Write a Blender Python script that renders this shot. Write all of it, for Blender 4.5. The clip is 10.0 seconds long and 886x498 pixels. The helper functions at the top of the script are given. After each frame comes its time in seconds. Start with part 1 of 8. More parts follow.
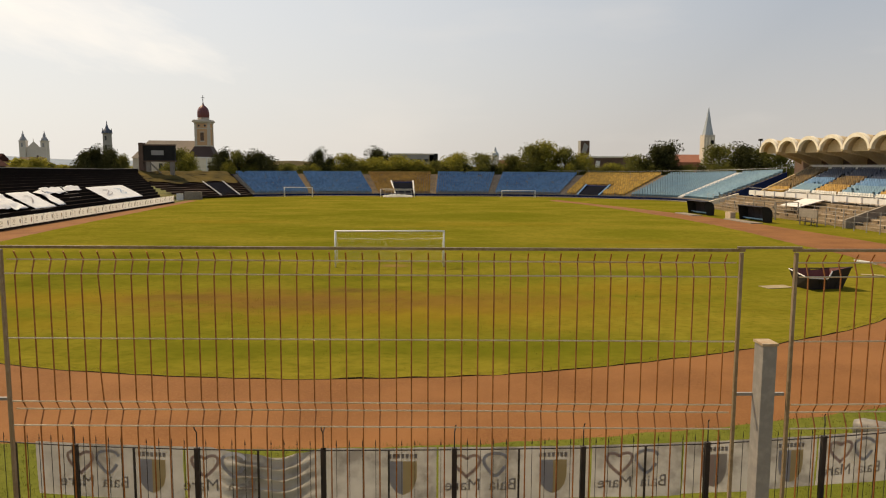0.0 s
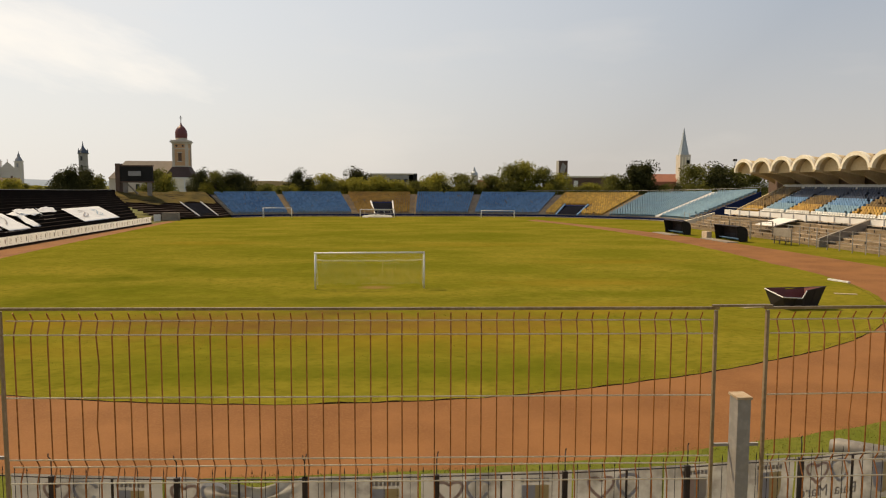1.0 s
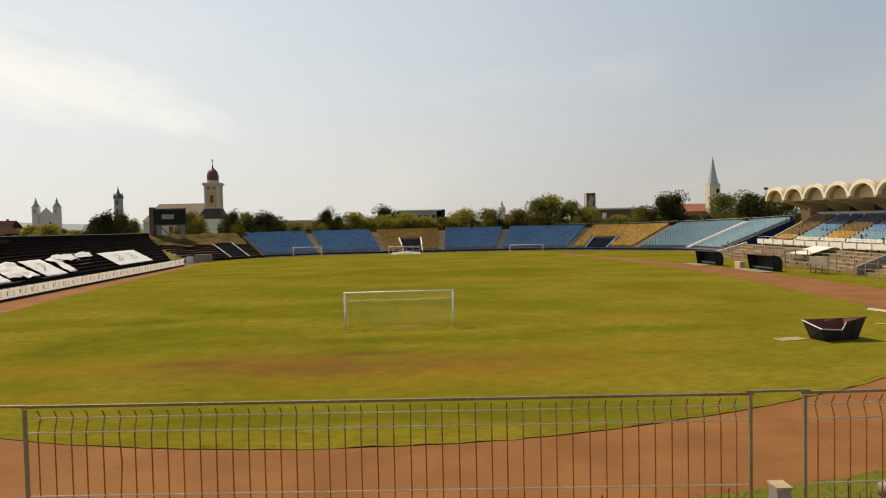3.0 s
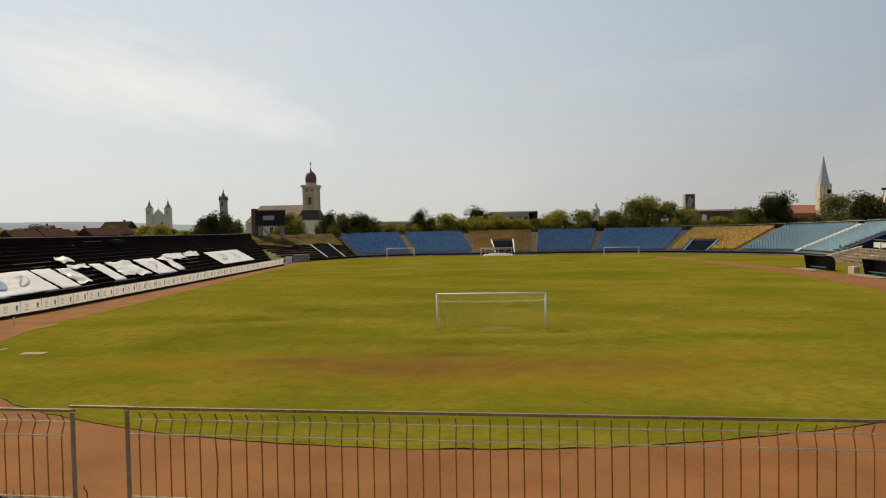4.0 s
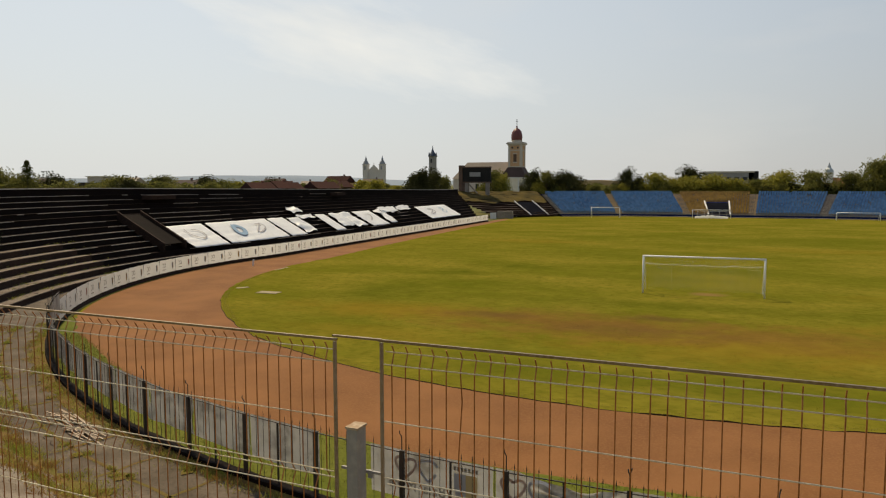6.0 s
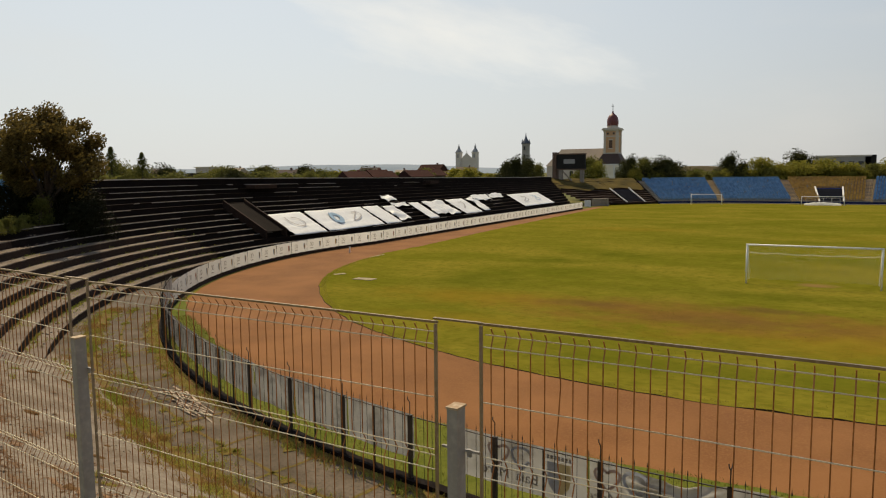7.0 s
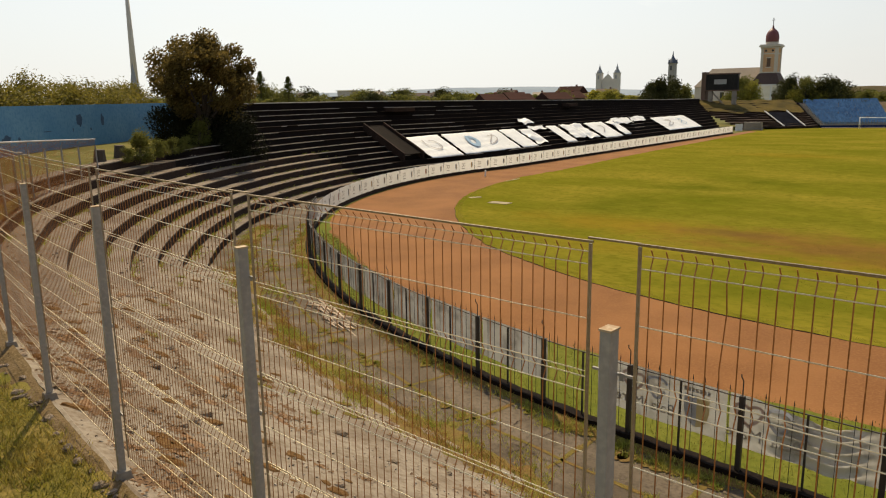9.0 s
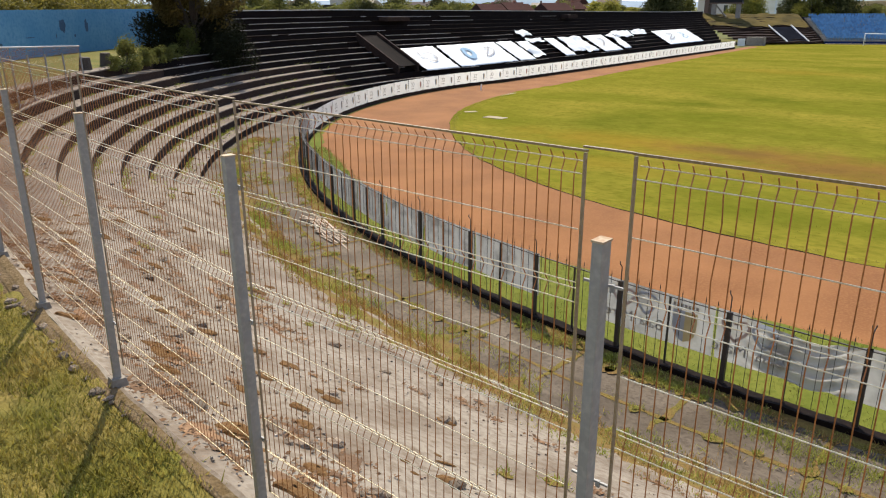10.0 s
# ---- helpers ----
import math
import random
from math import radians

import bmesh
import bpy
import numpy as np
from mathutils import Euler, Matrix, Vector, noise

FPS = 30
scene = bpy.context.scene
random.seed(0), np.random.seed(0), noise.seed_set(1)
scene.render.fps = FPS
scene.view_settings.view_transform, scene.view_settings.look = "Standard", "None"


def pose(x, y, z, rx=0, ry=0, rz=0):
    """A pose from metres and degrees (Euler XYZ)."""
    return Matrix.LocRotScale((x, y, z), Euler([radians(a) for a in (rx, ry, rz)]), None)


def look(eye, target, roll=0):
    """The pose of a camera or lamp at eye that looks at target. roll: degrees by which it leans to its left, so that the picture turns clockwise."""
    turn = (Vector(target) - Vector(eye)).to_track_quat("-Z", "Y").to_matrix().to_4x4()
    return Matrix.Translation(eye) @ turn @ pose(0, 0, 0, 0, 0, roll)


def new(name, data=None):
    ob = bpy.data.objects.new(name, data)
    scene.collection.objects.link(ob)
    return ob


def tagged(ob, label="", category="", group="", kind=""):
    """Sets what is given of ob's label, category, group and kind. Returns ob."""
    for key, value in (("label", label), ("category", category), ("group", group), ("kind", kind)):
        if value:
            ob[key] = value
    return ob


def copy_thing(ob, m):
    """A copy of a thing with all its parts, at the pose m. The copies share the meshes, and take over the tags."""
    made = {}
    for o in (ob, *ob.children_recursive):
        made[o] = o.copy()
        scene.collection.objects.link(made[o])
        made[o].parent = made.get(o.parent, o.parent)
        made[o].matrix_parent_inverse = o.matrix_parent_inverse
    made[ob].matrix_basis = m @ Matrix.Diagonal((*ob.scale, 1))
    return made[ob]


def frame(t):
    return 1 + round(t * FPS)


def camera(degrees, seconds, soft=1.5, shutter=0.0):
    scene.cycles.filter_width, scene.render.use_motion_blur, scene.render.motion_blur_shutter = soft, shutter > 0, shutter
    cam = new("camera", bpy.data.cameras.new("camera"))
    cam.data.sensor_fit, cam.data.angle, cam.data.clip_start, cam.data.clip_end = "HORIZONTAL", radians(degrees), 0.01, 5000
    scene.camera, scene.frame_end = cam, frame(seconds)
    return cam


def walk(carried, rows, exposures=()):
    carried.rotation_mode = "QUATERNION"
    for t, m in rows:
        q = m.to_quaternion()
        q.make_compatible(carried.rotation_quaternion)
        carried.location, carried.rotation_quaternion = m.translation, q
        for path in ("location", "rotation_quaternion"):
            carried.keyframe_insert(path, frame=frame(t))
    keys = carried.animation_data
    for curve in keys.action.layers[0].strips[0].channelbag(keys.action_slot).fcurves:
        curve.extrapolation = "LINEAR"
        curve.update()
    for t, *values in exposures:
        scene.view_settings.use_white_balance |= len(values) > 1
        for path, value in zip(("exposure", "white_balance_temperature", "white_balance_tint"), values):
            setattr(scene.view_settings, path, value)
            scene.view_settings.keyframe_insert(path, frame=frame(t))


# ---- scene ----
cam = camera(62.7, 10.0, soft=1.15)
PATH = [
    (0, (0.739, -49.016, 6.856), (0.855, -47.033, 6.628), 0.27),
    (0.5, (0.733, -49.035, 6.924), (0.862, -47.052, 6.701), 0.05),
    (1, (0.702, -49.098, 7.003), (0.874, -47.113, 6.828), 0.15),
    (1.5, (0.712, -49.067, 7.064), (0.89, -47.082, 6.891), 0.44),
    (2, (0.699, -49.08, 7.123), (0.851, -47.09, 6.998), -0.31),
    (2.2, (0.7, -49.11, 7.139), (0.839, -47.118, 7.032), -0.68),
    (3.3, (0.738, -49.01, 7.192), (0.78, -47.012, 7.116), -1.55),
    (3.5, (0.73, -48.976, 7.198), (0.707, -46.977, 7.124), -1.5),
    (4, (0.711, -48.94, 7.191), (0.553, -46.948, 7.122), -1.1),
    (4.5, (0.685, -48.932, 7.175), (0.417, -46.952, 7.087), -0.5),
    (5, (0.653, -48.944, 7.171), (0.257, -46.987, 7.052), -0.3),
    (5.5, (0.626, -48.971, 7.169), (0.086, -47.052, 7.013), -0.2),
    (5.7, (0.597, -48.973, 7.166), (-0.01, -47.074, 6.999), -0.13),
    (6.8, (0.552, -49.015, 7.155), (-0.33, -47.231, 6.953), -0.45),
    (7, (0.568, -49.035, 7.157), (-0.358, -47.275, 6.947), -0.6),
    (7.5, (0.54, -49.041, 7.153), (-0.493, -47.342, 6.932), -0.7),
    (8, (0.508, -49.035, 7.145), (-0.627, -47.408, 6.89), -0.9),
    (8.5, (0.49, -49.041, 7.136), (-0.693, -47.461, 6.813), -0.4),
    (9, (0.469, -49.02, 7.117), (-0.749, -47.487, 6.707), -0.9),
    (9.5, (0.464, -49.01, 7.101), (-0.745, -47.505, 6.582), -0.7),
    (10, (0.446, -48.968, 7.076), (-0.723, -47.474, 6.443), -0.2),
]
walk(cam, [(t, look(eye, target, roll)) for t, eye, target, roll in PATH],
     exposures=[(0.0, -0.14, 7000, 14), (2.0, -0.16, 6950, 13), (3.5, -0.22, 6650, 10), (4.0, -0.36, 6550, 10), (5.5, -0.38, 6500, 10), (8.5, -0.24, 6600, 10), (9.0, 0.0, 6650, 10), (9.5, 0.06, 6600, 10), (10.0, 0.52, 5400, 12)])

# ---- light ----
SUN_DIR = Vector((-1.36, 1.30, 2.4)).normalized()
world = bpy.data.worlds.new("sky")
scene.world = world
world.use_nodes = True
wn, wl = world.node_tree.nodes, world.node_tree.links
wn.clear()
sky = wn.new("ShaderNodeTexSky")
sky.sky_type, sky.sun_disc = "NISHITA", False
sky.sun_elevation = math.asin(SUN_DIR.z)
sky.sun_rotation = math.atan2(SUN_DIR.x, SUN_DIR.y)
sky.air_density, sky.dust_density, sky.ozone_density = 1.0, 1.0, 1.0


def world_node(kind, **values):
    node = wn.new(kind)
    for key, value in values.items():
        node.inputs[key.replace("_", " ")].default_value = value
    return node


bg = wn.new("ShaderNodeBackground")
bg.inputs["Strength"].default_value = 0.10
wout = wn.new("ShaderNodeOutputWorld")
wtc = wn.new("ShaderNodeTexCoord")
# summer haze: thick at the horizon, thinner upwards, brighter towards the sun
sep = wn.new("ShaderNodeSeparateXYZ")
wl.new(wtc.outputs["Generated"], sep.inputs["Vector"])
thick = world_node("ShaderNodeMapRange", From_Min=0.0, From_Max=0.75, To_Min=0.95, To_Max=0.2)
wl.new(sep.outputs["Z"], thick.inputs["Value"])
toward = wn.new("ShaderNodeVectorMath")
toward.operation = "DOT_PRODUCT"
toward.inputs[1].default_value = SUN_DIR
wl.new(wtc.outputs["Generated"], toward.inputs[0])
glow = world_node("ShaderNodeMapRange", From_Min=0.3, From_Max=1.0)
wl.new(toward.outputs["Value"], glow.inputs["Value"])
haze_c = wn.new("ShaderNodeMix")
haze_c.data_type = "RGBA"
haze_c.inputs[7].default_value = (12.6, 13.0, 12.6, 1)
height = world_node("ShaderNodeMapRange", From_Min=0.0, From_Max=0.3)
wl.new(sep.outputs["Z"], height.inputs["Value"])
haze_low = wn.new("ShaderNodeMix")
haze_low.data_type = "RGBA"
haze_low.inputs[6].default_value, haze_low.inputs[7].default_value = (6.4, 6.3, 6.0, 1), (4.8, 5.75, 6.8, 1)
wl.new(height.outputs["Result"], haze_low.inputs[0])
wl.new(haze_low.outputs[2], haze_c.inputs[6])
wl.new(glow.outputs["Result"], haze_c.inputs[0])
hazed = wn.new("ShaderNodeMix")
hazed.data_type = "RGBA"
wl.new(thick.outputs["Result"], hazed.inputs[0])
wl.new(sky.outputs["Color"], hazed.inputs[6])
wl.new(haze_c.outputs[2], hazed.inputs[7])
# thin high cloud: a stretched noise over the whole sky
wmap = wn.new("ShaderNodeMapping")
wmap.inputs["Rotation"].default_value = (0.0, radians(14), radians(20))
wmap.inputs["Scale"].default_value = (1.6, 1.6, 6.0)
wnoise = world_node("ShaderNodeTexNoise", Scale=1.6, Detail=5.0)
wramp = world_node("ShaderNodeMapRange", From_Min=0.52, From_Max=0.85, To_Max=0.4)
wmix = wn.new("ShaderNodeMix")
wmix.data_type = "RGBA"
wl.new(wtc.outputs["Generated"], wmap.inputs["Vector"])
wl.new(wmap.outputs["Vector"], wnoise.inputs["Vector"])
wl.new(wnoise.outputs["Fac"], wramp.inputs["Value"])
wl.new(wramp.outputs["Result"], wmix.inputs[0])
wl.new(hazed.outputs[2], wmix.inputs[6])
wmix.inputs[7].default_value = (9.6, 9.3, 8.6, 1)
# one long wisp of cloud low in the west of north
wisp_at = wn.new("ShaderNodeVectorRotate")
wisp_at.rotation_type = "Z_AXIS"
wisp_at.inputs["Angle"].default_value = radians(-30)
wl.new(wtc.outputs["Generated"], wisp_at.inputs["Vector"])
wisp_map = wn.new("ShaderNodeMapping")
wisp_map.inputs["Location"].default_value = (0.0, 0.0, -0.19)
wisp_map.inputs["Rotation"].default_value = (0.0, radians(-15), 0.0)
wl.new(wisp_at.outputs["Vector"], wisp_map.inputs["Vector"])
wisp_size = wn.new("ShaderNodeVectorMath")
wisp_size.operation = "MULTIPLY"
wisp_size.inputs[1].default_value = (4.2, 0.0, 17.0)
wl.new(wisp_map.outputs["Vector"], wisp_size.inputs[0])
wisp_len = wn.new("ShaderNodeVectorMath")
wisp_len.operation = "LENGTH"
wl.new(wisp_size.outputs["Vector"], wisp_len.inputs[0])
wisp_noise = world_node("ShaderNodeTexNoise", Scale=2.2, Detail=6.0, Roughness=0.6)
wisp_nm = wn.new("ShaderNodeVectorMath")
wisp_nm.operation = "MULTIPLY"
wisp_nm.inputs[1].default_value = (3.0, 3.0, 12.0)
wl.new(wisp_map.outputs["Vector"], wisp_nm.inputs[0])
wl.new(wisp_nm.outputs["Vector"], wisp_noise.inputs["Vector"])
wisp_sum = wn.new("ShaderNodeMath")
wisp_sum.operation = "MULTIPLY_ADD"
wisp_sum.inputs[1].default_value = 1.9
wl.new(wisp_noise.outputs["Fac"], wisp_sum.inputs[0])
wl.new(wisp_len.outputs["Value"], wisp_sum.inputs[2])
wisp_fac = world_node("ShaderNodeMapRange", From_Min=2.0, From_Max=0.9, To_Min=0.0, To_Max=0.72)
wl.new(wisp_sum.outputs["Value"], wisp_fac.inputs["Value"])
wisp_mix = wn.new("ShaderNodeMix")
wisp_mix.data_type = "RGBA"
wl.new(wisp_fac.outputs["Result"], wisp_mix.inputs[0])
wl.new(wmix.outputs[2], wisp_mix.inputs[6])
wisp_mix.inputs[7].default_value = (12.0, 11.7, 10.7, 1)
wl.new(wisp_mix.outputs[2], bg.inputs["Color"])
wl.new(bg.outputs["Background"], wout.inputs["Surface"])

sun_data = bpy.data.lights.new("sun", "SUN")
sun_data.energy, sun_data.angle, sun_data.color = 5.0, radians(0.6), (1.0, 0.82, 0.53)
sun = new("sun", sun_data)
sun.matrix_world = look(SUN_DIR * 200, (0, 0, 0))

# ---- mesh helpers ----
class Mesh:
    """Collects vertices and faces of one part."""

    def __init__(self):
        self.v, self.f = [], []

    def add(self, verts, faces):
        n = len(self.v)
        self.v += [tuple(p) for p in verts]
        self.f += [tuple(n + i for i in f) for f in faces]
        return self

    def box(self, size, at=(0, 0, 0), m=None, taper=1.0):
        x, y, z = (c / 2 for c in size)
        pts = [Vector((sx * x * (taper if sz > 0 else 1), sy * y * (taper if sz > 0 else 1), sz * z))
               for sz in (-1, 1) for sx, sy in ((-1, -1), (1, -1), (1, 1), (-1, 1))]
        pts = [(m @ p if m else p) + Vector(at) for p in pts]
        return self.add(pts, [(3, 2, 1, 0), (4, 5, 6, 7), (0, 1, 5, 4), (1, 2, 6, 5), (2, 3, 7, 6), (3, 0, 4, 7)])

    def tube(self, points, radius, sides=6, radii=None):
        points = [Vector(p) for p in points]
        n = len(self.v)
        for i, p in enumerate(points):
            d = (points[min(i + 1, len(points) - 1)] - points[max(i - 1, 0)]).normalized()
            u = d.orthogonal().normalized() if i == 0 else (u - d * u.dot(d)).normalized()
            w = d.cross(u)
            r = radii[i] if radii else radius
            self.v += [tuple(p + (u * math.cos(a) + w * math.sin(a)) * r) for a in (2 * math.pi * k / sides for k in range(sides))]
        for i in range(len(points) - 1):
            for k in range(sides):
                a, b = n + i * sides + k, n + i * sides + (k + 1) % sides
                self.f.append((a, b, b + sides, a + sides))
        self.f.append(tuple(n + k for k in range(sides))[::-1])
        self.f.append(tuple(n + (len(points) - 1) * sides + k for k in range(sides)))
        return self

    def sheet(self, rows, close=False):
        """Rows of points, all of one length, joined by quads."""
        n, w = len(self.v), len(rows[0])
        for r in rows:
            self.v += [tuple(p) for p in r]
        for i in range(len(rows) - 1):
            for j in range(w if close else w - 1):
                a, b = n + i * w + j, n + i * w + (j + 1) % w
                self.f.append((a, b, b + w, a + w))
        return self

    def prism(self, outline, z0, z1):
        """An upright prism over an outline (counter-clockwise) of (x, y)."""
        n = len(outline)
        pts = [(x, y, z0) for x, y in outline] + [(x, y, z1) for x, y in outline]
        faces = [tuple(range(n))[::-1], tuple(range(n, 2 * n))]
        faces += [(k, (k + 1) % n, n + (k + 1) % n, n + k) for k in range(n)]
        return self.add(pts, faces)

    def lathe(self, profile, sides=16, at=(0, 0, 0)):
        rows = [[(at[0] + r * math.cos(a), at[1] + r * math.sin(a), at[2] + z)
                 for a in (2 * math.pi * k / sides for k in range(sides))] for r, z in profile]
        return self.sheet(rows, close=True)

    def data(self, name, material, smooth=False):
        me = bpy.data.meshes.new(name)
        me.from_pydata(self.v, [], self.f)
        me.materials.append(material)
        if smooth:
            me.polygons.foreach_set("use_smooth", [True] * len(me.polygons))
        me.update()
        return me


def thing(name, label, category, group="", kind="", at=(0, 0, 0), turn=0.0):
    ob = new(name)
    ob.empty_display_size = 0.2
    ob.matrix_world = Matrix.Translation(at) @ Matrix.Rotation(turn, 4, "Z")
    return tagged(ob, label, category, group, kind)


def part(name, mesh, material, parent=None, label="", smooth=False, at=None, kind=""):
    """One mesh object, under a thing or a part; in the parent's own coordinates."""
    me = mesh.data(name, material, smooth) if isinstance(mesh, Mesh) else mesh
    ob = new(name, me)
    ob.parent = parent
    if at is not None:
        ob.matrix_basis = at if isinstance(at, Matrix) else Matrix.Translation(at)
    return tagged(ob, label, kind=kind)


def single(name, mesh, material, label, category, group="", kind="", smooth=False):
    ob = new(name, mesh.data(name, material, smooth))
    return tagged(ob, label, category, group, kind)


rnd = random.Random(7)


# ---- materials ----
def material(name, colours, rough=0.8, metal=0.0, scale=(0.6, 12.0), bump=0.2, stretch=(1, 1, 1), mix=(0.35, 0.65),
             vary=0.0, translucent=0.0, island=0.0, distance=0.02, spec=0.5):
    """A surface with broad stains between the first two colours, fine grain towards the third, and relief."""
    m = bpy.data.materials.new(name)
    m.use_nodes = True
    n, l = m.node_tree.nodes, m.node_tree.links
    b = n["Principled BSDF"]
    b.inputs["Roughness"].default_value, b.inputs["Metallic"].default_value = rough, metal
    b.inputs["Specular IOR Level"].default_value = spec
    tc, mp = n.new("ShaderNodeTexCoord"), n.new("ShaderNodeMapping")
    mp.inputs["Scale"].default_value = stretch
    l.new(tc.outputs["Object"], mp.inputs["Vector"])
    info = n.new("ShaderNodeObjectInfo")
    l.new(info.outputs["Random"], mp.inputs["Location"])
    broad, fine = n.new("ShaderNodeTexNoise"), n.new("ShaderNodeTexNoise")
    for node, sc, det in ((broad, scale[0], 4.0), (fine, scale[1], 6.0)):
        node.inputs["Scale"].default_value, node.inputs["Detail"].default_value = sc, det
        l.new(mp.outputs["Vector"], node.inputs["Vector"])
    ranged = n.new("ShaderNodeMapRange")
    ranged.inputs["From Min"].default_value, ranged.inputs["From Max"].default_value = mix
    l.new(broad.outputs["Fac"], ranged.inputs["Value"])
    m1, m2 = n.new("ShaderNodeMix"), n.new("ShaderNodeMix")
    m1.data_type = m2.data_type = "RGBA"
    c = [(*k, 1) for k in colours]
    m1.inputs[6].default_value, m1.inputs[7].default_value = c[0], c[1]
    l.new(ranged.outputs["Result"], m1.inputs[0])
    fr = n.new("ShaderNodeMapRange")
    fr.inputs["From Min"].default_value, fr.inputs["From Max"].default_value, fr.inputs["To Max"].default_value = 0.45, 0.75, 0.8
    l.new(fine.outputs["Fac"], fr.inputs["Value"])
    l.new(fr.outputs["Result"], m2.inputs[0])
    l.new(m1.outputs[2], m2.inputs[6])
    m2.inputs[7].default_value = c[-1]
    out = m2.outputs[2]
    if vary or island:
        hsv = n.new("ShaderNodeHueSaturation")
        rg = n.new("ShaderNodeMapRange")
        rg.inputs["To Min"].default_value, rg.inputs["To Max"].default_value = 1 - (vary or island), 1 + (vary or island)
        if island:
            geo = n.new("ShaderNodeNewGeometry")
            l.new(geo.outputs["Random Per Island"], rg.inputs["Value"])
        else:
            l.new(info.outputs["Random"], rg.inputs["Value"])
        l.new(rg.outputs["Result"], hsv.inputs["Value"])
        l.new(out, hsv.inputs["Color"])
        out = hsv.outputs["Color"]
    l.new(out, b.inputs["Base Color"])
    if bump:
        bp = n.new("ShaderNodeBump")
        bp.inputs["Strength"].default_value, bp.inputs["Distance"].default_value = bump, distance
        l.new(fine.outputs["Fac"], bp.inputs["Height"])
        l.new(bp.outputs["Normal"], b.inputs["Normal"])
    if translucent:
        tr, ms = n.new("ShaderNodeBsdfTranslucent"), n.new("ShaderNodeMixShader")
        l.new(out, tr.inputs["Color"])
        ms.inputs[0].default_value = translucent
        l.new(b.outputs["BSDF"], ms.inputs[1])
        l.new(tr.outputs["BSDF"], ms.inputs[2])
        l.new(ms.outputs["Shader"], n["Material Output"].inputs["Surface"])
    return m


def turf_material():
    """Mown summer turf: green and straw-yellow drifts along the mowing lines, worn brown ground behind the goal and in its mouth."""
    m = material("turf", [(0.132, 0.128, 0.012), (0.192, 0.163, 0.020), (0.104, 0.102, 0.010)], rough=1.0, scale=(0.16, 4.5), bump=0.35,
                 stretch=(0.6, 0.9, 1.0), mix=(0.38, 0.62), distance=0.04, spec=0.0)
    n, l = m.node_tree.nodes, m.node_tree.links
    b = n["Principled BSDF"]
    base = b.inputs["Base Color"].links[0].from_socket
    tc = n.new("ShaderNodeTexCoord")
    wear = n.new("ShaderNodeTexNoise")
    wear.inputs["Scale"].default_value, wear.inputs["Detail"].default_value, wear.inputs["Roughness"].default_value = 0.8, 8.0, 0.72
    l.new(tc.outputs["Object"], wear.inputs["Vector"])
    worn = n.new("ShaderNodeMapRange")
    worn.inputs["From Min"].default_value, worn.inputs["From Max"].default_value = 0.3, 0.7
    worn.inputs["To Min"].default_value, worn.inputs["To Max"].default_value = 0.85, 1.14
    l.new(wear.outputs["Fac"], worn.inputs["Value"])
    tone = n.new("ShaderNodeHueSaturation")
    l.new(worn.outputs["Result"], tone.inputs["Value"])
    GREEN, DEEP, STRAW, BARE, EARTH = (0.086, 0.098, 0.007), (0.066, 0.082, 0.006), (0.195, 0.137, 0.015), (0.165, 0.098, 0.022), (0.105, 0.062, 0.024)
    for (cx, cy), (sx, sy), colour, amount in (((3.0, -14.5), (14.0, 5.0), STRAW, 0.95), ((-16.0, -11.5), (8.0, 3.2), STRAW, 0.9), ((-6.0, -12.0), (9.5, 4.2), BARE, 0.95), ((4.0, -12.5), (8.0, 3.4), BARE, 0.7),
                                               ((0.3, 0.6), (1.3, 1.0), (0.22, 0.14, 0.05), 0.9), ((16.0, 2.0), (9.0, 2.5), STRAW, 0.6), ((13.0, -9.0), (7.0, 2.6), STRAW, 0.7),
                                               ((-8.0, 26.0), (18.0, 5.0), GREEN, 0.5), ((6.0, 50.0), (26.0, 9.0), GREEN, 0.5), ((-19.0, 6.5), (4.0, 2.6), DEEP, 0.6), ((-15.5, 12.5), (4.5, 2.6), DEEP, 0.55),
                                               ((-15.0, 1.0), (9.0, 3.4), GREEN, 0.6), ((0.0, -4.8), (15.0, 1.9), DEEP, 0.5), ((14.0, -3.2), (8.0, 1.8), GREEN, 0.6),
                                               ((-20.0, -5.0), (4.0, 5.0), DEEP, 0.55), ((0.0, 14.0), (20.0, 3.4), GREEN, 0.45), ((-5.0, 8.0), (9.0, 2.0), GREEN, 0.5), ((0.0, -22.3), (15.0, 2.0), GREEN, 0.6),
                                               ((22.0, 16.0), (9.0, 2.4), STRAW, 0.6), ((-20.0, 40.0), (9.0, 4.0), STRAW, 0.5), ((12.0, 36.0), (14.0, 4.0), STRAW, 0.4),
                                               ((-14.5, -17.5), (6.0, 2.0), STRAW, 0.5), ((-10.8, -11.0), (2.6, 1.2), EARTH, 0.5), ((-3.0, -13.0), (5.0, 1.8), EARTH, 0.4), ((-1.8, -9.3), (2.4, 0.9), EARTH, 0.5)):
        mp = n.new("ShaderNodeMapping")
        mp.vector_type = "POINT"
        mp.inputs["Scale"].default_value = (1 / sx, 1 / sy, 0)
        mp.inputs["Location"].default_value = (-cx / sx, -cy / sy, 0)
        l.new(tc.outputs["Object"], mp.inputs["Vector"])
        ln = n.new("ShaderNodeVectorMath")
        ln.operation = "LENGTH"
        l.new(mp.outputs["Vector"], ln.inputs[0])
        ns = n.new("ShaderNodeTexNoise")
        ns.inputs["Scale"].default_value, ns.inputs["Detail"].default_value, ns.inputs["Roughness"].default_value = 0.5, 8.0, 0.66
        l.new(tc.outputs["Object"], ns.inputs["Vector"])
        ad = n.new("ShaderNodeMath")
        ad.operation = "MULTIPLY_ADD"
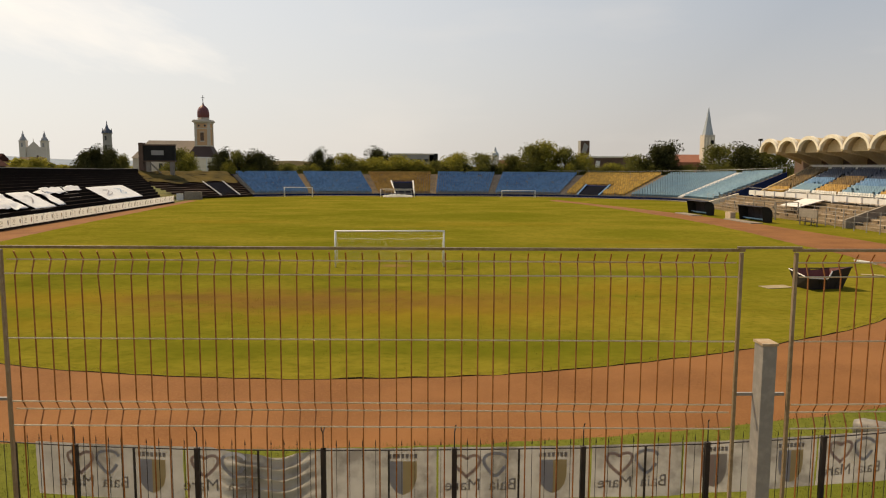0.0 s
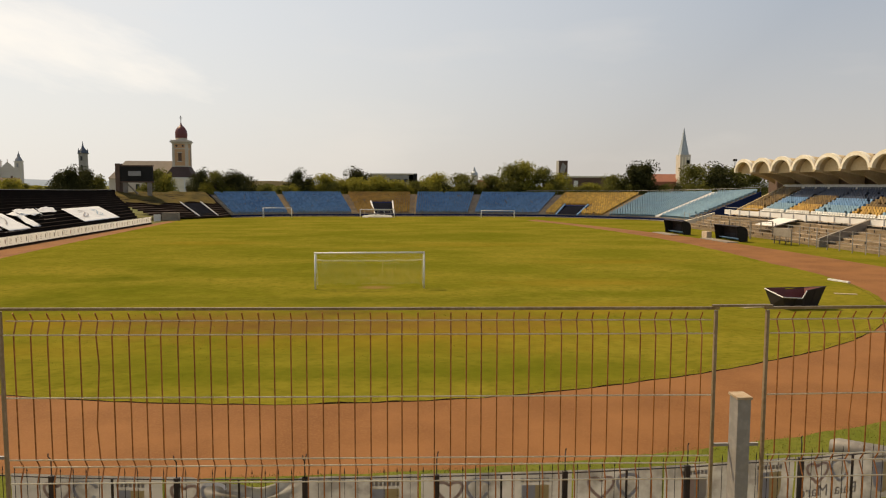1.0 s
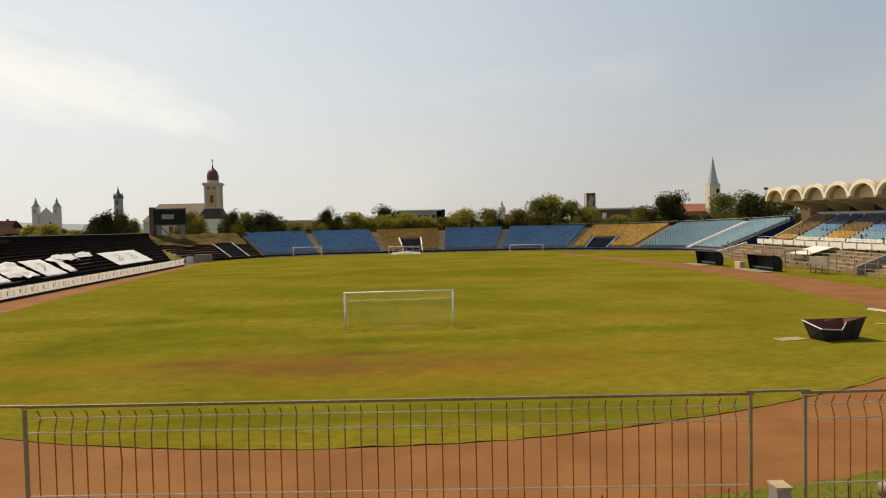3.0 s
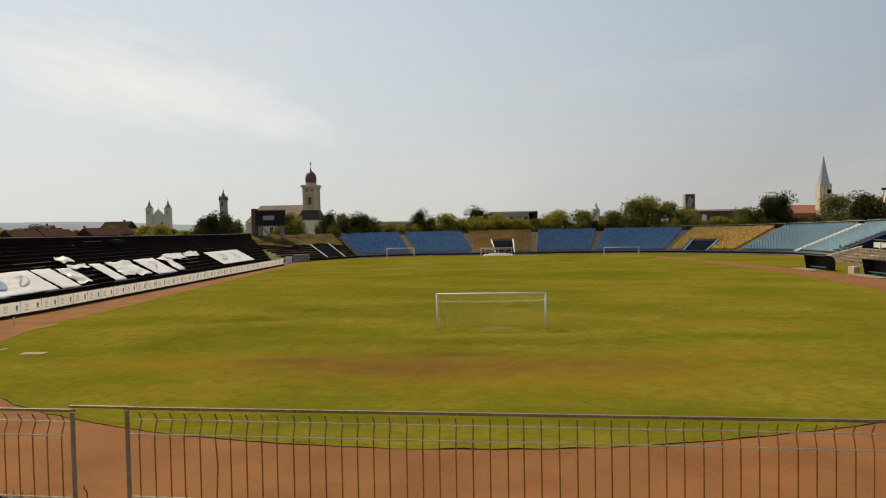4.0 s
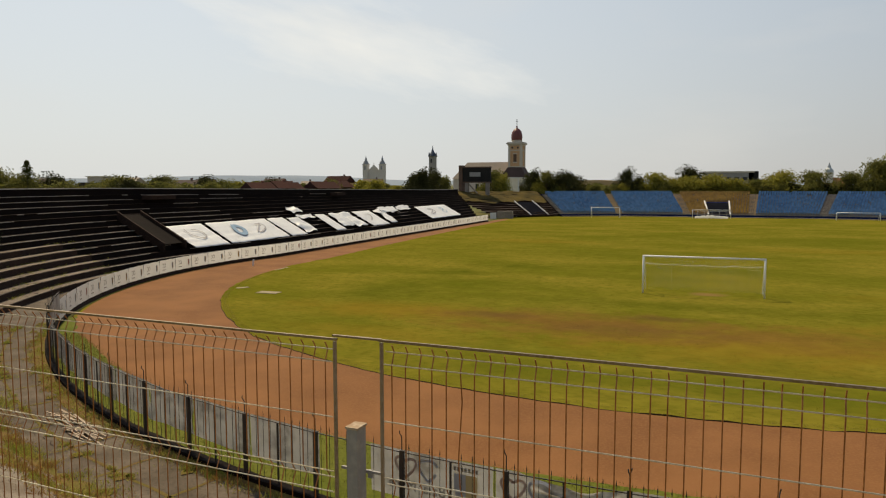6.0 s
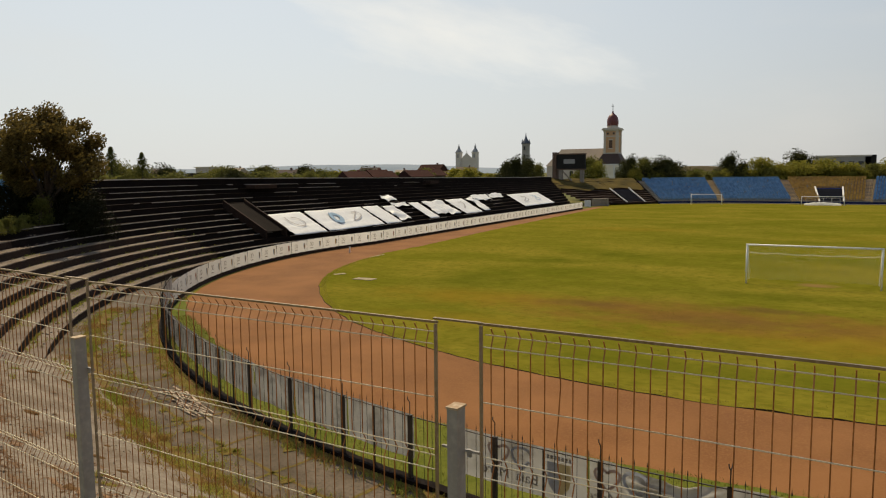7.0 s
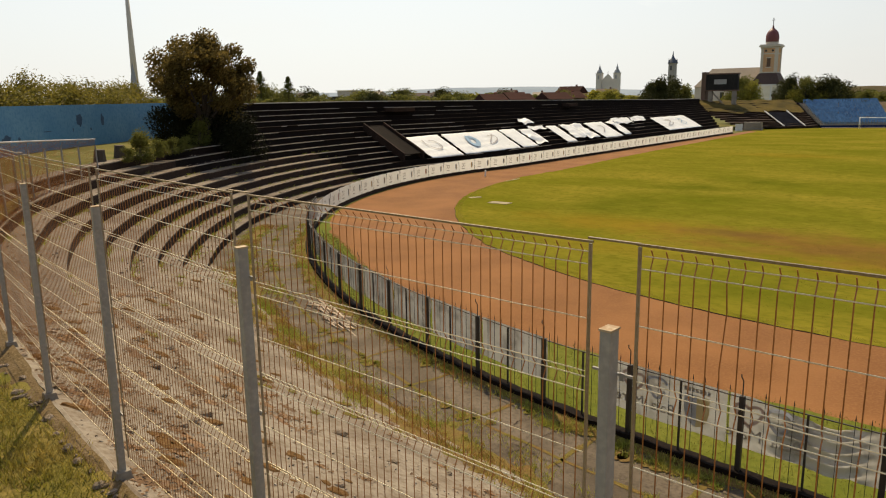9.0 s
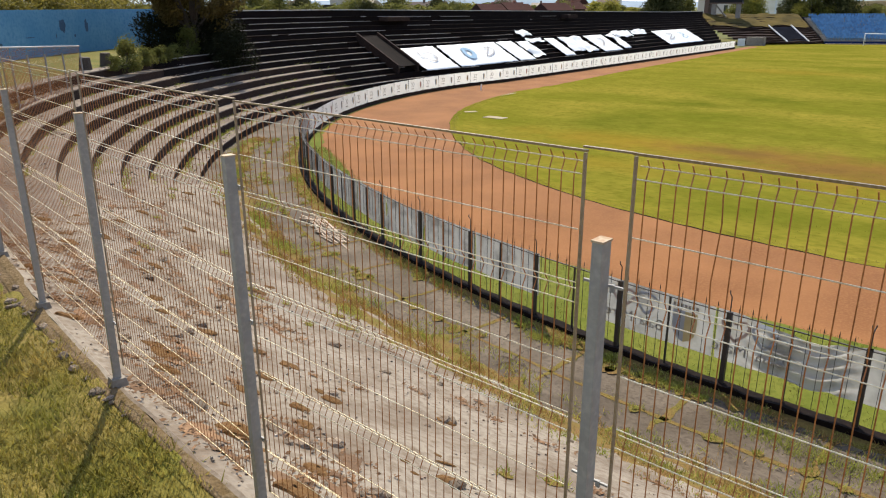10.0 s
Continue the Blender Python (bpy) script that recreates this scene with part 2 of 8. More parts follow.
        l.new(ns.outputs["Fac"], ad.inputs[0])
        ad.inputs[1].default_value = 1.8
        l.new(ln.outputs["Value"], ad.inputs[2])
        rg = n.new("ShaderNodeMapRange")
        rg.inputs["From Min"].default_value, rg.inputs["From Max"].default_value = 2.0, 1.1
        rg.inputs["To Min"].default_value, rg.inputs["To Max"].default_value = 0.0, amount
        l.new(ad.outputs["Value"], rg.inputs["Value"])
        mx = n.new("ShaderNodeMix")
        mx.data_type = "RGBA"
        l.new(rg.outputs["Result"], mx.inputs[0])
        l.new(base, mx.inputs[6])
        mx.inputs[7].default_value = (*colour, 1)
        base = mx.outputs[2]
    l.new(base, tone.inputs["Color"])
    l.new(tone.outputs["Color"], b.inputs["Base Color"])
    return m


TURF = turf_material()
GRASS = material("rough_grass", [(0.095, 0.1, 0.01), (0.16, 0.13, 0.022), (0.055, 0.058, 0.008)], 0.9, scale=(0.5, 14.0), bump=0.6, distance=0.05, spec=0.15)
VERGE = material("verge_turf", [(0.1024, 0.121, 0.01188), (0.1442, 0.149, 0.02178), (0.07524, 0.08856, 0.00891)], 0.95, scale=(0.6, 9.0), bump=0.4, distance=0.03, spec=0.1)
BANK_GRASS = material("bank_turf", [(0.1456, 0.135, 0.0216), (0.247, 0.1812, 0.054), (0.091, 0.0775, 0.0168)], 0.95, scale=(1.1, 16.0), bump=0.6, distance=0.04, spec=0.1)
LAND = material("far_land", [(0.10, 0.11, 0.03), (0.17, 0.15, 0.05), (0.06, 0.07, 0.02)], 0.95, scale=(0.01, 0.2), bump=0.0, spec=0.1)
CINDER = material("cinder_track", [(0.2352, 0.1022, 0.03374), (0.1686, 0.06909, 0.02098), (0.2568, 0.123, 0.04378)], 0.95, scale=(0.4, 18.0), bump=0.12, stretch=(1, 1, 1), spec=0.2)
ASPHALT = material("old_asphalt", [(0.088, 0.067, 0.046), (0.158, 0.125, 0.092), (0.046, 0.033, 0.022)], 0.92, scale=(0.9, 14.0), bump=0.6, spec=0.25)
CONCRETE = material("weathered_concrete", [(0.27, 0.235, 0.19), (0.19, 0.16, 0.13), (0.35, 0.31, 0.26)], 0.9, scale=(0.8, 14.0), bump=0.4, spec=0.25)
SLOPE = material("crumbled_concrete", [(0.2612, 0.221, 0.1733), (0.1777, 0.1408, 0.1049), (0.1097, 0.07148, 0.04104)], 0.95, scale=(0.75, 9.0), bump=0.7, distance=0.04, spec=0.2, mix=(0.42, 0.6))
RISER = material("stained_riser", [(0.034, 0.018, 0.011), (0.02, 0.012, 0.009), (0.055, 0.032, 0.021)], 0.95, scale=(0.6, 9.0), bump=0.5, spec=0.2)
# deep shade of faces turned from the sun, put into the base colour
RISER_DARK = material("shade_dark_concrete", [(0.009, 0.006, 0.005), (0.014, 0.009, 0.007), (0.006, 0.004, 0.003)], 0.95, scale=(0.6, 9.0), bump=0.5, spec=0.1)
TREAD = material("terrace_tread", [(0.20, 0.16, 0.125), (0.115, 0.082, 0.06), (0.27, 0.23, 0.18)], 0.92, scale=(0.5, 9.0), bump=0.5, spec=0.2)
WORN = material("worn_step_edge", [(0.33, 0.285, 0.24), (0.23, 0.19, 0.155), (0.40, 0.35, 0.30)], 0.9, scale=(0.5, 6.0), bump=0.3, spec=0.2)
TREAD_DARK = material("near_black_tread", [(0.013, 0.008, 0.006), (0.05, 0.034, 0.025), (0.009, 0.005, 0.004)], 0.95, scale=(0.3, 5.0), bump=0.5, mix=(0.56, 0.78), spec=0.05)
STONE_BITS = material("concrete_crumbs", [(0.30, 0.25, 0.19), (0.13, 0.085, 0.055), (0.4, 0.35, 0.29)], 0.95, scale=(2, 20), bump=0.3, island=0.5, spec=0.1)
SLAB = material("mossy_slab", [(0.36, 0.30, 0.18), (0.28, 0.225, 0.13), (0.42, 0.36, 0.24)], 0.9, scale=(1.5, 14.0), bump=0.3, spec=0.2)
STONE = material("loose_stone", [(0.26, 0.2, 0.14), (0.11, 0.07, 0.04), (0.38, 0.33, 0.27)], 0.9, scale=(2.0, 20.0), bump=0.5, vary=0.45, spec=0.2)
DARK_STEEL = material("black_painted_steel", [(0.018, 0.017, 0.016), (0.045, 0.03, 0.022), (0.03, 0.026, 0.024)], 0.55, 0.0, scale=(3.0, 40.0), bump=0.1)
WIRE_DARK = material("dull_wire", [(0.3795, 0.1428, 0.035), (0.2185, 0.07592, 0.0175), (0.46, 0.1963, 0.056)], 0.45, 0.3, scale=(4.0, 60.0), bump=0.1)
ROD = material("bright_rod", [(0.741, 0.6272, 0.4), (0.57, 0.448, 0.256), (0.779, 0.7168, 0.544)], 0.38, 0.8, scale=(4.0, 60.0), bump=0.1)
BAR_LIGHT = material("pale_edge_bar", [(0.288, 0.217, 0.1404), (0.2088, 0.1488, 0.0884), (0.3456, 0.2666, 0.182)], 0.45, 0.2, scale=(4.0, 60.0), bump=0.1)
WIRE = material("galvanised_wire", [(0.276, 0.2117, 0.1287), (0.1932, 0.1361, 0.0702), (0.3496, 0.2822, 0.1989)], 0.42, 0.6, scale=(4.0, 60.0), bump=0.1)
POST = material("grey_painted_post", [(0.3038, 0.294, 0.28), (0.2475, 0.2362, 0.225), (0.3712, 0.3465, 0.32)], 0.5, 0.1, scale=(2.0, 30.0), bump=0.08)
CAP = material("rusty_cap", [(0.42, 0.31, 0.19), (0.30, 0.19, 0.10), (0.5, 0.42, 0.3)], 0.7, 0.1, scale=(9.0, 50.0), bump=0.1)
WHITE = material("white_paint", [(0.74, 0.73, 0.70), (0.66, 0.64, 0.60), (0.8, 0.79, 0.77)], 0.6, scale=(1.0, 15.0), bump=0.1)
VINYL = material("banner_cloth", [(0.448, 0.4312, 0.4032), (0.2576, 0.2464, 0.2296), (0.4928, 0.4816, 0.4592)], 0.45, scale=(1.7, 5.0), mix=(0.42, 0.62), bump=0.4, distance=0.06, translucent=0.55)
TARP = material("white_tarpaulin", [(0.78, 0.78, 0.76), (0.68, 0.68, 0.67), (0.80, 0.80, 0.79)], 0.5, scale=(0.5, 3.0), bump=0.22, distance=0.12)
WALLCLOTH = material("white_banner", [(0.86, 0.84, 0.79), (0.78, 0.76, 0.71), (0.9, 0.88, 0.84)], 0.55, scale=(0.6, 6.0), bump=0.2, translucent=0.68)
WALL_PRINT = material("thin_grey_print", [(0.34, 0.3, 0.26), (0.374, 0.33, 0.286), (0.306, 0.27, 0.234)], 0.6, scale=(1, 8), bump=0, translucent=0.6)
WALL_GOLD = material("thin_gold_print", [(0.42, 0.27, 0.1), (0.462, 0.297, 0.11), (0.378, 0.243, 0.09)], 0.6, scale=(1, 8), bump=0, translucent=0.6)
WALL_BLUE = material("thin_blue_print", [(0.16, 0.18, 0.22), (0.176, 0.198, 0.242), (0.144, 0.162, 0.198)], 0.6, scale=(1, 8), bump=0, translucent=0.55)
WALL_RED = material("thin_red_print", [(0.36, 0.14, 0.1), (0.396, 0.154, 0.11), (0.324, 0.126, 0.09)], 0.6, scale=(1, 8), bump=0, translucent=0.55)
TARP_PRINT = material("faded_tarp_print", [(0.36, 0.33, 0.32), (0.396, 0.363, 0.352), (0.324, 0.297, 0.288)], 0.5, scale=(1, 8), bump=0)
TARP_BLUE = material("faded_blue_print", [(0.22, 0.34, 0.46), (0.242, 0.374, 0.506), (0.198, 0.306, 0.414)], 0.5, scale=(1, 8), bump=0)
PRINT_GREY = material("grey_print", [(0.399, 0.3819, 0.3534), (0.4058, 0.3819, 0.3568), (0.3466, 0.3249, 0.3044)], 0.5, scale=(1, 8), bump=0, translucent=0.5)
PRINT_RED = material("red_print", [(0.42, 0.33, 0.3), (0.454, 0.356, 0.324), (0.386, 0.304, 0.276)], 0.5, scale=(1, 8), bump=0, translucent=0.5)
PRINT_GOLD = material("gold_print", [(0.52, 0.43, 0.23), (0.48, 0.39, 0.2), (0.55, 0.46, 0.27)], 0.5, scale=(1, 8), bump=0, translucent=0.5)
PRINT_BLUE = material("blue_print", [(0.363, 0.385, 0.44), (0.396, 0.418, 0.473), (0.33, 0.352, 0.407)], 0.5, scale=(1, 8), bump=0, translucent=0.5)
SEAT_BLUE = material("blue_plastic_seat", [(0.10, 0.215, 0.385), (0.135, 0.26, 0.42), (0.08, 0.175, 0.33)], 0.55, scale=(0.15, 3.0), bump=0, island=0.22)
SEAT_SKY = material("faded_blue_seat", [(0.17, 0.29, 0.38), (0.21, 0.33, 0.40), (0.13, 0.25, 0.36)], 0.55, scale=(0.15, 3.0), bump=0, island=0.09)
SEAT_YELLOW = material("yellow_plastic_seat", [(0.42, 0.25, 0.04), (0.34, 0.19, 0.035), (0.48, 0.31, 0.07)], 0.55, scale=(0.15, 3.0), bump=0, island=0.25)
SEAT_GOLD = material("bright_yellow_seat", [(0.56, 0.36, 0.06), (0.47, 0.29, 0.05), (0.62, 0.42, 0.1)], 0.55, scale=(0.15, 3.0), bump=0, island=0.25)
SEAT_NAVY = material("navy_plastic_seat", [(0.018, 0.03, 0.065), (0.03, 0.045, 0.085), (0.014, 0.024, 0.05)], 0.55, scale=(0.15, 3.0), bump=0, island=0.25)
SEAT_WHITE = material("white_plastic_seat", [(0.70, 0.69, 0.64), (0.62, 0.60, 0.55), (0.75, 0.74, 0.7)], 0.55, scale=(0.15, 3.0), bump=0, island=0.15)
TUNNEL_BLUE = material("deep_blue_paint", [(0.012, 0.028, 0.13), (0.018, 0.04, 0.17), (0.01, 0.022, 0.1)], 0.9, scale=(0.4, 6.0), bump=0.1, spec=0.05)
NAVY = material("navy_paint", [(0.010, 0.018, 0.065), (0.014, 0.024, 0.085), (0.008, 0.014, 0.05)], 0.9, scale=(0.4, 6.0), bump=0.1, spec=0.1)
BLUE_WALL = material("blue_wall_paint", [(0.10, 0.25, 0.42), (0.155, 0.31, 0.46), (0.07, 0.195, 0.37)], 0.85, scale=(0.35, 5.0), bump=0.08, spec=0.2)
BLUE_STAIN = material("dark_blue_stain", [(0.03, 0.07, 0.14), (0.045, 0.1, 0.18), (0.03, 0.06, 0.11)], 0.85, scale=(1, 8), bump=0.1)
ROOF_TAN = material("weathered_roof", [(0.60, 0.46, 0.26), (0.47, 0.35, 0.19), (0.66, 0.54, 0.34)], 0.85, scale=(0.4, 6.0), bump=0.2)
CREAM = material("cream_concrete", [(0.80, 0.74, 0.60), (0.70, 0.63, 0.48), (0.86, 0.81, 0.7)], 0.75, scale=(0.6, 8.0), bump=0.15)
GOAL_WHITE = material("bright_white_paint", [(0.86, 0.86, 0.82), (0.80, 0.80, 0.76), (0.9, 0.9, 0.87)], 0.5, scale=(1.0, 15.0), bump=0.05)
NET = material("white_net", [(0.85, 0.85, 0.82), (0.8, 0.8, 0.77), (0.88, 0.88, 0.86)], 0.8, scale=(1, 8), bump=0, translucent=0.5)
RUST = material("rusted_steel", [(0.022, 0.018, 0.02), (0.034, 0.022, 0.022), (0.016, 0.014, 0.016)], 0.7, 0.2, scale=(1.5, 14.0), bump=0.2)
SKIP_IN = material("red_oxide_paint", [(0.16, 0.045, 0.04), (0.11, 0.035, 0.03), (0.2, 0.07, 0.06)], 0.75, scale=(1.5, 14.0), bump=0.2)
BARK = material("bark", [(0.075, 0.055, 0.04), (0.05, 0.038, 0.03), (0.11, 0.085, 0.06)], 0.95, scale=(2, 14), bump=0.6)
LEAF = material("tree_leaves", [(0.132, 0.135, 0.031), (0.194, 0.184, 0.043), (0.089, 0.095, 0.023)], 0.85, scale=(0.5, 4.0), bump=0, island=0.22, translucent=0.42, spec=0.15)
LEAF_DEEP = material("deep_green_leaves", [(0.05, 0.053, 0.016), (0.077, 0.077, 0.022), (0.035, 0.037, 0.013)], 0.85, scale=(0.5, 4.0), bump=0, island=0.3, translucent=0.22, spec=0.15)
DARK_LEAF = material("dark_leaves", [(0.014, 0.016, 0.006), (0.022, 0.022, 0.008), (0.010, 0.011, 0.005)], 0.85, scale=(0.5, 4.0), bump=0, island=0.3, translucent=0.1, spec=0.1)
LEAF_BROWN = material("olive_brown_leaves", [(0.119, 0.0868, 0.0252), (0.182, 0.1288, 0.0364), (0.0728, 0.0588, 0.0168)], 0.8, scale=(0.5, 4.0), bump=0, island=0.45, translucent=0.55, spec=0.15)
LEAF_LIGHT = material("light_leaves", [(0.2499, 0.2376, 0.0352), (0.3326, 0.2966, 0.05016), (0.1663, 0.161, 0.02552)], 0.8, scale=(0.5, 4.0), bump=0, island=0.3, translucent=0.4, spec=0.15)
LEAF_OLIVE = material("olive_leaves", [(0.17, 0.15, 0.026), (0.24, 0.19, 0.036), (0.10, 0.092, 0.018)], 0.7, scale=(0.5, 4.0), bump=0, island=0.35, translucent=0.45, spec=0.2)
WEED_BLADE = material("weed_blades", [(0.264, 0.2937, 0.0374), (0.396, 0.35, 0.077), (0.187, 0.2125, 0.0264)], 0.75, scale=(0.6, 6.0), bump=0, island=0.4, translucent=0.45)
DRY_BLADE = material("dry_blades", [(0.338, 0.2015, 0.052), (0.429, 0.286, 0.091), (0.195, 0.104, 0.026)], 0.8, scale=(0.7, 6.0), bump=0, island=0.4, translucent=0.35)
BANK_BLADE = material("bank_blades", [(0.2392, 0.2346, 0.0312), (0.3915, 0.2898, 0.0715), (0.1522, 0.1518, 0.0234)], 0.75, scale=(0.9, 6.0), bump=0, island=0.4, translucent=0.42)
VERGE_BLADE = material("verge_blades", [(0.1283, 0.1368, 0.018), (0.19, 0.171, 0.0324), (0.0902, 0.0972, 0.0126)], 0.75, scale=(0.6, 6.0), bump=0, island=0.3, translucent=0.42)
BLADE = material("grass_blades", [(0.22, 0.20, 0.022), (0.33, 0.26, 0.055), (0.15, 0.14, 0.018)], 0.7, scale=(0.6, 6.0), bump=0, island=0.35, translucent=0.42)
OCHRE = material("ochre_plaster", [(0.52, 0.36, 0.17), (0.46, 0.31, 0.15), (0.56, 0.42, 0.22)], 0.9, scale=(0.2, 3.0), bump=0)
TOWER_TAN = material("tan_plaster", [(0.60, 0.37, 0.20), (0.52, 0.31, 0.165), (0.66, 0.43, 0.26)], 0.9, scale=(0.2, 3.0), bump=0)
PALE = material("pale_plaster", [(0.58, 0.52, 0.44), (0.52, 0.46, 0.38), (0.62, 0.57, 0.5)], 0.9, scale=(0.2, 3.0), bump=0)
ROOF_RED = material("dark_red_roof", [(0.055, 0.024, 0.02), (0.04, 0.02, 0.016), (0.075, 0.035, 0.028)], 0.95, scale=(0.2, 3.0), bump=0, spec=0.05)
ROOF_BROWN = material("dark_brown_roof", [(0.075, 0.045, 0.038), (0.06, 0.036, 0.03), (0.09, 0.058, 0.05)], 0.85, scale=(0.2, 3.0), bump=0)
SLATE_BLUE = material("blue_slate_roof", [(0.075, 0.09, 0.125), (0.06, 0.075, 0.105), (0.09, 0.11, 0.15)], 0.7, scale=(0.2, 3.0), bump=0)
SLATE = material("grey_brown_roof", [(0.34, 0.275, 0.205), (0.28, 0.225, 0.17), (0.38, 0.31, 0.24)], 0.8, scale=(0.2, 3.0), bump=0)
TILE_ROOF = material("red_tile_roof", [(0.32, 0.12, 0.07), (0.26, 0.10, 0.06), (0.36, 0.16, 0.1)], 0.85, scale=(0.2, 3.0), bump=0)
DOME = material("dark_red_dome", [(0.16, 0.035, 0.03), (0.13, 0.03, 0.03), (0.2, 0.06, 0.05)], 0.45, scale=(0.4, 3.0), bump=0)
SPIRE = material("zinc_spire", [(0.42, 0.45, 0.46), (0.36, 0.39, 0.40), (0.47, 0.5, 0.5)], 0.5, 0.2, scale=(0.3, 3.0), bump=0)
# distance haze is mixed into these two base colours
HAZE_SLATE = material("hazy_slate", [(0.30, 0.31, 0.33), (0.27, 0.28, 0.30), (0.33, 0.34, 0.36)], 0.9, scale=(0.1, 1.0), bump=0)
HAZE_STONE = material("hazy_stone", [(0.62, 0.58, 0.52), (0.56, 0.52, 0.47), (0.66, 0.62, 0.57)], 0.9, scale=(0.1, 1.0), bump=0)
# near-black sheet colour stands in for the shade inside the passages
PASSAGE = material("passage_shade_black", [(0.006, 0.007, 0.012), (0.010, 0.011, 0.018), (0.004, 0.005, 0.008)], 0.95, scale=(0.5, 5.0), bump=0.05, spec=0.02)
DARK = material("dark_panel", [(0.018, 0.017, 0.016), (0.028, 0.026, 0.023), (0.014, 0.013, 0.012)], 0.85, scale=(0.5, 5.0), bump=0.05, spec=0.2)
BROWN = material("brown_cladding", [(0.13, 0.075, 0.05), (0.10, 0.06, 0.04), (0.16, 0.10, 0.07)], 0.8, scale=(0.4, 4.0), bump=0.1)
GREYWALL = material("grey_facade", [(0.33, 0.32, 0.30), (0.28, 0.27, 0.25), (0.37, 0.36, 0.34)], 0.85, scale=(0.2, 3.0), bump=0)
# the hills' blue is air haze painted into the base colour
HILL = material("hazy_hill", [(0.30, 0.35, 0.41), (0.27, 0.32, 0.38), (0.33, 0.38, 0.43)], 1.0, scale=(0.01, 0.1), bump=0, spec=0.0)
PIPE_GREY = material("dull_pipe", [(0.20, 0.185, 0.165), (0.14, 0.125, 0.11), (0.26, 0.24, 0.215)], 0.6, 0.2, scale=(1.5, 12.0), bump=0.1)
GLASS_DARK = material("window_glass", [(0.03, 0.035, 0.04), (0.04, 0.045, 0.05), (0.03, 0.03, 0.035)], 0.12, scale=(0.5, 3.0), bump=0)
TIMBER = material("weathered_timber", [(0.46, 0.36, 0.26), (0.33, 0.24, 0.165), (0.56, 0.47, 0.37)], 0.85, scale=(1, 16), bump=0.3, vary=0.3)
ALUMINIUM = material("dull_aluminium", [(0.45, 0.44, 0.42), (0.38, 0.37, 0.35), (0.5, 0.5, 0.48)], 0.4, 0.7, scale=(2, 20), bump=0.05)


# ---- plan of the ground ----
CX, CY = 1.0, 12.0


def ring(u, d, z=0.0):
    """A point d metres outside the inner boundary of the near bend. u: degrees from the west straight (0) over the near apex (90);
    negative values run up the west straight."""
    if u < 0:
        return Vector((CX - 41 - d, CY - 0.7 * u, z))
    a = radians(u)
    r = (41 + 7 * math.sin(a) if u <= 90 else 48 + (u - 90) / 90 * 4) + d
    return Vector((CX - r * math.cos(a), CY - r * math.sin(a), z))


def foot(u):
    """Offset of the lowest terrace step from the boundary."""
    return 1.7 + 2.8 * min(max(u / 60, 0), 1) ** 1.2


STEP_RUN, STEP_RISE, STEPS = 0.84, 0.44, 14

ground = Mesh()
radii = [1, 60, 120, 200, 400, 900, 2000, 4800]
ground.sheet([[(r * math.cos(a), 40 + r * math.sin(a), -0.06) for a in (2 * math.pi * k / 48 for k in range(48))] for r in radii], close=True)
ground.f.append(tuple(range(48)))
single("ground", ground, LAND, "dry green land reaching to the horizon", "ground", kind="structure")

# turf: the oval and its surround
turf = Mesh()
outer = [ring(u, -0.3, 0) for u in range(-140, 181, 4)]
outer = [(p.x, p.y) for p in outer] + [(54, 20), (56, 40), (58, 80), (55, 96), (48, 102.5), (36, 111), (21, 115), (-5, 115.4), (-19, 115.2), (-31, 110)]
turf.add([(x, y, 0.0) for x, y in outer], [tuple(range(len(outer)))])
single("pitch", turf, TURF, "sun-dried green and straw football pitch turf", "pitch", kind="structure")

# cinder track round the turf oval
def knotted(k, knots):
    """A value between knots (place, value), eased from one to the next."""
    for (a, va), (b, vb) in zip(knots, knots[1:]):
        if k <= b:
            f = min(max((k - a) / (b - a), 0), 1)
            return va + (vb - va) * f
    return knots[-1][1]


BEND_IN = ((0, -2.8), (18, -1.8), (26, -1.1), (35, -0.4), (45, 0.1), (57, 0.75), (70, 0.85), (77, 0.75), (85, 0.5), (91, 0.3), (97, -0.05), (104, -0.6), (113, -1.1), (123, -1.4), (138, -2.1), (152, -3.0), (165, -3.9), (180, -4.2))
WEST_IN = ((12, -34.06), (28, -35.3), (48, -36.4), (70, -37.2), (92, -37.9))
EAST_IN = ((12, 35.8), (24, 37.0), (34, 37.7), (44, 37.8), (60, 36.6), (81, 33.6), (96, 29.5))
EAST_OUT = ((12, 44.4), (22, 44.5), (35, 44.1), (47, 43.0), (55, 41.8), (73, 38.2), (98, 32.5))


def track_in(k):
    """Inner edge, from the far west straight round the near bend to the far east straight. k from 0 to 1."""
    s = k * 3
    if s < 1:
        y = 92 - 80 * s
        return Vector((knotted(y, WEST_IN), y, 0))
    if s < 2:
        a = math.pi * (s - 1)
        f = 1 + knotted(math.degrees(a), BEND_IN) / 38
        return Vector((1.6 - 38.5 * f * math.cos(a), 12 - 37.7 * f * math.sin(a), 0))
    y = 12 + 82 * (s - 2)
    return Vector((knotted(y, EAST_IN), y, 0))


def verge_w(u):
    """Width of the grass between the railing and the track."""
    return knotted(u, ((44, 0.5), (50, 1.0), (55, 1.75), (63, 2.0), (70, 2.7), (77, 3.4), (90, 4.1), (102, 4.8), (125, 5.6), (150, 7.8), (180, 8.6)))


def track_out(k):
    s = k * 3
    if s < 1:
        return Vector((-39.7, 94 - 82 * s, 0))
    if s < 2:
        u = 180 * (s - 1)
        return ring(u, -0.4 if u < 40 else -verge_w(u), 0)
    y = 12 + 86 * (s - 2)
    return Vector((knotted(y, EAST_OUT), y, 0))


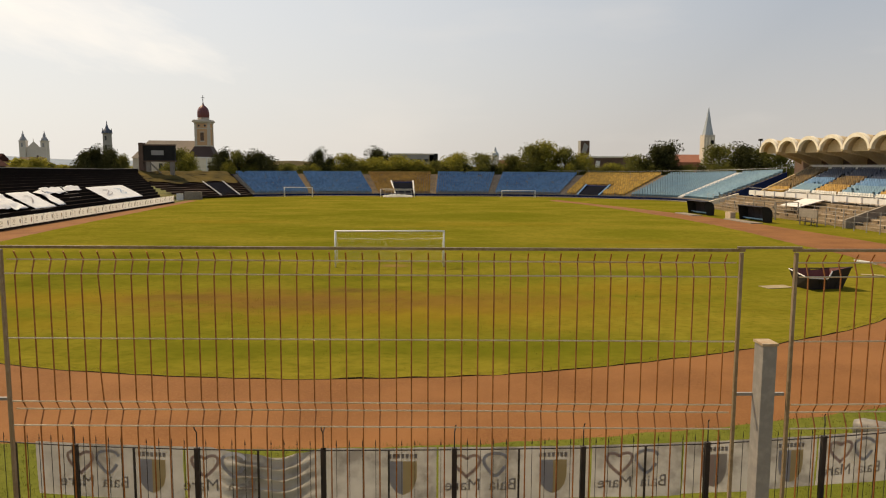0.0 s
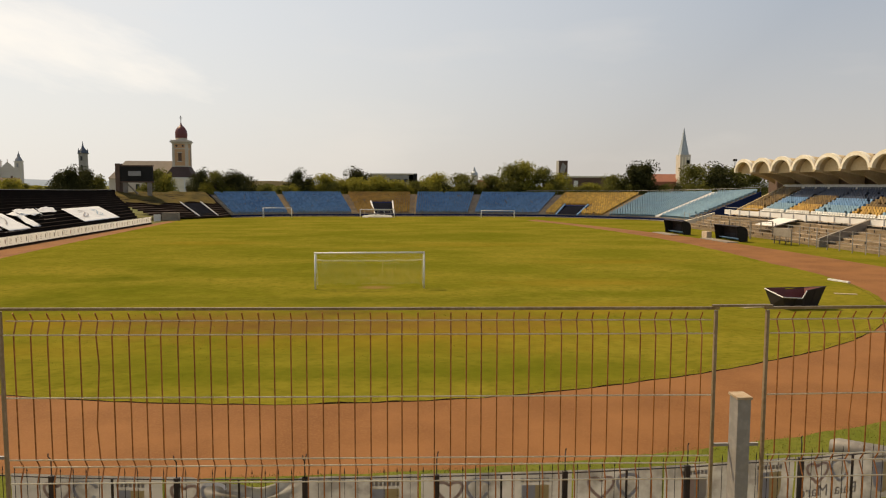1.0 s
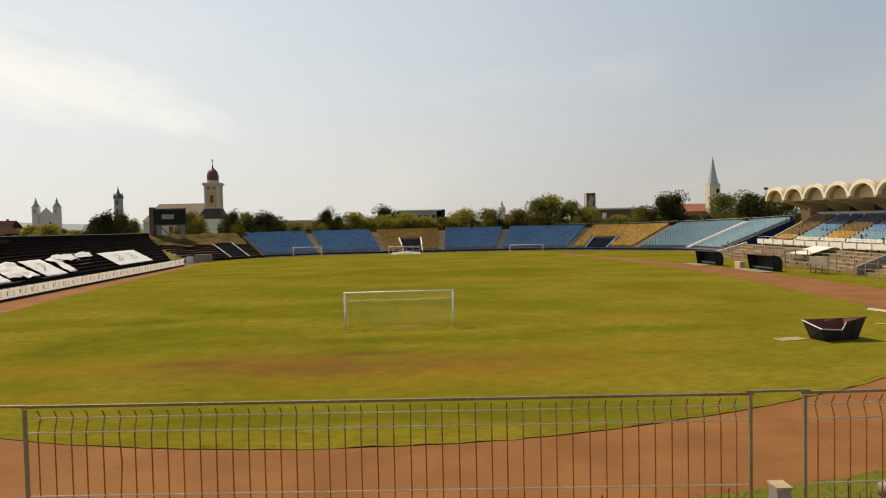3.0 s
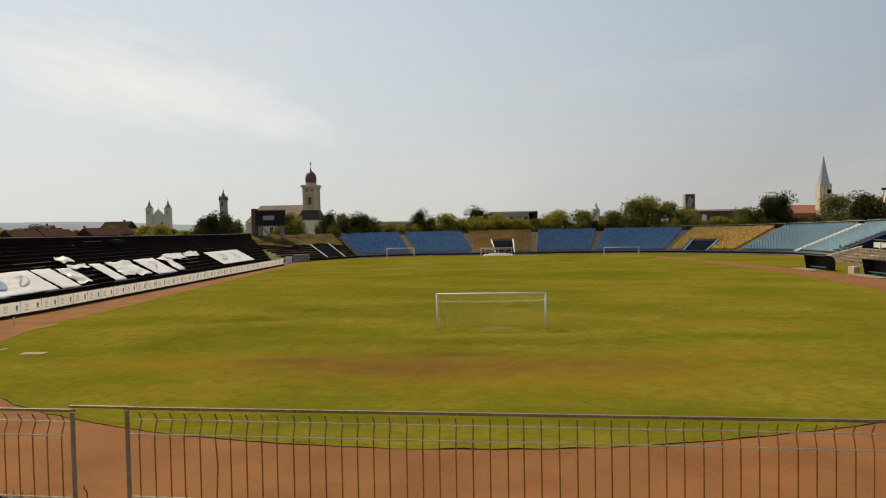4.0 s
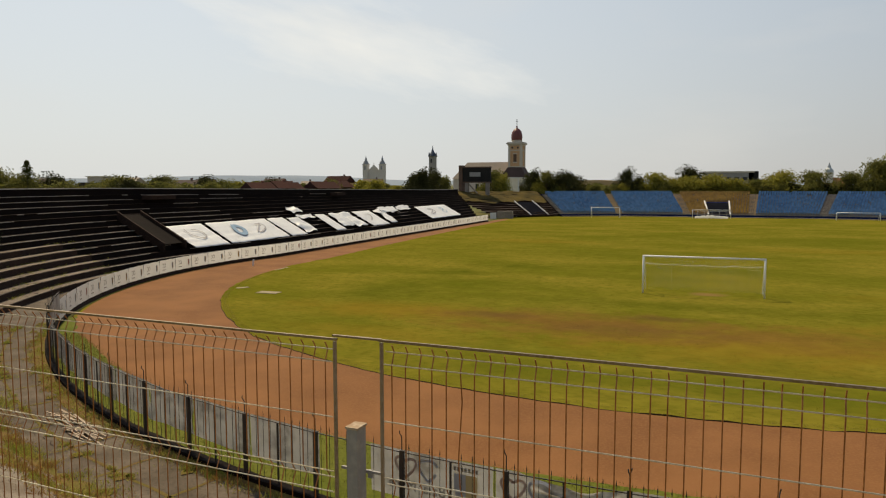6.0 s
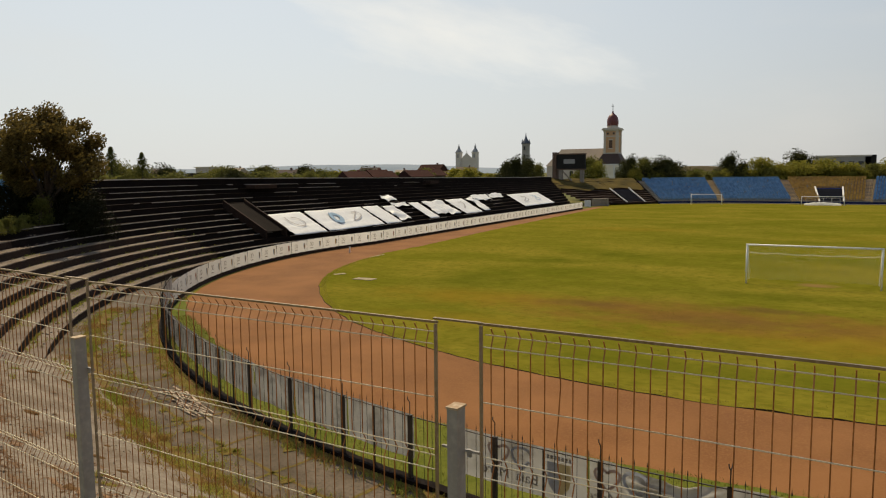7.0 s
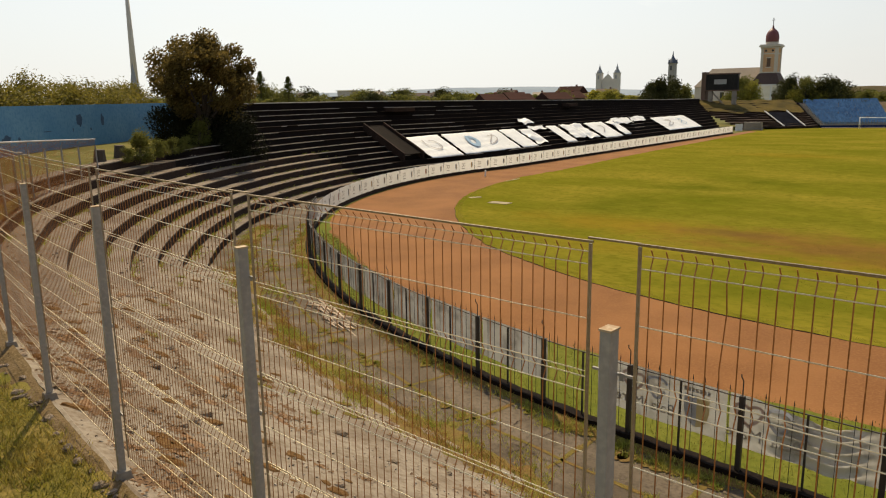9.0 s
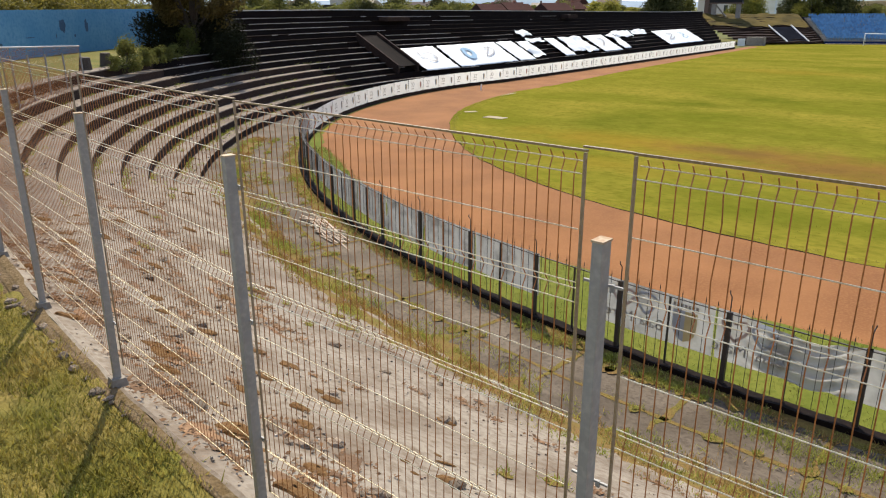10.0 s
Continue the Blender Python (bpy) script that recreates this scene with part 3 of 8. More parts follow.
track = Mesh()
rows = []
for i in range(241):
    k = i / 240
    a, b = track_in(k), track_out(k)
    a = a + Vector((0.12 * noise.noise(a * 0.8), 0.12 * noise.noise(a * 0.9), 0))
    rows.append([(a.lerp(b, j / 4).x, a.lerp(b, j / 4).y, 0.006) for j in range(5)])
track.sheet(rows)
lip, lip_top = Mesh(), Mesh()
rows, rows2 = [], []
for i in range(361):
    k = 0.2 + 0.56 * i / 360
    a, b = track_in(k), track_out(k)
    a = a + Vector((0.12 * noise.noise(a * 0.8), 0.12 * noise.noise(a * 0.9), 0))
    inn = (a - b).normalized()
    jag = 0.05 * noise.noise(a * 3.1)
    h = max(0.0, 0.035 + 0.035 * noise.noise(a * 0.9))
    e = a + inn * jag
    rows.append([(e.x - inn.x * 0.03, e.y - inn.y * 0.03, 0.0), (e.x, e.y, h)])
    rows2.append([(e.x, e.y, h), (e.x + inn.x * 0.25, e.y + inn.y * 0.25, h * 0.85), (e.x + inn.x * 0.9, e.y + inn.y * 0.9, -0.004)])
lip.sheet(rows)
lip_top.sheet(rows2)
single("turf_edge", lip, RISER, "dark soil edge of the turf along the track", "edge", kind="structure")
single("turf_border", lip_top, TURF, "raised turf border along the track", "turf", kind="structure", smooth=True)
single("track", track, CINDER, "red cinder running track round the pitch", "track", kind="structure")

# walkway behind the boundary and the crumbled slope up to the fence
walkway = Mesh()
walkway.sheet([[ring(u, d, 0.02 + 0.03 * max(0, d - 2)) for d in (0.13, 1.0, 2.0, 3.0, 5.2)] for u in range(-3, 140, 2)])
single("walkway", walkway, ASPHALT, "cracked grey asphalt walkway with weeds", "walkway", kind="structure")

FENCE_Z = 3.76


def fence_d(u):
    """Offset of the fence line from the boundary."""
    return 10.42 + 0.32 * min(max((u - 80) / 10, 0), 1)


slope = Mesh()
rows = []
for i in range(0, 241):
    u = 52 + i * 0.367
    row = []
    for j in range(0, 41):
        d = 2.9 + (fence_d(u) - 2.92) * j / 40
        p = ring(u, d)
        t = (d - 2.9) / 7.9
        z = 0.05 + 3.72 * t
        z += 0.06 * noise.noise(Vector((p.x, p.y, 0)) * 0.8) + 0.035 * noise.noise(Vector((p.x, p.y, 3)) * 2.7)
        z += 0.014 * (((t * 8.6) % 1.0) - 0.5) * max(0.0, 0.3 + noise.noise(Vector((p.x * 0.2, p.y * 0.2, 9))))
        sink = 0.8 * min(max((61.5 + 2.5 * (d - 4.5) + 3 - u) / 9, 0), 1)
        row.append((p.x, p.y, z - sink))
    rows.append(row)
slope.sheet(rows)
single("slope", slope, SLOPE, "pale crumbled concrete slope of a ruined terrace", "slope", kind="structure", smooth=True)

# bank on which the camera stands
bank = Mesh()
rows = []
for i in range(0, 91):
    u = 58 + i * 0.8
    row = []
    f0 = fence_d(u)
    for d, z in ((f0 + 0.0, FENCE_Z - 0.10), (f0 + 0.05, FENCE_Z - 0.05), (f0 + 0.3, FENCE_Z - 0.09), (f0 + 0.6, FENCE_Z - 0.17), (f0 + 1.0, FENCE_Z - 0.18), (f0 + 1.5, FENCE_Z + 0.12), (12.5, 4.65), (13.1, 5.25), (14.5, 5.4), (20, 5.6), (40, 5.2), (60, -0.1)):
        p = ring(u, d)
        row.append((p.x, p.y, z + 0.05 * noise.noise(Vector((p.x, p.y, 0)) * 1.3)))
    rows.append(row)
bank.sheet(rows)
single("bank", bank, BANK_GRASS, "rough grass bank behind the fence", "bank", kind="structure", smooth=True)


# ---- terraces ----
def sunk(p, k):
    """How far step k has sunk at p: the upper steps fall away towards the far end."""
    return 0.85 * min(max((p.y - 5) / 85, 0), 1) * max(0.0, (k - 6) / 7)


def step_mesh(path_low, path_high, zs, rise):
    """One terrace step: riser and tread with a small nosing, along two lines of equal length."""
    me = Mesh()
    rows = []
    for a, b, z in zip(path_low, path_high, zs):
        out = (b - a).normalized()
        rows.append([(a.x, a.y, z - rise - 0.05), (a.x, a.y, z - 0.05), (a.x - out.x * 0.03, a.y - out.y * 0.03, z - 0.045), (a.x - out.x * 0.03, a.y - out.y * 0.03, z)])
    me.sheet(rows)
    return me


west = thing("terrace_west", "old concrete terrace steps, risers stained on the bend, shade-dark on the straight", "terrace", kind="structure")
for k in range(STEPS):
    u0 = -104 - 2.0 * k
    u1 = (62, 64.5, 66.5, 68.5, 71, 73.5, 76, 78, 79)[k] if k < 9 else 30
    n = 200
    us = [u0 + (u1 - u0) * i / n for i in range(n + 1)]
    low = [ring(u, foot(u) + STEP_RUN * k) for u in us]
    high = [ring(u, foot(u) + STEP_RUN * (k + 1)) for u in us]
    jit = [0.03 * noise.noise(Vector((p.x, p.y, k * 3.0)) * 0.7) for p in low]
    rows = []
    zs = [STEP_RISE * (k + 1) - sunk(p, k) for p in low]
    for a, b, j, z in zip(low, high, jit, zs):
        out = (b - a).normalized()
        a2 = a - out * (0.032 + j * 0.5)
        rows.append([(a2.x, a2.y, z - 0.05 + j * 0.3), (a2.x, a2.y, z + 0.004 + j * 0.3), (b.x, b.y, z + 0.004 + j * 0.3)])
    # the straight is near-black, its riser shade put into the colour; the bend stays pale; worn pale edges show here
    # and there
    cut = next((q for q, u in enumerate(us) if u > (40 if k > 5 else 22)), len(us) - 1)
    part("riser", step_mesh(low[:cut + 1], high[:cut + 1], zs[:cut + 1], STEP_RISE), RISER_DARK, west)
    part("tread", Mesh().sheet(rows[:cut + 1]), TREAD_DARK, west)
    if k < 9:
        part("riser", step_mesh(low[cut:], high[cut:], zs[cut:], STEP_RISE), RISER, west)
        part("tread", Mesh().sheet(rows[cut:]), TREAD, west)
    edge = Mesh()
    run = []
    for q in range(cut + 1):
        a, b, j = low[q], high[q], jit[q]
        out = (b - a).normalized()
        worn = noise.noise(Vector((a.x * 0.13, a.y * 0.13, k * 5.0))) + 0.25 * noise.noise(Vector((a.x * 0.7, a.y * 0.7, k))) + (0.30 if k < 7 else 0.08) + 0.010 * us[q]
        if worn > 0.0:
            p = a - out * (0.040 + j * 0.5)
            r_ = a + out * (0.02 + 0.16 * min(worn, 0.6))
            zz = zs[q] + j * 0.3
            run.append([(p.x, p.y, zz - 0.04), (p.x, p.y, zz + 0.012), (r_.x, r_.y, zz + 0.012), (r_.x, r_.y, zz)])
        if (worn <= 0.0 or q == cut) and len(run) > 1:
            edge.sheet(run)
        if worn <= 0.0:
            run = []
    if edge.v:
        part("worn_edge", edge, WORN, west, "pale worn step edge", kind="stuff")
# top wall of the west terrace
top = Mesh()
rows = []
for i in range(0, 121):
    u = -134 + 164 * i / 120
    d = foot(u) + STEP_RUN * STEPS
    zt = 6.75 - sunk(ring(u, d), 13)
    rows.append([ring(u, d, 4.8), ring(u, d, zt), ring(u, d + 0.25, zt), ring(u, d + 0.25, -0.05)])
top.sheet(rows)
single("wall_west", top, RISER_DARK, "low wall along the terrace top, coloured near-black as shade", "wall", kind="structure")
coping = Mesh()
coping.sheet([[ring(u, foot(u) + STEP_RUN * STEPS - 0.05, z - sunk(ring(u, 12), 13)) for z in (6.754, 6.83)] + [ring(u, foot(u) + STEP_RUN * STEPS + 0.3, z - sunk(ring(u, 12), 13)) for z in (6.83, 6.754)] for u in [-134 + 164 * i / 120 for i in range(121)]])
single("coping", coping, PALE, "pale concrete coping on the terrace wall", "trim", kind="structure")

# grassy shelf above the lower steps of the bend
shelf = Mesh()
shelf.sheet([[ring(u, foot(u) + STEP_RUN * 9 + dd, z + 0.06 * noise.noise(ring(u, dd) * 0.8)) for dd, z in ((0, 3.93), (1.5, 3.95), (4, 3.98), (8, 4.0), (14, 4.0), (30, 3.6))] for u in [26 + i * 1.2 for i in range(28)]])
single("grass_shelf", shelf, GRASS, "dry yellow grass above the terrace", "grass", kind="structure", smooth=True)

# blue wall
bw = Mesh()
us = [17 + i for i in range(48)]
def wall_pt(u, off, z):
    a = radians(u)
    r = 64.5 + off
    return Vector((CX - r * math.cos(a), CY - r * math.sin(a), z))
bw.sheet([[wall_pt(u, 0, 3.8), wall_pt(u, 0, 6.95), wall_pt(u, 0.3, 6.95), wall_pt(u, 0.3, 0.0)] for u in us])
wall_blue = single("wall_blue", bw, BLUE_WALL, "faded blue painted wall with dark stains", "wall", kind="structure")

# ---- fence in front of the camera ----
TOP_Z = 6.585


def wire_profile():
    """Heights and outward offsets of a vertical wire, from the top down, with three V folds."""
    pts = [(-0.012, 0.0), (-0.041, 0.02), (-0.085, 0.0)]
    for z in (-0.515, -1.09, -1.68, -2.27):
        pts += [(z, 0.0), (z - 0.038, 0.024), (z - 0.085, 0.0)]
    return pts + [(-2.62, 0.0)]


RODS = [-0.041, -0.085, -0.30, -0.515, -0.548, -0.598, -0.86, -1.09, -1.128, -1.175, -1.44, -1.68, -1.718, -1.765, -2.03, -2.27, -2.308, -2.355, -2.6]


def fence_panel(fence, width, detailed, m):
    """A folded wire panel of the fence, along x from 0 to width, its top at z 0; the folds lean towards +y, away from the bank."""
    ob = part("panel", Mesh().box((width, 0.010, 0.009), (width / 2, 0, 0.002)), WIRE, fence, at=m)
    bar = Mesh().box((0.010, 0.012, 2.6), (0, 0, -1.306)).data("side_bar", BAR_LIGHT)
    for x in (0.010, width - 0.010):
        part("side_bar", bar, BAR_LIGHT, ob, at=(x, 0, 0))
    n = round(width / 0.054)
    prof = wire_profile()

    def lean(z):
        for (z0, o0), (z1, o1) in zip(prof, prof[1:]):
            if z1 <= z <= z0:
                return o0 + (o1 - o0) * (z0 - z) / (z0 - z1)
        return 0.0

    if detailed:
        bent = Mesh().tube([(0.007 * math.sin(min(max((-z - 0.09) / 0.42, 0), 1) * math.pi * 2) * (1 if z > -0.6 else 0.3), o, z) for z, o in prof[:3] + [(-0.19, 0.0), (-0.3, 0.0), (-0.4, 0.0)] + prof[3:]], 0.0025, 5).data("wire", WIRE_DARK)
        wd = Mesh().tube([(0, o, z) for z, o in prof], 0.0025, 5).data("wire", WIRE_DARK)
        cd = Mesh().tube([(0.02, 0, 0), (width - 0.02, 0, 0)], 0.0025, 5).data("rod", ROD)
        for i in range(1, n):
            lean_x = rnd.gauss(0, 0.0012)
            part("wire", bent if i == 6 else wd, WIRE, ob, at=(width * i / n + lean_x, 0, 0))
        for z in RODS:
            part("rod", cd, WIRE, ob, at=(0, lean(z) - 0.004, z))
    else:
        allw = Mesh()
        for i in range(1, n):
            x = width * i / n
            allw.tube([(x, o, z) for z, o in prof], 0.0025, 4)
        part("wire_mesh", allw, WIRE_DARK, ob, kind="stuff")
        cd = Mesh().tube([(0.02, 0, 0), (width - 0.02, 0, 0)], 0.0025, 4).data("rod", ROD)
        for z in RODS:
            part("rod", cd, ROD, ob, at=(0, lean(z) - 0.004, z))
    return ob


POST_H = 2.51
SHAFT = Mesh().box((0.045, 0.064, POST_H), (0, 0, POST_H / 2)).data("post", POST)
CAPM = Mesh().box((0.053, 0.072, 0.008), (0, 0, POST_H + 0.0042)).data("cap", CAP)
FOOTM = Mesh().box((0.15, 0.15, 0.08), (0, 0, 0.0), taper=0.8).data("footing", CONCRETE)
BRACKET = Mesh().box((0.17, 0.010, 0.010), (0, 0.034, 0)).box((0.018, 0.012, 0.03), (0.04, 0.034, -0.008)).data("bracket", POST)


def fence_post(fence, m):
    ob = part("post", SHAFT, POST, fence, "grey square steel post", at=m)
    part("cap", CAPM, CAP, ob, "rusty sheet cap")
    part("footing", FOOTM, CONCRETE, ob, "rough concrete footing")
    for z in (POST_H - 0.18, POST_H - 1.05, POST_H - 1.9):
        part("bracket", BRACKET, POST, ob, at=(0, 0, z))
    return ob


# joints of the fence line, each the middle of the gap between two panels
JOINTS = [(4.50, -46.79), (1.935, -46.735), (-0.668, -46.578), (-3.13, -46.42), (-5.64, -46.05), (-8.1, -45.62), (-10.5, -45.1), (-12.9, -44.5)]
JOINTS = [Vector((x, y, 0)) for x, y in JOINTS]
JOINTS = [Vector((7.1, -46.72, 0))] + JOINTS
u = 73.5
p = JOINTS[-1]
while u > 49:
    p = ring(u, 10.42)
    JOINTS.append(Vector((p.x, p.y, 0)))
    u -= 2.42
fence = thing("fence", "tall galvanised wire mesh fence on grey steel posts", "fence")
STRAP = Mesh().box((0.21, 0.014, 0.007), (0, 0, 0.0105)).data("strap", WIRE)
for i, (a, b) in enumerate(zip(JOINTS, JOINTS[1:])):
    along = a - b
    gap_a, gap = {2: 0.080, 3: 0.087}.get(i, 0.087), {1: 0.080, 2: 0.095}.get(i, 0.087)
    width = along.length - gap - gap_a
    d = along.normalized()
    drop = max(0.0, (i - 6) * 0.105)
    low = b + d * gap
    turn = Matrix.Rotation(math.atan2(d.y, d.x), 4, "Z")
    if i >= 11:
        part("top_frame", Mesh().tube([(a.x, a.y, TOP_Z - drop + 0.08), (b.x, b.y, TOP_Z - drop - 0.025)], 0.035, 6), POST, fence)
    fence_panel(fence, width, 1 <= i <= 4, Matrix.Translation((low.x, low.y, TOP_Z - drop - (0.012 if i > 2 else 0))) @ turn)
    if i < len(JOINTS) - 2:
        part("strap", STRAP, WIRE, fence, at=Matrix.Translation((b.x, b.y, TOP_Z - drop - (0.006 if i > 1 else 0))) @ turn)
for i, c in enumerate(JOINTS):
    drop = max(0.0, (i - 7) * 0.105)
    tang = (JOINTS[max(i - 1, 0)] - JOINTS[min(i + 1, len(JOINTS) - 1)]).normalized()
    q = c + Vector((tang.y, -tang.x, 0)) * 0.012
    lean_by = 0.038 if i >= 5 else 0.0
    q = q - tang * lean_by * POST_H
    fence_post(fence, Matrix.Translation((q.x, q.y, FENCE_Z - 0.02 - drop + (0.03 if i <= 2 else 0.0))) @ Matrix.Rotation(math.atan2(tang.y, tang.x), 4, "Z") @ Matrix.Rotation(lean_by, 4, "Y"))
kerb = Mesh()
rows = []
for i in range(205):
    u = 67 + i * 0.2
    c = fence_d(u)
    jag = 0.03 * noise.noise(Vector((u * 2.3, 0, 5)))
    up = 0.02 * noise.noise(Vector((u * 1.7, 3, 5)))
    rows.append([ring(u, c - 0.07 + jag, 2.9), ring(u, c - 0.06 + jag, FENCE_Z - 0.06 + up), ring(u, c - 0.045 + jag, FENCE_Z - 0.045 + up), ring(u, c - 0.005 + jag * 2, FENCE_Z - 0.05 + up), ring(u, c + 0.01 + jag * 2, 2.9)])
kerb.sheet(rows)
single("fence_kerb", kerb, SLOPE, "rough concrete kerb under the fence", "kerb", kind="structure")

# ---- goals ----
def goal(width, height, depth, label, full_net=True, droop=0.0):
    ob = thing("football_goal", label, "goal", "football goals")
    for x in (-width / 2, width / 2):
        part("post", Mesh().tube([(x, 0, 0), (x, 0, height)], 0.06, 10), GOAL_WHITE, ob, smooth=True)
        part("stay", Mesh().tube([(x, 0, height), (x, depth * 0.45, height - 0.05), (x, depth, 0.02)], 0.025, 6), GOAL_WHITE, ob)
    part("crossbar", Mesh().tube([(-width / 2 - 0.06, 0, height), (width / 2 + 0.06, 0, height)], 0.06, 10), GOAL_WHITE, ob, smooth=True)
    if full_net:
        net = Mesh()
        n = int(width / 0.10)
        for i in range(n + 1):
            x = -width / 2 + width * i / n
            net.tube([(x, 0.02, height), (x, depth * 0.45, height - 0.1 - droop), (x, depth, 0.03)], 0.0014, 3)
        for k in range(1, 32):
            t = k / 32
            y = depth * 0.45 * t * 2 if t < 0.5 else depth * (0.45 + 0.55 * (t - 0.5) * 2)
            z = height - (0.1 + droop) * t * 2 if t < 0.5 else (height - 0.1 - droop) * (1 - (t - 0.5) * 2)
            net.tube([(-width / 2, y, z), (width / 2, y, z)], 0.0008, 3)
        for s in (-1, 1):
            for k in range(20):
                z = 0.1 + k * 0.115
                net.tube([(s * width / 2, 0.02, z), (s * width / 2, depth * (1 - 0.5 * z / height), z)], 0.0008, 3)
        part("net", net, NET, ob)
        part("net_cord", Mesh().tube([(-width / 2 + width * i / 12, depth * 0.35, height - 0.52 - 0.05 * math.sin(math.pi * i / 12) - 0.05 * abs(math.sin(math.pi * i / 3))) for i in range(13)], 0.018, 5), NET, ob)
    return ob


near_goal = goal(7.32, 2.44, 1.9, "white football goal with a sagging net on the turf")
near_goal.rotation_euler.z = 0
far_goal = goal(7.32, 1.75, 2.0, "far white football goal with a slack net", False)
far_goal.matrix_world = Matrix.Translation((0.1, 108.6, 0))
heap = Mesh()
heap.sheet([[(-3.2 + 6.4 * i / 16, 0.6 + 1.5 * j / 6, (0.75 * math.sin(math.pi * j / 6) * (0.5 + 0.5 * math.sin(math.pi * i / 16)) + 0.18 * noise.noise(Vector((i * 0.8, j * 0.9, 0)))) * 0.8 + 0.02) for j in range(7)] for i in range(17)])
part("net", heap, NET, far_goal, "fallen white net heaped on the ground", smooth=True)
small = goal(5.9, 2.1, 1.5, "white training goal by the far stand", False)
small.matrix_world = Matrix.Translation((-21.0, 107.5, 0))
small = goal(7.3, 1.5, 1.5, "low white training goal by the far stand", False)
small.matrix_world = Matrix.Translation((26.4, 108.5, 0))

# ---- railing and banners along the near bend ----
def railing_section(length):
    ob = thing("railing_section", "black steel railing with spiked bars", "railing", "railing sections")
    post = Mesh().box((0.092, 0.075, 1.62), (0, 0, 0.81))
    post.tube([(0, 0, 1.6), (0, 0, 1.92), (0.02, 0.05, 2.0), (0.03, 0.03, 2.05)], 0.012, 5)
    part("post", post, DARK_STEEL, ob)
    part("rail", Mesh().box((length - 0.092, 0.025, 0.018), (length / 2, 0, 1.585)), DARK_STEEL, ob)
    part("middle_post", Mesh().box((0.035, 0.035, 1.58), (length / 2, 0.0, 0.79)), DARK_STEEL, ob)
    n = 10
    bar = Mesh().box((0.009, 0.009, 1.5), (0, 0, -0.07), m=None)
    bar.add([(-0.014, -0.007, 0.68), (0.014, -0.007, 0.68), (0, 0, 0.80)], [(0, 1, 2)])
    bd = bar.data("bar", DARK_STEEL)
    for i in range(1, n):
        if i != 5:
            part("bar", bd, DARK_STEEL, ob, at=(length * i / n, 0.0, 1.0))
    return ob


def arc_points(u0, u1, d, step):
    pts, u = [ring(u0, d)], u0
    sign = 1 if u1 > u0 else -1
    while (u1 - u) * sign > 0:
        u += sign * 0.02
        q = ring(u, d)
        if (q - pts[-1]).length >= step:
            pts.append(q)
    return pts


RAIL = arc_points(87.97, 44, 0.0, 2.33)
RAIL_E = arc_points(87.97, 128, 0.0, 2.42)
master = railing_section(2.42)
placed = []
for pts in (RAIL, RAIL_E):
    for a, b in zip(pts, pts[1:]):
        d = b - a
        m = Matrix.Translation((a.x, a.y, 0.02)) @ Matrix.Rotation(math.atan2(d.y, d.x), 4, "Z")
        if not placed:
            master.matrix_world = m
        else:
            copy_thing(master, m)
        placed.append((a, b))
rail_kerb = Mesh()
rail_kerb.sheet([[ring(u, 0.15, -0.1), ring(u, 0.15, 0.16 + 0.012 * math.sin(u * 5.1) + 0.02 * noise.noise(Vector((u * 3, 0, 0)))), ring(u, -0.12, 0.15 + 0.012 * math.sin(u * 5.1)), ring(u, -0.12, -0.1)] for u in [44 + i * 0.25 for i in range(341)]])
# kerb blackened all over, so its colour carries the shade band below the railing
single("railing_kerb", rail_kerb, RISER_DARK, "mossy concrete kerb under the railing, coloured black for its shade", "kerb", kind="structure")
verge = Mesh()
verge.sheet([[ring(u, -0.12, 0.014), ring(u, -0.5 * verge_w(u), 0.02), ring(u, -verge_w(u) - 0.1 + 0.2 * noise.noise(Vector((u * 0.7, 0, 0))), 0.012)] for u in [44 + i * 0.5 for i in range(172)]])
single("verge", verge, VERGE, "narrow green grass verge by the track", "grass", kind="structure")

def text_mesh(body, size):
    """Letters as a flat mesh, centred on x."""
    cu = bpy.data.curves.new("letters", "FONT")
    cu.body, cu.size, cu.align_x, cu.resolution_u = body, size, "CENTER", 2
    cu.extrude = 0.001
    tmp = bpy.data.objects.new("letters", cu)
    me = bpy.data.meshes.new_from_object(tmp)
    bpy.data.objects.remove(tmp)
    return me


def from_mesh(me, m):
    """Geometry of a mesh, moved by m, as a Mesh."""
    out = Mesh()
    return out.add([m @ v.co for v in me.vertices], [tuple(p.vertices) for p in me.polygons])


WORD_1, WORD_2 = text_mesh("Baia", 0.33), text_mesh("Mare", 0.33)


def stroke(points, width):
    """A flat ribbon in the xz plane along points (x, z)."""
    rows = []
    for i, (x, z) in enumerate(points):
        x0, z0 = points[max(i - 1, 0)]
        x1, z1 = points[min(i + 1, len(points) - 1)]
        dx, dz = x1 - x0, z1 - z0
        s = math.hypot(dx, dz) or 1
        nx, nz = -dz / s * width / 2, dx / s * width / 2
        rows.append([(x + nx, 0, z + nz), (x - nx, 0, z - nz)])
    return Mesh().sheet(rows)


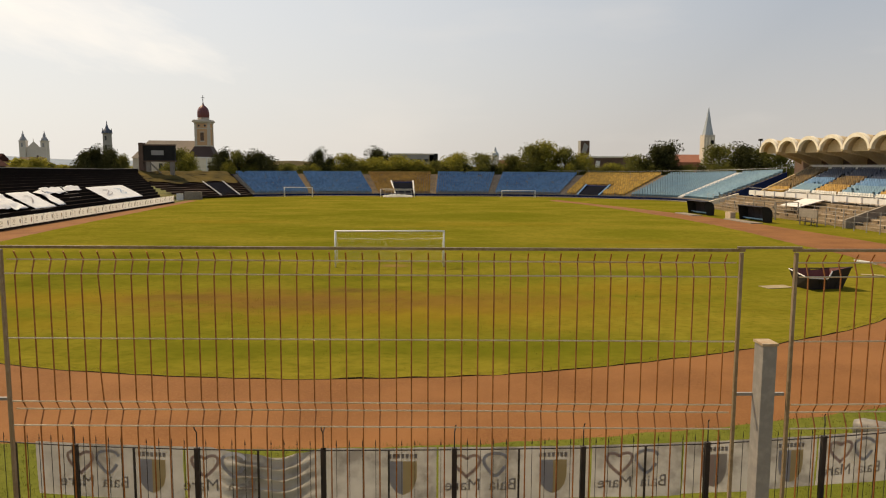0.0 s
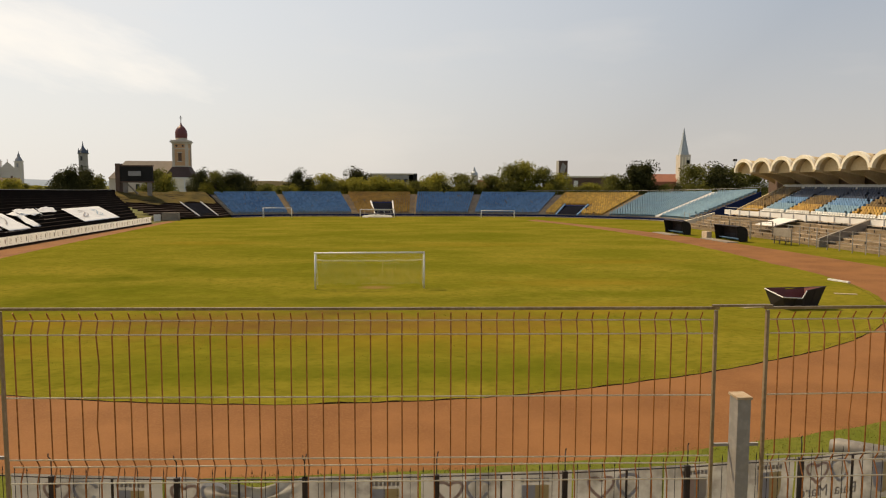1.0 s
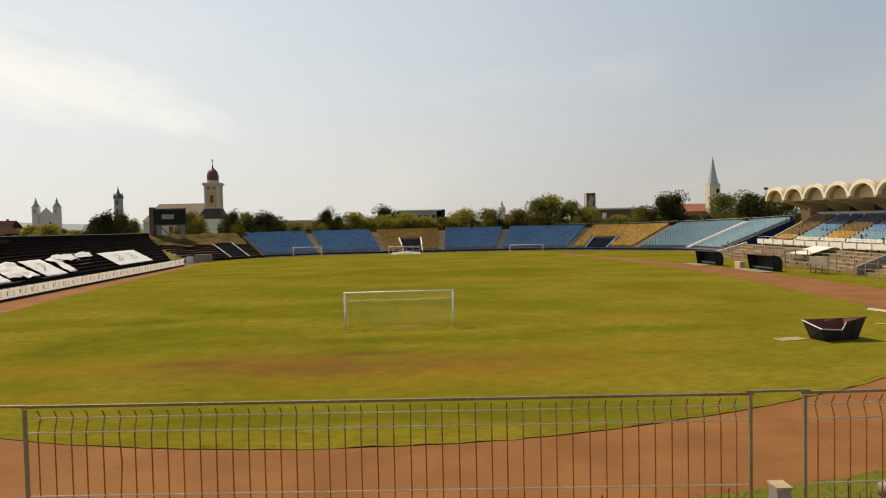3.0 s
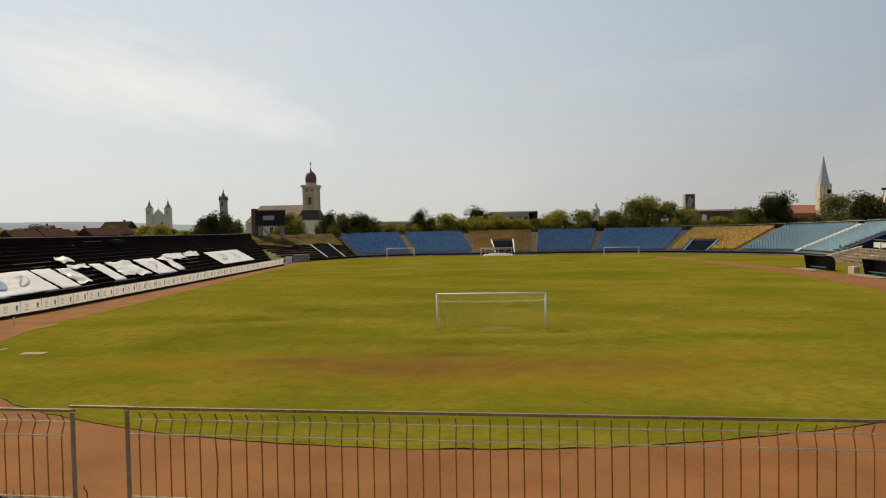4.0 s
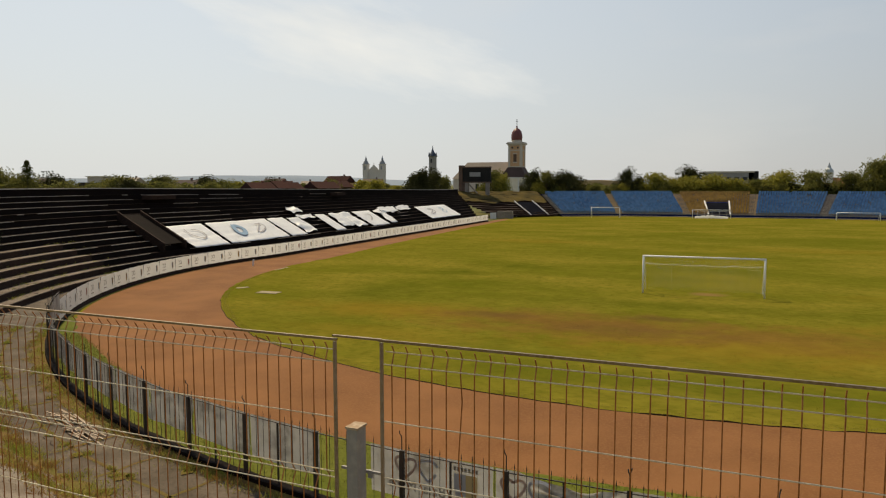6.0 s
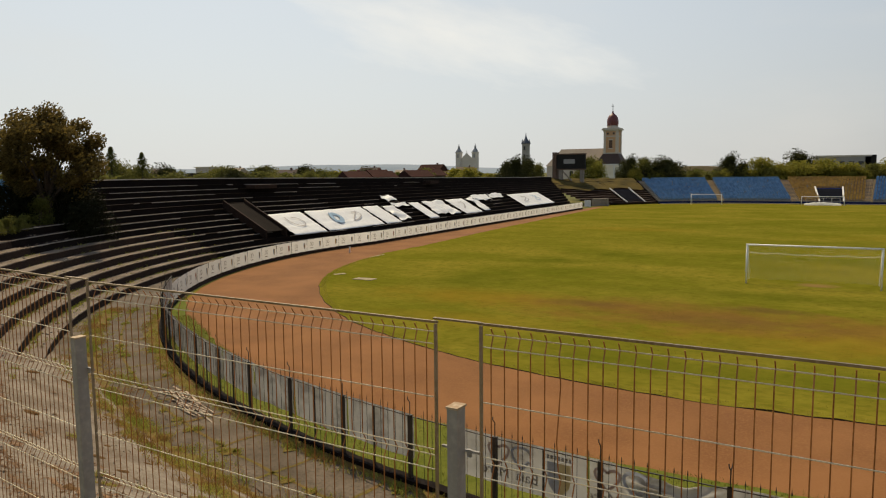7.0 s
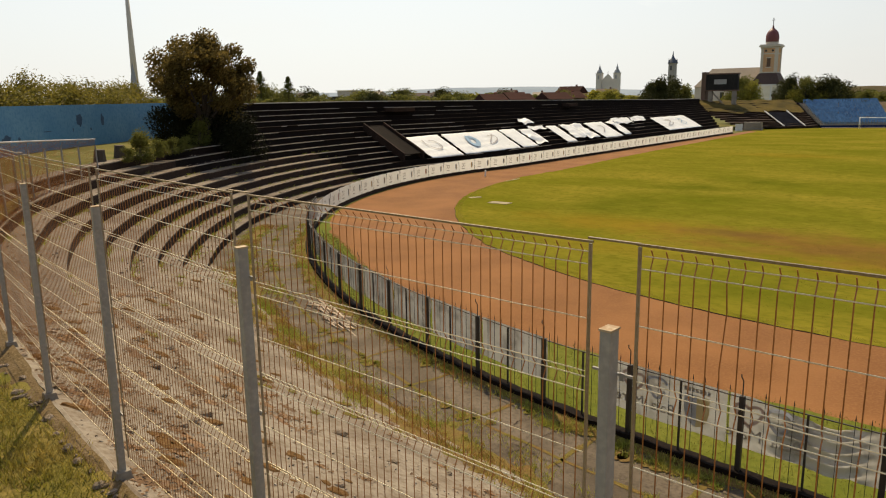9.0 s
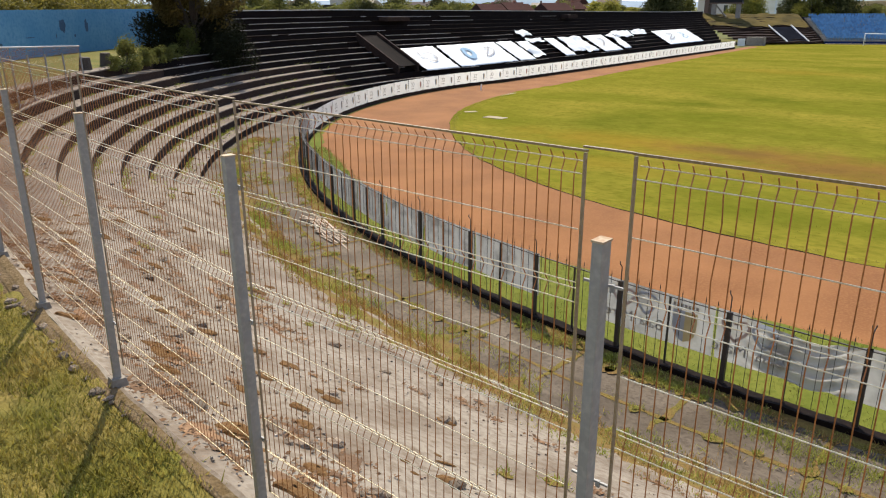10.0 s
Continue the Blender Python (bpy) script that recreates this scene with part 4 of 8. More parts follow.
def banner(length, prints, sag, slack=0.0):
    """A banner seen from behind: x along, y away from the walkway, hanging from z 1.56 to 0.55. prints: (kind, x)."""
    ob = thing("railing_banner", "crumpled sagging grey-white cloth banner tied to the railing" if slack else "grey-white cloth banner with mirrored faded print tied to the railing", "banner", "railing banners")
    nx, nz = max(24, int(length * 14)), 20
    cloth = Mesh()

    def drape(x):
        """How slack the top edge is at x."""
        t = min(max((x / length - 0.18) / 0.82, 0), 1)
        return slack * math.sin(math.pi * t) if slack else sag * 0.15 * math.sin(math.pi * x / length)

    def wave(x, z):
        y = 0.10 + 0.03 * math.sin(x * 2.1 + z * 3 + sag * 5) * (1.6 - z) + 0.012 * noise.noise(Vector((x * 3, z * 5, length)))
        g = drape(x)
        if slack:
            e = (2 * (x / length - 0.6)) ** 2
            ph = (1.55 - z + 0.30 * e + 0.04 * math.sin(x * 6)) / 0.26
            saw = ph % 1.0
            y -= 1.5 * g * (saw if saw < 0.72 else 0.72 * (1 - saw) / 0.28) + 0.15 * g * noise.noise(Vector((x * 7, z * 9, 1))) - 0.5 * g
        else:
            y += sag * 0.06 * math.sin(x * 5 + z * 7)
        return y

    rows = []
    for i in range(nx + 1):
        x = length * i / nx
        rows.append([(x, wave(x, z), z - drape(x) * (z - 0.5)) for z in (0.55 + 1.045 * j / nz for j in range(nz + 1))])
    cloth.sheet(rows)
    cloth_part = part("cloth", cloth, VINYL, ob, smooth=True)
    y = 0.055
    flip = Matrix(((-1, 0, 0, 0), (0, 0, 1, 0), (0, 1, 0, 0), (0, 0, 0, 1)))
    for kind, cx in prints:
        if kind == "heart":
            part("lettering", from_mesh(WORD_1, Matrix.Translation((cx + 0.40, y, 0.76)) @ flip), PRINT_GREY, cloth_part, "mirrored dark word Baia")
            part("lettering", from_mesh(WORD_2, Matrix.Translation((cx - 0.36, y, 0.76)) @ flip), PRINT_GREY, cloth_part, "mirrored dark word Mare")
            heart = [(cx - 0.28 + 0.25 * math.sin(t) ** 3, 1.27 + 0.25 * (0.8 * math.cos(t) - 0.32 * math.cos(2 * t) - 0.12 * math.cos(3 * t)))
                     for t in (2 * math.pi * k / 28 for k in range(29))]
            part("heart_mark", from_mesh(stroke(heart, 0.06).data("h", PRINT_RED), Matrix.Translation((0, y, 0))), PRINT_RED, cloth_part, "faded red heart outline")
            loop = [(cx + 0.26 + 0.20 * math.cos(t) + 0.05 * math.sin(2 * t), 1.26 + 0.22 * math.sin(t)) for t in (0.5 + 5.6 * k / 28 for k in range(29))]
            part("loop_mark", from_mesh(stroke(loop, 0.065).data("l", PRINT_BLUE), Matrix.Translation((0, y, 0))), PRINT_BLUE, cloth_part, "faded grey loop")
        else:
            pair = (PRINT_BLUE, PRINT_GOLD) if kind == "shield" else (PRINT_RED, PRINT_GREY)
            for side, mat in zip((-1, 1), pair):
                w = 0.26
                sh = Mesh().add([(cx, y, 1.34), (cx + side * w, y, 1.34), (cx + side * w, y, 1.02), (cx + side * w * 0.85, y, 0.86), (cx + side * w * 0.5, y, 0.74), (cx, y, 0.68)], [(0, 1, 2, 3, 4, 5)])
                part("shield_half", sh, mat, cloth_part, "faded shield half")
            for k in range(7):
                part("print_bar", Mesh().box((0.055, 0.004, 0.085), (cx - 0.24 + k * 0.08, y, 1.44)), PRINT_GREY, cloth_part)
    return ob


def rail_u(s):
    """Degrees of the bend at s metres west of the railing's first post."""
    return 87.97 - s / 0.838


# cloths by their two ends in metres west of the first post, each with its prints
CLOTHS_W = [(5.55, 2.66, 0.05, 0.0, (("heart", 4.37), ("shield", 3.25))), (2.6, 0.02, 0.05, 0.17, (("heart", 1.95),)), (0.0, -2.1, 0.1, 0.0, (("shield", -1.47),)),
            (-2.14, -5.0, 0.05, 0.0, (("heart", -2.95), ("shield", -4.3))), (-5.04, -6.8, 0.05, 0.0, (("heart", -5.85),)), (-6.84, -9.6, 0.05, 0.0, (("red", -7.45), ("shield", -9.05)))]
for q in range(4):
    CLOTHS_W.append((-9.64 - q * 2.9, -12.5 - q * 2.9, 0.06, 0.0, (("heart", -10.4 - q * 2.9), ("shield", -11.7 - q * 2.9))))
for i in range(3, len(RAIL) - 1):
    CLOTHS_W.append((2.33 * (i + 1) - 0.03, 2.33 * i + 0.03, 0.5 if i == 5 else 0.05, 0.0, ()))
for s0, s1, sag, slack, prints in CLOTHS_W:
    lo, hi = ring(rail_u(s0), 0.0), ring(rail_u(s1), 0.0)
    d = hi - lo
    ob = banner(d.length, [(k, s0 - c) for k, c in prints], sag, slack)
    ob.matrix_world = Matrix.Translation((lo.x, lo.y, 0.02)) @ Matrix.Rotation(math.atan2(d.y, d.x), 4, "Z")

# ---- west side: banner wall, tarpaulins, aisle ----
plinth = Mesh()
plinth.sheet([[ring(u, -0.02, -0.05), ring(u, -0.02, 0.27), ring(u, 0.2, 0.27), ring(u, 0.2, -0.05)] for u in [-104 + i for i in range(149)]])
single("wall_boundary", plinth, RISER, "low dark concrete wall between terrace and track", "wall", kind="structure")
MARK = Mesh()
for cx, w, h, cz in ((0.62, 0.30, 0.34, 0.78), (0.62, 0.46, 0.05, 0.48), (1.75, 0.26, 0.42, 0.72)):
    if h > 0.1:
        MARK.add([(cx + w / 2 * math.cos(t), -0.012, cz + h / 2 * math.sin(t)) for t in (2 * math.pi * k / 14 for k in range(14))], [tuple(range(14))])
    else:
        MARK.box((w, 0.006, h), (cx, -0.012, cz))
CLOTHS = []
for v in range(3):
    cl = Mesh()
    cl.sheet([[(2.36 * i / 12, 0.012 * math.sin(i * 1.9 + v * 2 + j), 0.24 + 1.02 * j / 4 + 0.012 * math.sin(i * 1.1 + v)) for j in range(5)] for i in range(13)])
    CLOTHS.append(cl.data("cloth", WALLCLOTH, True))


def wall_banner(v):
    ob = thing("wall_banner", "white advertising banner with small faded emblems on the boundary wall", "banner", "wall banners")
    ob_cloth = part("cloth", CLOTHS[v], WALLCLOTH, ob)
    ring_mark = stroke([(0.74 + 0.13 * math.cos(t), 0.84 + 0.14 * math.sin(t)) for t in (2 * math.pi * k / 16 for k in range(17))], 0.045)
    hook = stroke([(0.46 + 0.11 * math.cos(t), 0.84 + 0.15 * math.sin(t)) for t in (-2.2 + 4.4 * q / 12 for q in range(13))], 0.045)
    part("emblem", from_mesh(hook.data("m", WALL_PRINT), Matrix.Translation((0, -0.03, 0))), WALL_PRINT, ob_cloth)
    part("emblem", from_mesh(ring_mark.data("m", WALL_PRINT), Matrix.Translation((0, -0.03, 0))), WALL_PRINT, ob_cloth)
    part("print_bar", Mesh().box((0.44, 0.006, 0.06), (0.62, -0.03, 0.50)), WALL_PRINT, ob_cloth)
    sh = Mesh().add([(1.78, -0.03, 0.98), (2.02, -0.03, 0.98), (2.02, -0.03, 0.64), (1.9, -0.03, 0.46), (1.78, -0.03, 0.64)], [(0, 1, 2, 3, 4)])
    part("shield", sh, (WALL_BLUE, WALL_RED, WALL_GOLD)[v], ob_cloth)
    part("shield_half", Mesh().add([(1.9, -0.034, 0.96), (2.01, -0.034, 0.96), (2.01, -0.034, 0.65), (1.9, -0.034, 0.48)], [(0, 1, 2, 3)]), (WALL_GOLD, WALL_PRINT, WALL_BLUE)[v], ob_cloth)
    return ob


masters = [wall_banner(v) for v in range(3)]
pts = arc_points(46.5, -104, -0.06, 2.4)
used = set()
for i, (a, b) in enumerate(zip(pts, pts[1:])):
    d = a - b
    v = (0, 0, 1, 0, 0, 2, 0)[i % 7]
    m = Matrix.Translation((b.x, b.y, 0.0)) @ Matrix.Rotation(math.atan2(d.y, d.x) + math.pi, 4, "Z") @ Matrix.Translation((-2.38, 0, 0))
    if v not in used:
        masters[v].matrix_world = m
        used.add(v)
    else:
        copy_thing(masters[v], m)


def plane_z(x):
    return 0.38 + 0.524 * (-41.7 - x)


def tarp(y0, y1, x0=-43.45, x1=-47.0, seed=0, torn=0.0, lift=0.05):
    """A tarpaulin lying down the steps, slack between their edges."""
    r = random.Random(seed)
    me = Mesh()
    ny, nx = max(8, int((y1 - y0) * 4)), 20
    rows = []
    for i in range(ny + 1):
        y = y0 + (y1 - y0) * i / ny
        row = []
        for j in range(nx + 1):
            t = j / nx
            x = x0 + (x1 - x0) * t
            yy = y + 0.35 * t * (1 if seed % 2 else 0.3) + torn * 0.6 * noise.noise(Vector((x * 1.3, y * 0.8, seed)))
            step = 0.035 * abs(math.sin(math.pi * (x + 41.7) / STEP_RUN)) + 0.03
            z = plane_z(x) + lift + step + (0.05 + 0.2 * torn) * noise.noise(Vector((x * 1.1, y * 0.7, seed * 2.0))) + (0.05 + 0.06 * torn) * abs(noise.noise(Vector((x * 4.1, y * 3.3, seed + 7.0))))
            row.append((x, yy, z))
        rows.append(row)
    me.sheet(rows)
    ob = new("tarpaulin", me.data("tarpaulin", TARP, True))
    sol = ob.modifiers.new("thickness", "SOLIDIFY")
    sol.thickness = 0.012
    return ob


TARPS = [(4.9, 9.9, 0), (10.3, 20.6, 0), (21.2, 24.4, 0), (31.5, 33.9, 0), (41.9, 47.3, 0), (64.3, 79.0, 0)]
for k, (y0, y1, torn) in enumerate(TARPS):
    tagged(tarp(y0, y1, seed=k), "white printed tarpaulin spread down the terrace steps", "tarpaulin", "tarpaulins")
RAGS = [(24.8, 27.2, -43.7, -46.6), (34.6, 37.6, -44.0, -46.9), (37.4, 40.2, -43.6, -46.8), (48.0, 50.3, -43.5, -46.9), (50.6, 56.6, -46.0, -47.4), (57.0, 62.0, -46.3, -47.5), (27.4, 31.0, -46.2, -47.1)]
for k, (y0, y1, x0, x1) in enumerate(RAGS):
    tagged(tarp(y0, y1, x0, x1, seed=20 + k, torn=1.0, lift=0.16), "crumpled torn white tarpaulin on the terrace steps", "tarpaulin", "torn tarpaulins")
tagged(tarp(27.6, 29.8, -47.4, -48.7, seed=40, torn=1.3, lift=0.3), "bundled white tarpaulin heaped on a step", "tarpaulin", "torn tarpaulins")
# faint prints on two tarpaulins
for k, (y, w, mat) in enumerate(((7.4, 1.9, TARP_PRINT), (14.0, 1.5, TARP_BLUE), (17.6, 2.4, TARP_PRINT), (44.4, 1.8, TARP_PRINT), (68.5, 3.0, TARP_PRINT), (74.0, 2.2, TARP_BLUE))):
    st = []
    for q in range(25):
        t = q / 24 * 5.2
        st.append((0.9 * math.cos(t) + 0.12 * t, w * 0.5 * math.sin(t * (1 + 0.2 * k))))
    rib = stroke(st, 0.14 if k != 1 else 0.5)
    me = Mesh().add([(-45.1 - x, y + z, plane_z(-45.1 - x) + 0.24) for x, _, z in rib.v], rib.f)
    single("tarpaulin_print", me, mat, "faded looping print on the white tarpaulin", "print", "tarpaulin prints")

# aisle trench with its two side walls
for y in (1.75, 4.55):
    w = Mesh().add([(-44.3, y, 1.2), (-49.4, y, 3.9), (-49.4, y, 4.75), (-44.3, y, 2.05), (-44.3, y + 0.18, 1.2), (-49.4, y + 0.18, 3.9), (-49.4, y + 0.18, 4.75), (-44.3, y + 0.18, 2.05)],
                   [(0, 1, 2, 3), (7, 6, 5, 4), (3, 2, 6, 7), (0, 3, 7, 4), (1, 5, 6, 2)])
    single("aisle_wall", w, RISER, "sloping concrete side wall of the terrace aisle", "wall", kind="structure")
vom = Mesh().add([(-44.5, 1.95, 1.9), (-49.3, 1.95, 4.4), (-49.3, 4.5, 4.4), (-44.5, 4.5, 1.9)], [(0, 1, 2, 3)])
single("aisle_ramp", vom, RISER_DARK, "near-black ramp of the terrace aisle", "ramp", kind="structure")
for x, y, w in ((-51.6, 9.6, 3.4), (-51.3, 46.0, 2.6)):
    single("hatch", Mesh().box((1.2, w, 0.4), (x, y, plane_z(x) + 0.3)), RISER, "concrete hatch cover in the terrace", "hatch", "hatches")

# ---- far stands ----
BOT = [(-31, 109.5), (-19, 114.8), (-4.8, 115), (8, 115), (21.2, 114.6), (36.5, 110.6), (48.3, 102), (56.5, 93.6), (58, 82)]
TOP = [(-37.7, 120), (-23.5, 128.5), (-8, 129.5), (9, 129.5), (24.7, 129), (44.1, 124), (60.3, 112), (70.7, 98), (73.5, 85.2)]
ROWS_N = 16
Z0, Z1 = 0.42, 4.62


def stand_pt(s, t, z=None):
    """A point of the far stand: s runs over the joints 0 to 8, t up the slope."""
    k = min(int(s), 7)
    f = s - k

    def line(P):
        p = [Vector((*P[min(max(k + q, 0), 8)], 0)) for q in (-1, 0, 1, 2)]
        if k == 0:
            p[0] = p[1] * 2 - p[2]
        if k == 7:
            p[3] = p[2] * 2 - p[1]
        return 0.5 * ((2 * p[1]) + (p[2] - p[0]) * f + (2 * p[0] - 5 * p[1] + 4 * p[2] - p[3]) * f * f + (3 * p[1] - p[0] - 3 * p[2] + p[3]) * f ** 3)

    p = line(BOT).lerp(line(TOP), t)
    p.z = Z0 + (Z1 - Z0 + 1.05 * min(max((s - 5.6) / 2.4, 0), 1)) * t if z is None else z
    return p


def row_z(s, t):
    """Height of the far stand: its east end rises higher."""
    return Z0 + (Z1 - Z0 + 1.05 * min(max((s - 5.6) / 2.4, 0), 1)) * t


SEAT = Mesh().box((0.40, 0.38, 0.05), (0, 0.0, 0.40))
SEAT.add([(-0.2, 0.17, 0.40), (0.2, 0.17, 0.40), (0.2, 0.26, 0.80), (-0.2, 0.26, 0.80), (-0.2, 0.21, 0.40), (0.2, 0.21, 0.40), (0.2, 0.30, 0.80), (-0.2, 0.30, 0.80)],
         [(0, 1, 2, 3), (7, 6, 5, 4), (3, 2, 6, 7), (0, 3, 7, 4), (1, 5, 6, 2)])
for s in (-0.12, 0.12):
    SEAT.box((0.03, 0.3, 0.38), (s, 0.05, 0.19))


def put_seat(me, p, turn):
    c, s = math.cos(turn), math.sin(turn)
    me.add([(p.x + x * c - y * s, p.y + x * s + y * c, p.z + z) for x, y, z in SEAT.v], SEAT.f)


north = thing("stand_north", "concrete seating stand round the far end", "stand", kind="structure")
for k in range(ROWS_N):
    t0, t1 = k / ROWS_N, (k + 1) / ROWS_N
    me = Mesh()
    rows = []
    for i in range(97):
        s = 8 * i / 96
        z = row_z(s, t1)
        a, b = stand_pt(s, t0), stand_pt(s, t1)
        rows.append([(a.x, a.y, z - 0.42), (a.x, a.y, z), (b.x, b.y, z)])
    me.sheet(rows)
    part("step", me, CONCRETE, north)
front = Mesh()
front.sheet([[stand_pt(s, -0.02, -0.05), stand_pt(s, -0.02, 0.5), stand_pt(s, 0.0, 0.5), stand_pt(s, 0.0, 0.0)] for s in [8 * i / 96 for i in range(97)]])
part("front_wall", front, NAVY, north, "dark blue front wall")
ledge = Mesh()
ledge.sheet([[stand_pt(s, -0.09, 0.01), stand_pt(s, -0.09, 0.12), stand_pt(s, -0.021, 0.12)] for s in [8 * i / 96 for i in range(97)]])
part("kerb", ledge, CONCRETE, north, "pale concrete kerb")
backw = Mesh()
backw.sheet([[stand_pt(s, 1.0, -0.05), stand_pt(s, 1.0, row_z(s, 1) + 0.12), stand_pt(s, 1.015, row_z(s, 1) + 0.12), stand_pt(s, 1.015, -0.05)] for s in [8 * i / 96 for i in range(97)]])
part("back_wall", backw, NAVY, north, "dark back wall")
e0, e1 = stand_pt(7.999, 0), stand_pt(7.999, 1)
endw = Mesh().add([(e0.x, e0.y, 0), (e1.x, e1.y, 0), (e1.x, e1.y, Z1 + 1.3), (e0.x, e0.y, 0.5),
                   (e0.x, e0.y - 0.3, 0), (e1.x, e1.y - 0.3, 0), (e1.x, e1.y - 0.3, Z1 + 1.3), (e0.x, e0.y - 0.3, 0.5)],
                  [(0, 1, 2, 3), (7, 6, 5, 4), (3, 2, 6, 7), (0, 3, 7, 4), (1, 5, 6, 2)])
part("end_wall", endw, NAVY, north, "dark blue end wall")
# aisles: pale stairs between the blocks
for s in (1, 2, 3, 4, 5, 6, 7):
    me = Mesh()
    w = 0.055 if s != 7 else 0.05
    for k in range(ROWS_N * 2):
        t = k / (ROWS_N * 2)
        t2 = (k + 1) / (ROWS_N * 2)
        a, b, c, d = stand_pt(max(s - w, 0), t), stand_pt(s + w, t), stand_pt(s + w, t2), stand_pt(s - w, t2)
        z = row_z(s, t2) + (0.10 if s != 7 else 0.45)
        me.add([(a.x, a.y, z - 0.3), (b.x, b.y, z - 0.3), (b.x, b.y, z), (a.x, a.y, z), (c.x, c.y, z), (d.x, d.y, z)], [(0, 1, 2, 3), (3, 2, 4, 5)])
    part("aisle_stair", me, OCHRE if s in (1, 2, 3, 6) else (WHITE if s == 7 else CONCRETE), north, "narrow stair between seat blocks")
top_rail = Mesh().tube([stand_pt(4.6 + 3.4 * i / 40, 1.01, row_z(4.6 + 3.4 * i / 40, 1) + 1.1) for i in range(41)], 0.035, 5)
for i in range(0, 29):
    p = stand_pt(4.6 + 3.39 * i / 28, 1.01)
    top_rail.tube([p, (p.x, p.y, p.z + 1.1)], 0.03, 4)
part("top_rail", top_rail, ALUMINIUM, north, "thin steel handrail along the top")

BLOCKS = [(0, 1, SEAT_BLUE, "blue"), (1, 2, SEAT_BLUE, "blue"), (2, 3, SEAT_YELLOW, "yellow"), (3, 4, SEAT_BLUE, "blue"), (4, 5, SEAT_BLUE, "blue"),
          (5, 6, SEAT_GOLD, "yellow"), (6, 7, SEAT_SKY, "faded light blue"), (7, 8, SEAT_SKY, "faded light blue")]
HOLES = [(2.5, 0.17, 0.55), (5.38, 0.20, 0.42)]
for s0, s1, mat, word in BLOCKS:
    me = Mesh()
    for k in range(ROWS_N):
        t = (k + 0.55) / ROWS_N
        a, b = stand_pt(s0 + 0.07, t), stand_pt(s1 - 0.07, t)
        n = max(2, int((b - a).length / 0.52))
        for i in range(n + 1):
            s = s0 + 0.07 + (s1 - s0 - 0.14) * i / n
            if any(abs(s - hs) < hw and t < ht for hs, hw, ht in HOLES):
                continue
            if rnd.random() < (0.025 if mat is not SEAT_SKY else 0.004):
                continue
            p, q = stand_pt(s, t), stand_pt(s, t + 0.05)
            d = q - p
            p.z = row_z(s, (k + 1) / ROWS_N)
            put_seat(me, p, math.atan2(d.y, d.x) - math.pi / 2)
    single("seat_rows", me, mat, f"rows of {word} plastic seats on the far stand", "seats", "seat blocks", kind="stuff")


# tunnel mouths in the far stand
def tunnel(s, half, tt, label, coping_m, floor_m):
    ob = thing("tunnel_mouth", label, "tunnel", "tunnel mouths")
    a, b = stand_pt(s - half, 0), stand_pt(s + half, 0)
    c, d = stand_pt(s + half, tt), stand_pt(s - half, tt)
    zt = Z0 + (Z1 - Z0) * tt
    part("back_panel", Mesh().add([(d.x, d.y, 0.2), (c.x, c.y, 0.2), (c.x, c.y, zt + 0.3), (d.x, d.y, zt + 0.3)], [(0, 1, 2, 3)]), TUNNEL_BLUE, ob)
    part("floor", Mesh().add([(a.x, a.y, 0.75), (b.x, b.y, 0.75), (c.x, c.y, zt + 0.45), (d.x, d.y, zt + 0.45)], [(0, 1, 2, 3)]), floor_m, ob)
    for lo, hi in ((a, d), (b, c)):
        w = Mesh().tube([(lo.x, lo.y - 0.3, 0.6), (hi.x, hi.y - 0.2, zt + 0.75)], 0.2, 4)
        part("side_coping", w, coping_m, ob, "sloping side coping")
        w = Mesh().add([(lo.x, lo.y, 0.2), (hi.x, hi.y, 0.2), (hi.x, hi.y, zt + 0.7), (lo.x, lo.y, 0.5)], [(0, 1, 2, 3)])
        part("side_wall", w, TUNNEL_BLUE, ob)
    part("roof_slab", Mesh().add([(d.x, d.y - 0.2, zt + 0.3), (c.x, c.y - 0.2, zt + 0.3), (c.x, c.y, zt + 0.55), (d.x, d.y, zt + 0.55)], [(0, 1, 2, 3)]), TUNNEL_BLUE, ob)
    return ob


tunnel(2.5, 0.17, 0.5, "dark blue players tunnel with white sloping copings", WHITE, PASSAGE)
tunnel(5.38, 0.16, 0.38, "dark blue entrance passage between yellow seats", SEAT_BLUE, PASSAGE)
# low rail in front of the yellow block
rail = thing("front_rail", "white low rail in front of the far stand", "rail")
part("bar", Mesh().box((5.8, 0.05, 0.05), (0.2, 113.2, 1.3)), WHITE, rail)
for k in range(5):
    part("post", Mesh().box((0.06, 0.06, 1.3), (-2.7 + k * 1.45, 113.2, 0.65)), WHITE, rail)

# ---- north-west corner: grassed old terrace, passage, scoreboard ----
nw = Mesh()
rows = []
for i in range(25):
    f = i / 24
    lo = Vector((-42.0, 96.5, 0)).lerp(Vector((-31.2, 109.7, 0)), f)
    hi = Vector((-58.0, 108.0, 0)).lerp(Vector((-38.2, 120.5, 0)), f)
    row = []
    for k in range(13):
        t = k / 12
        p = lo.lerp(hi, t)
        row += [(p.x, p.y, 0.2 + 4.6 * t + 0.2 * noise.noise(p * 0.3)), (p.x, p.y, 0.2 + 4.6 * t + 0.33 + 0.2 * noise.noise(p * 0.3))]
    rows.append(row)
nw.sheet(rows)
single("terrace_corner", nw, RISER, "weathered terrace steps in the stand corner", "terrace", kind="structure")
gr = Mesh()
rows = []
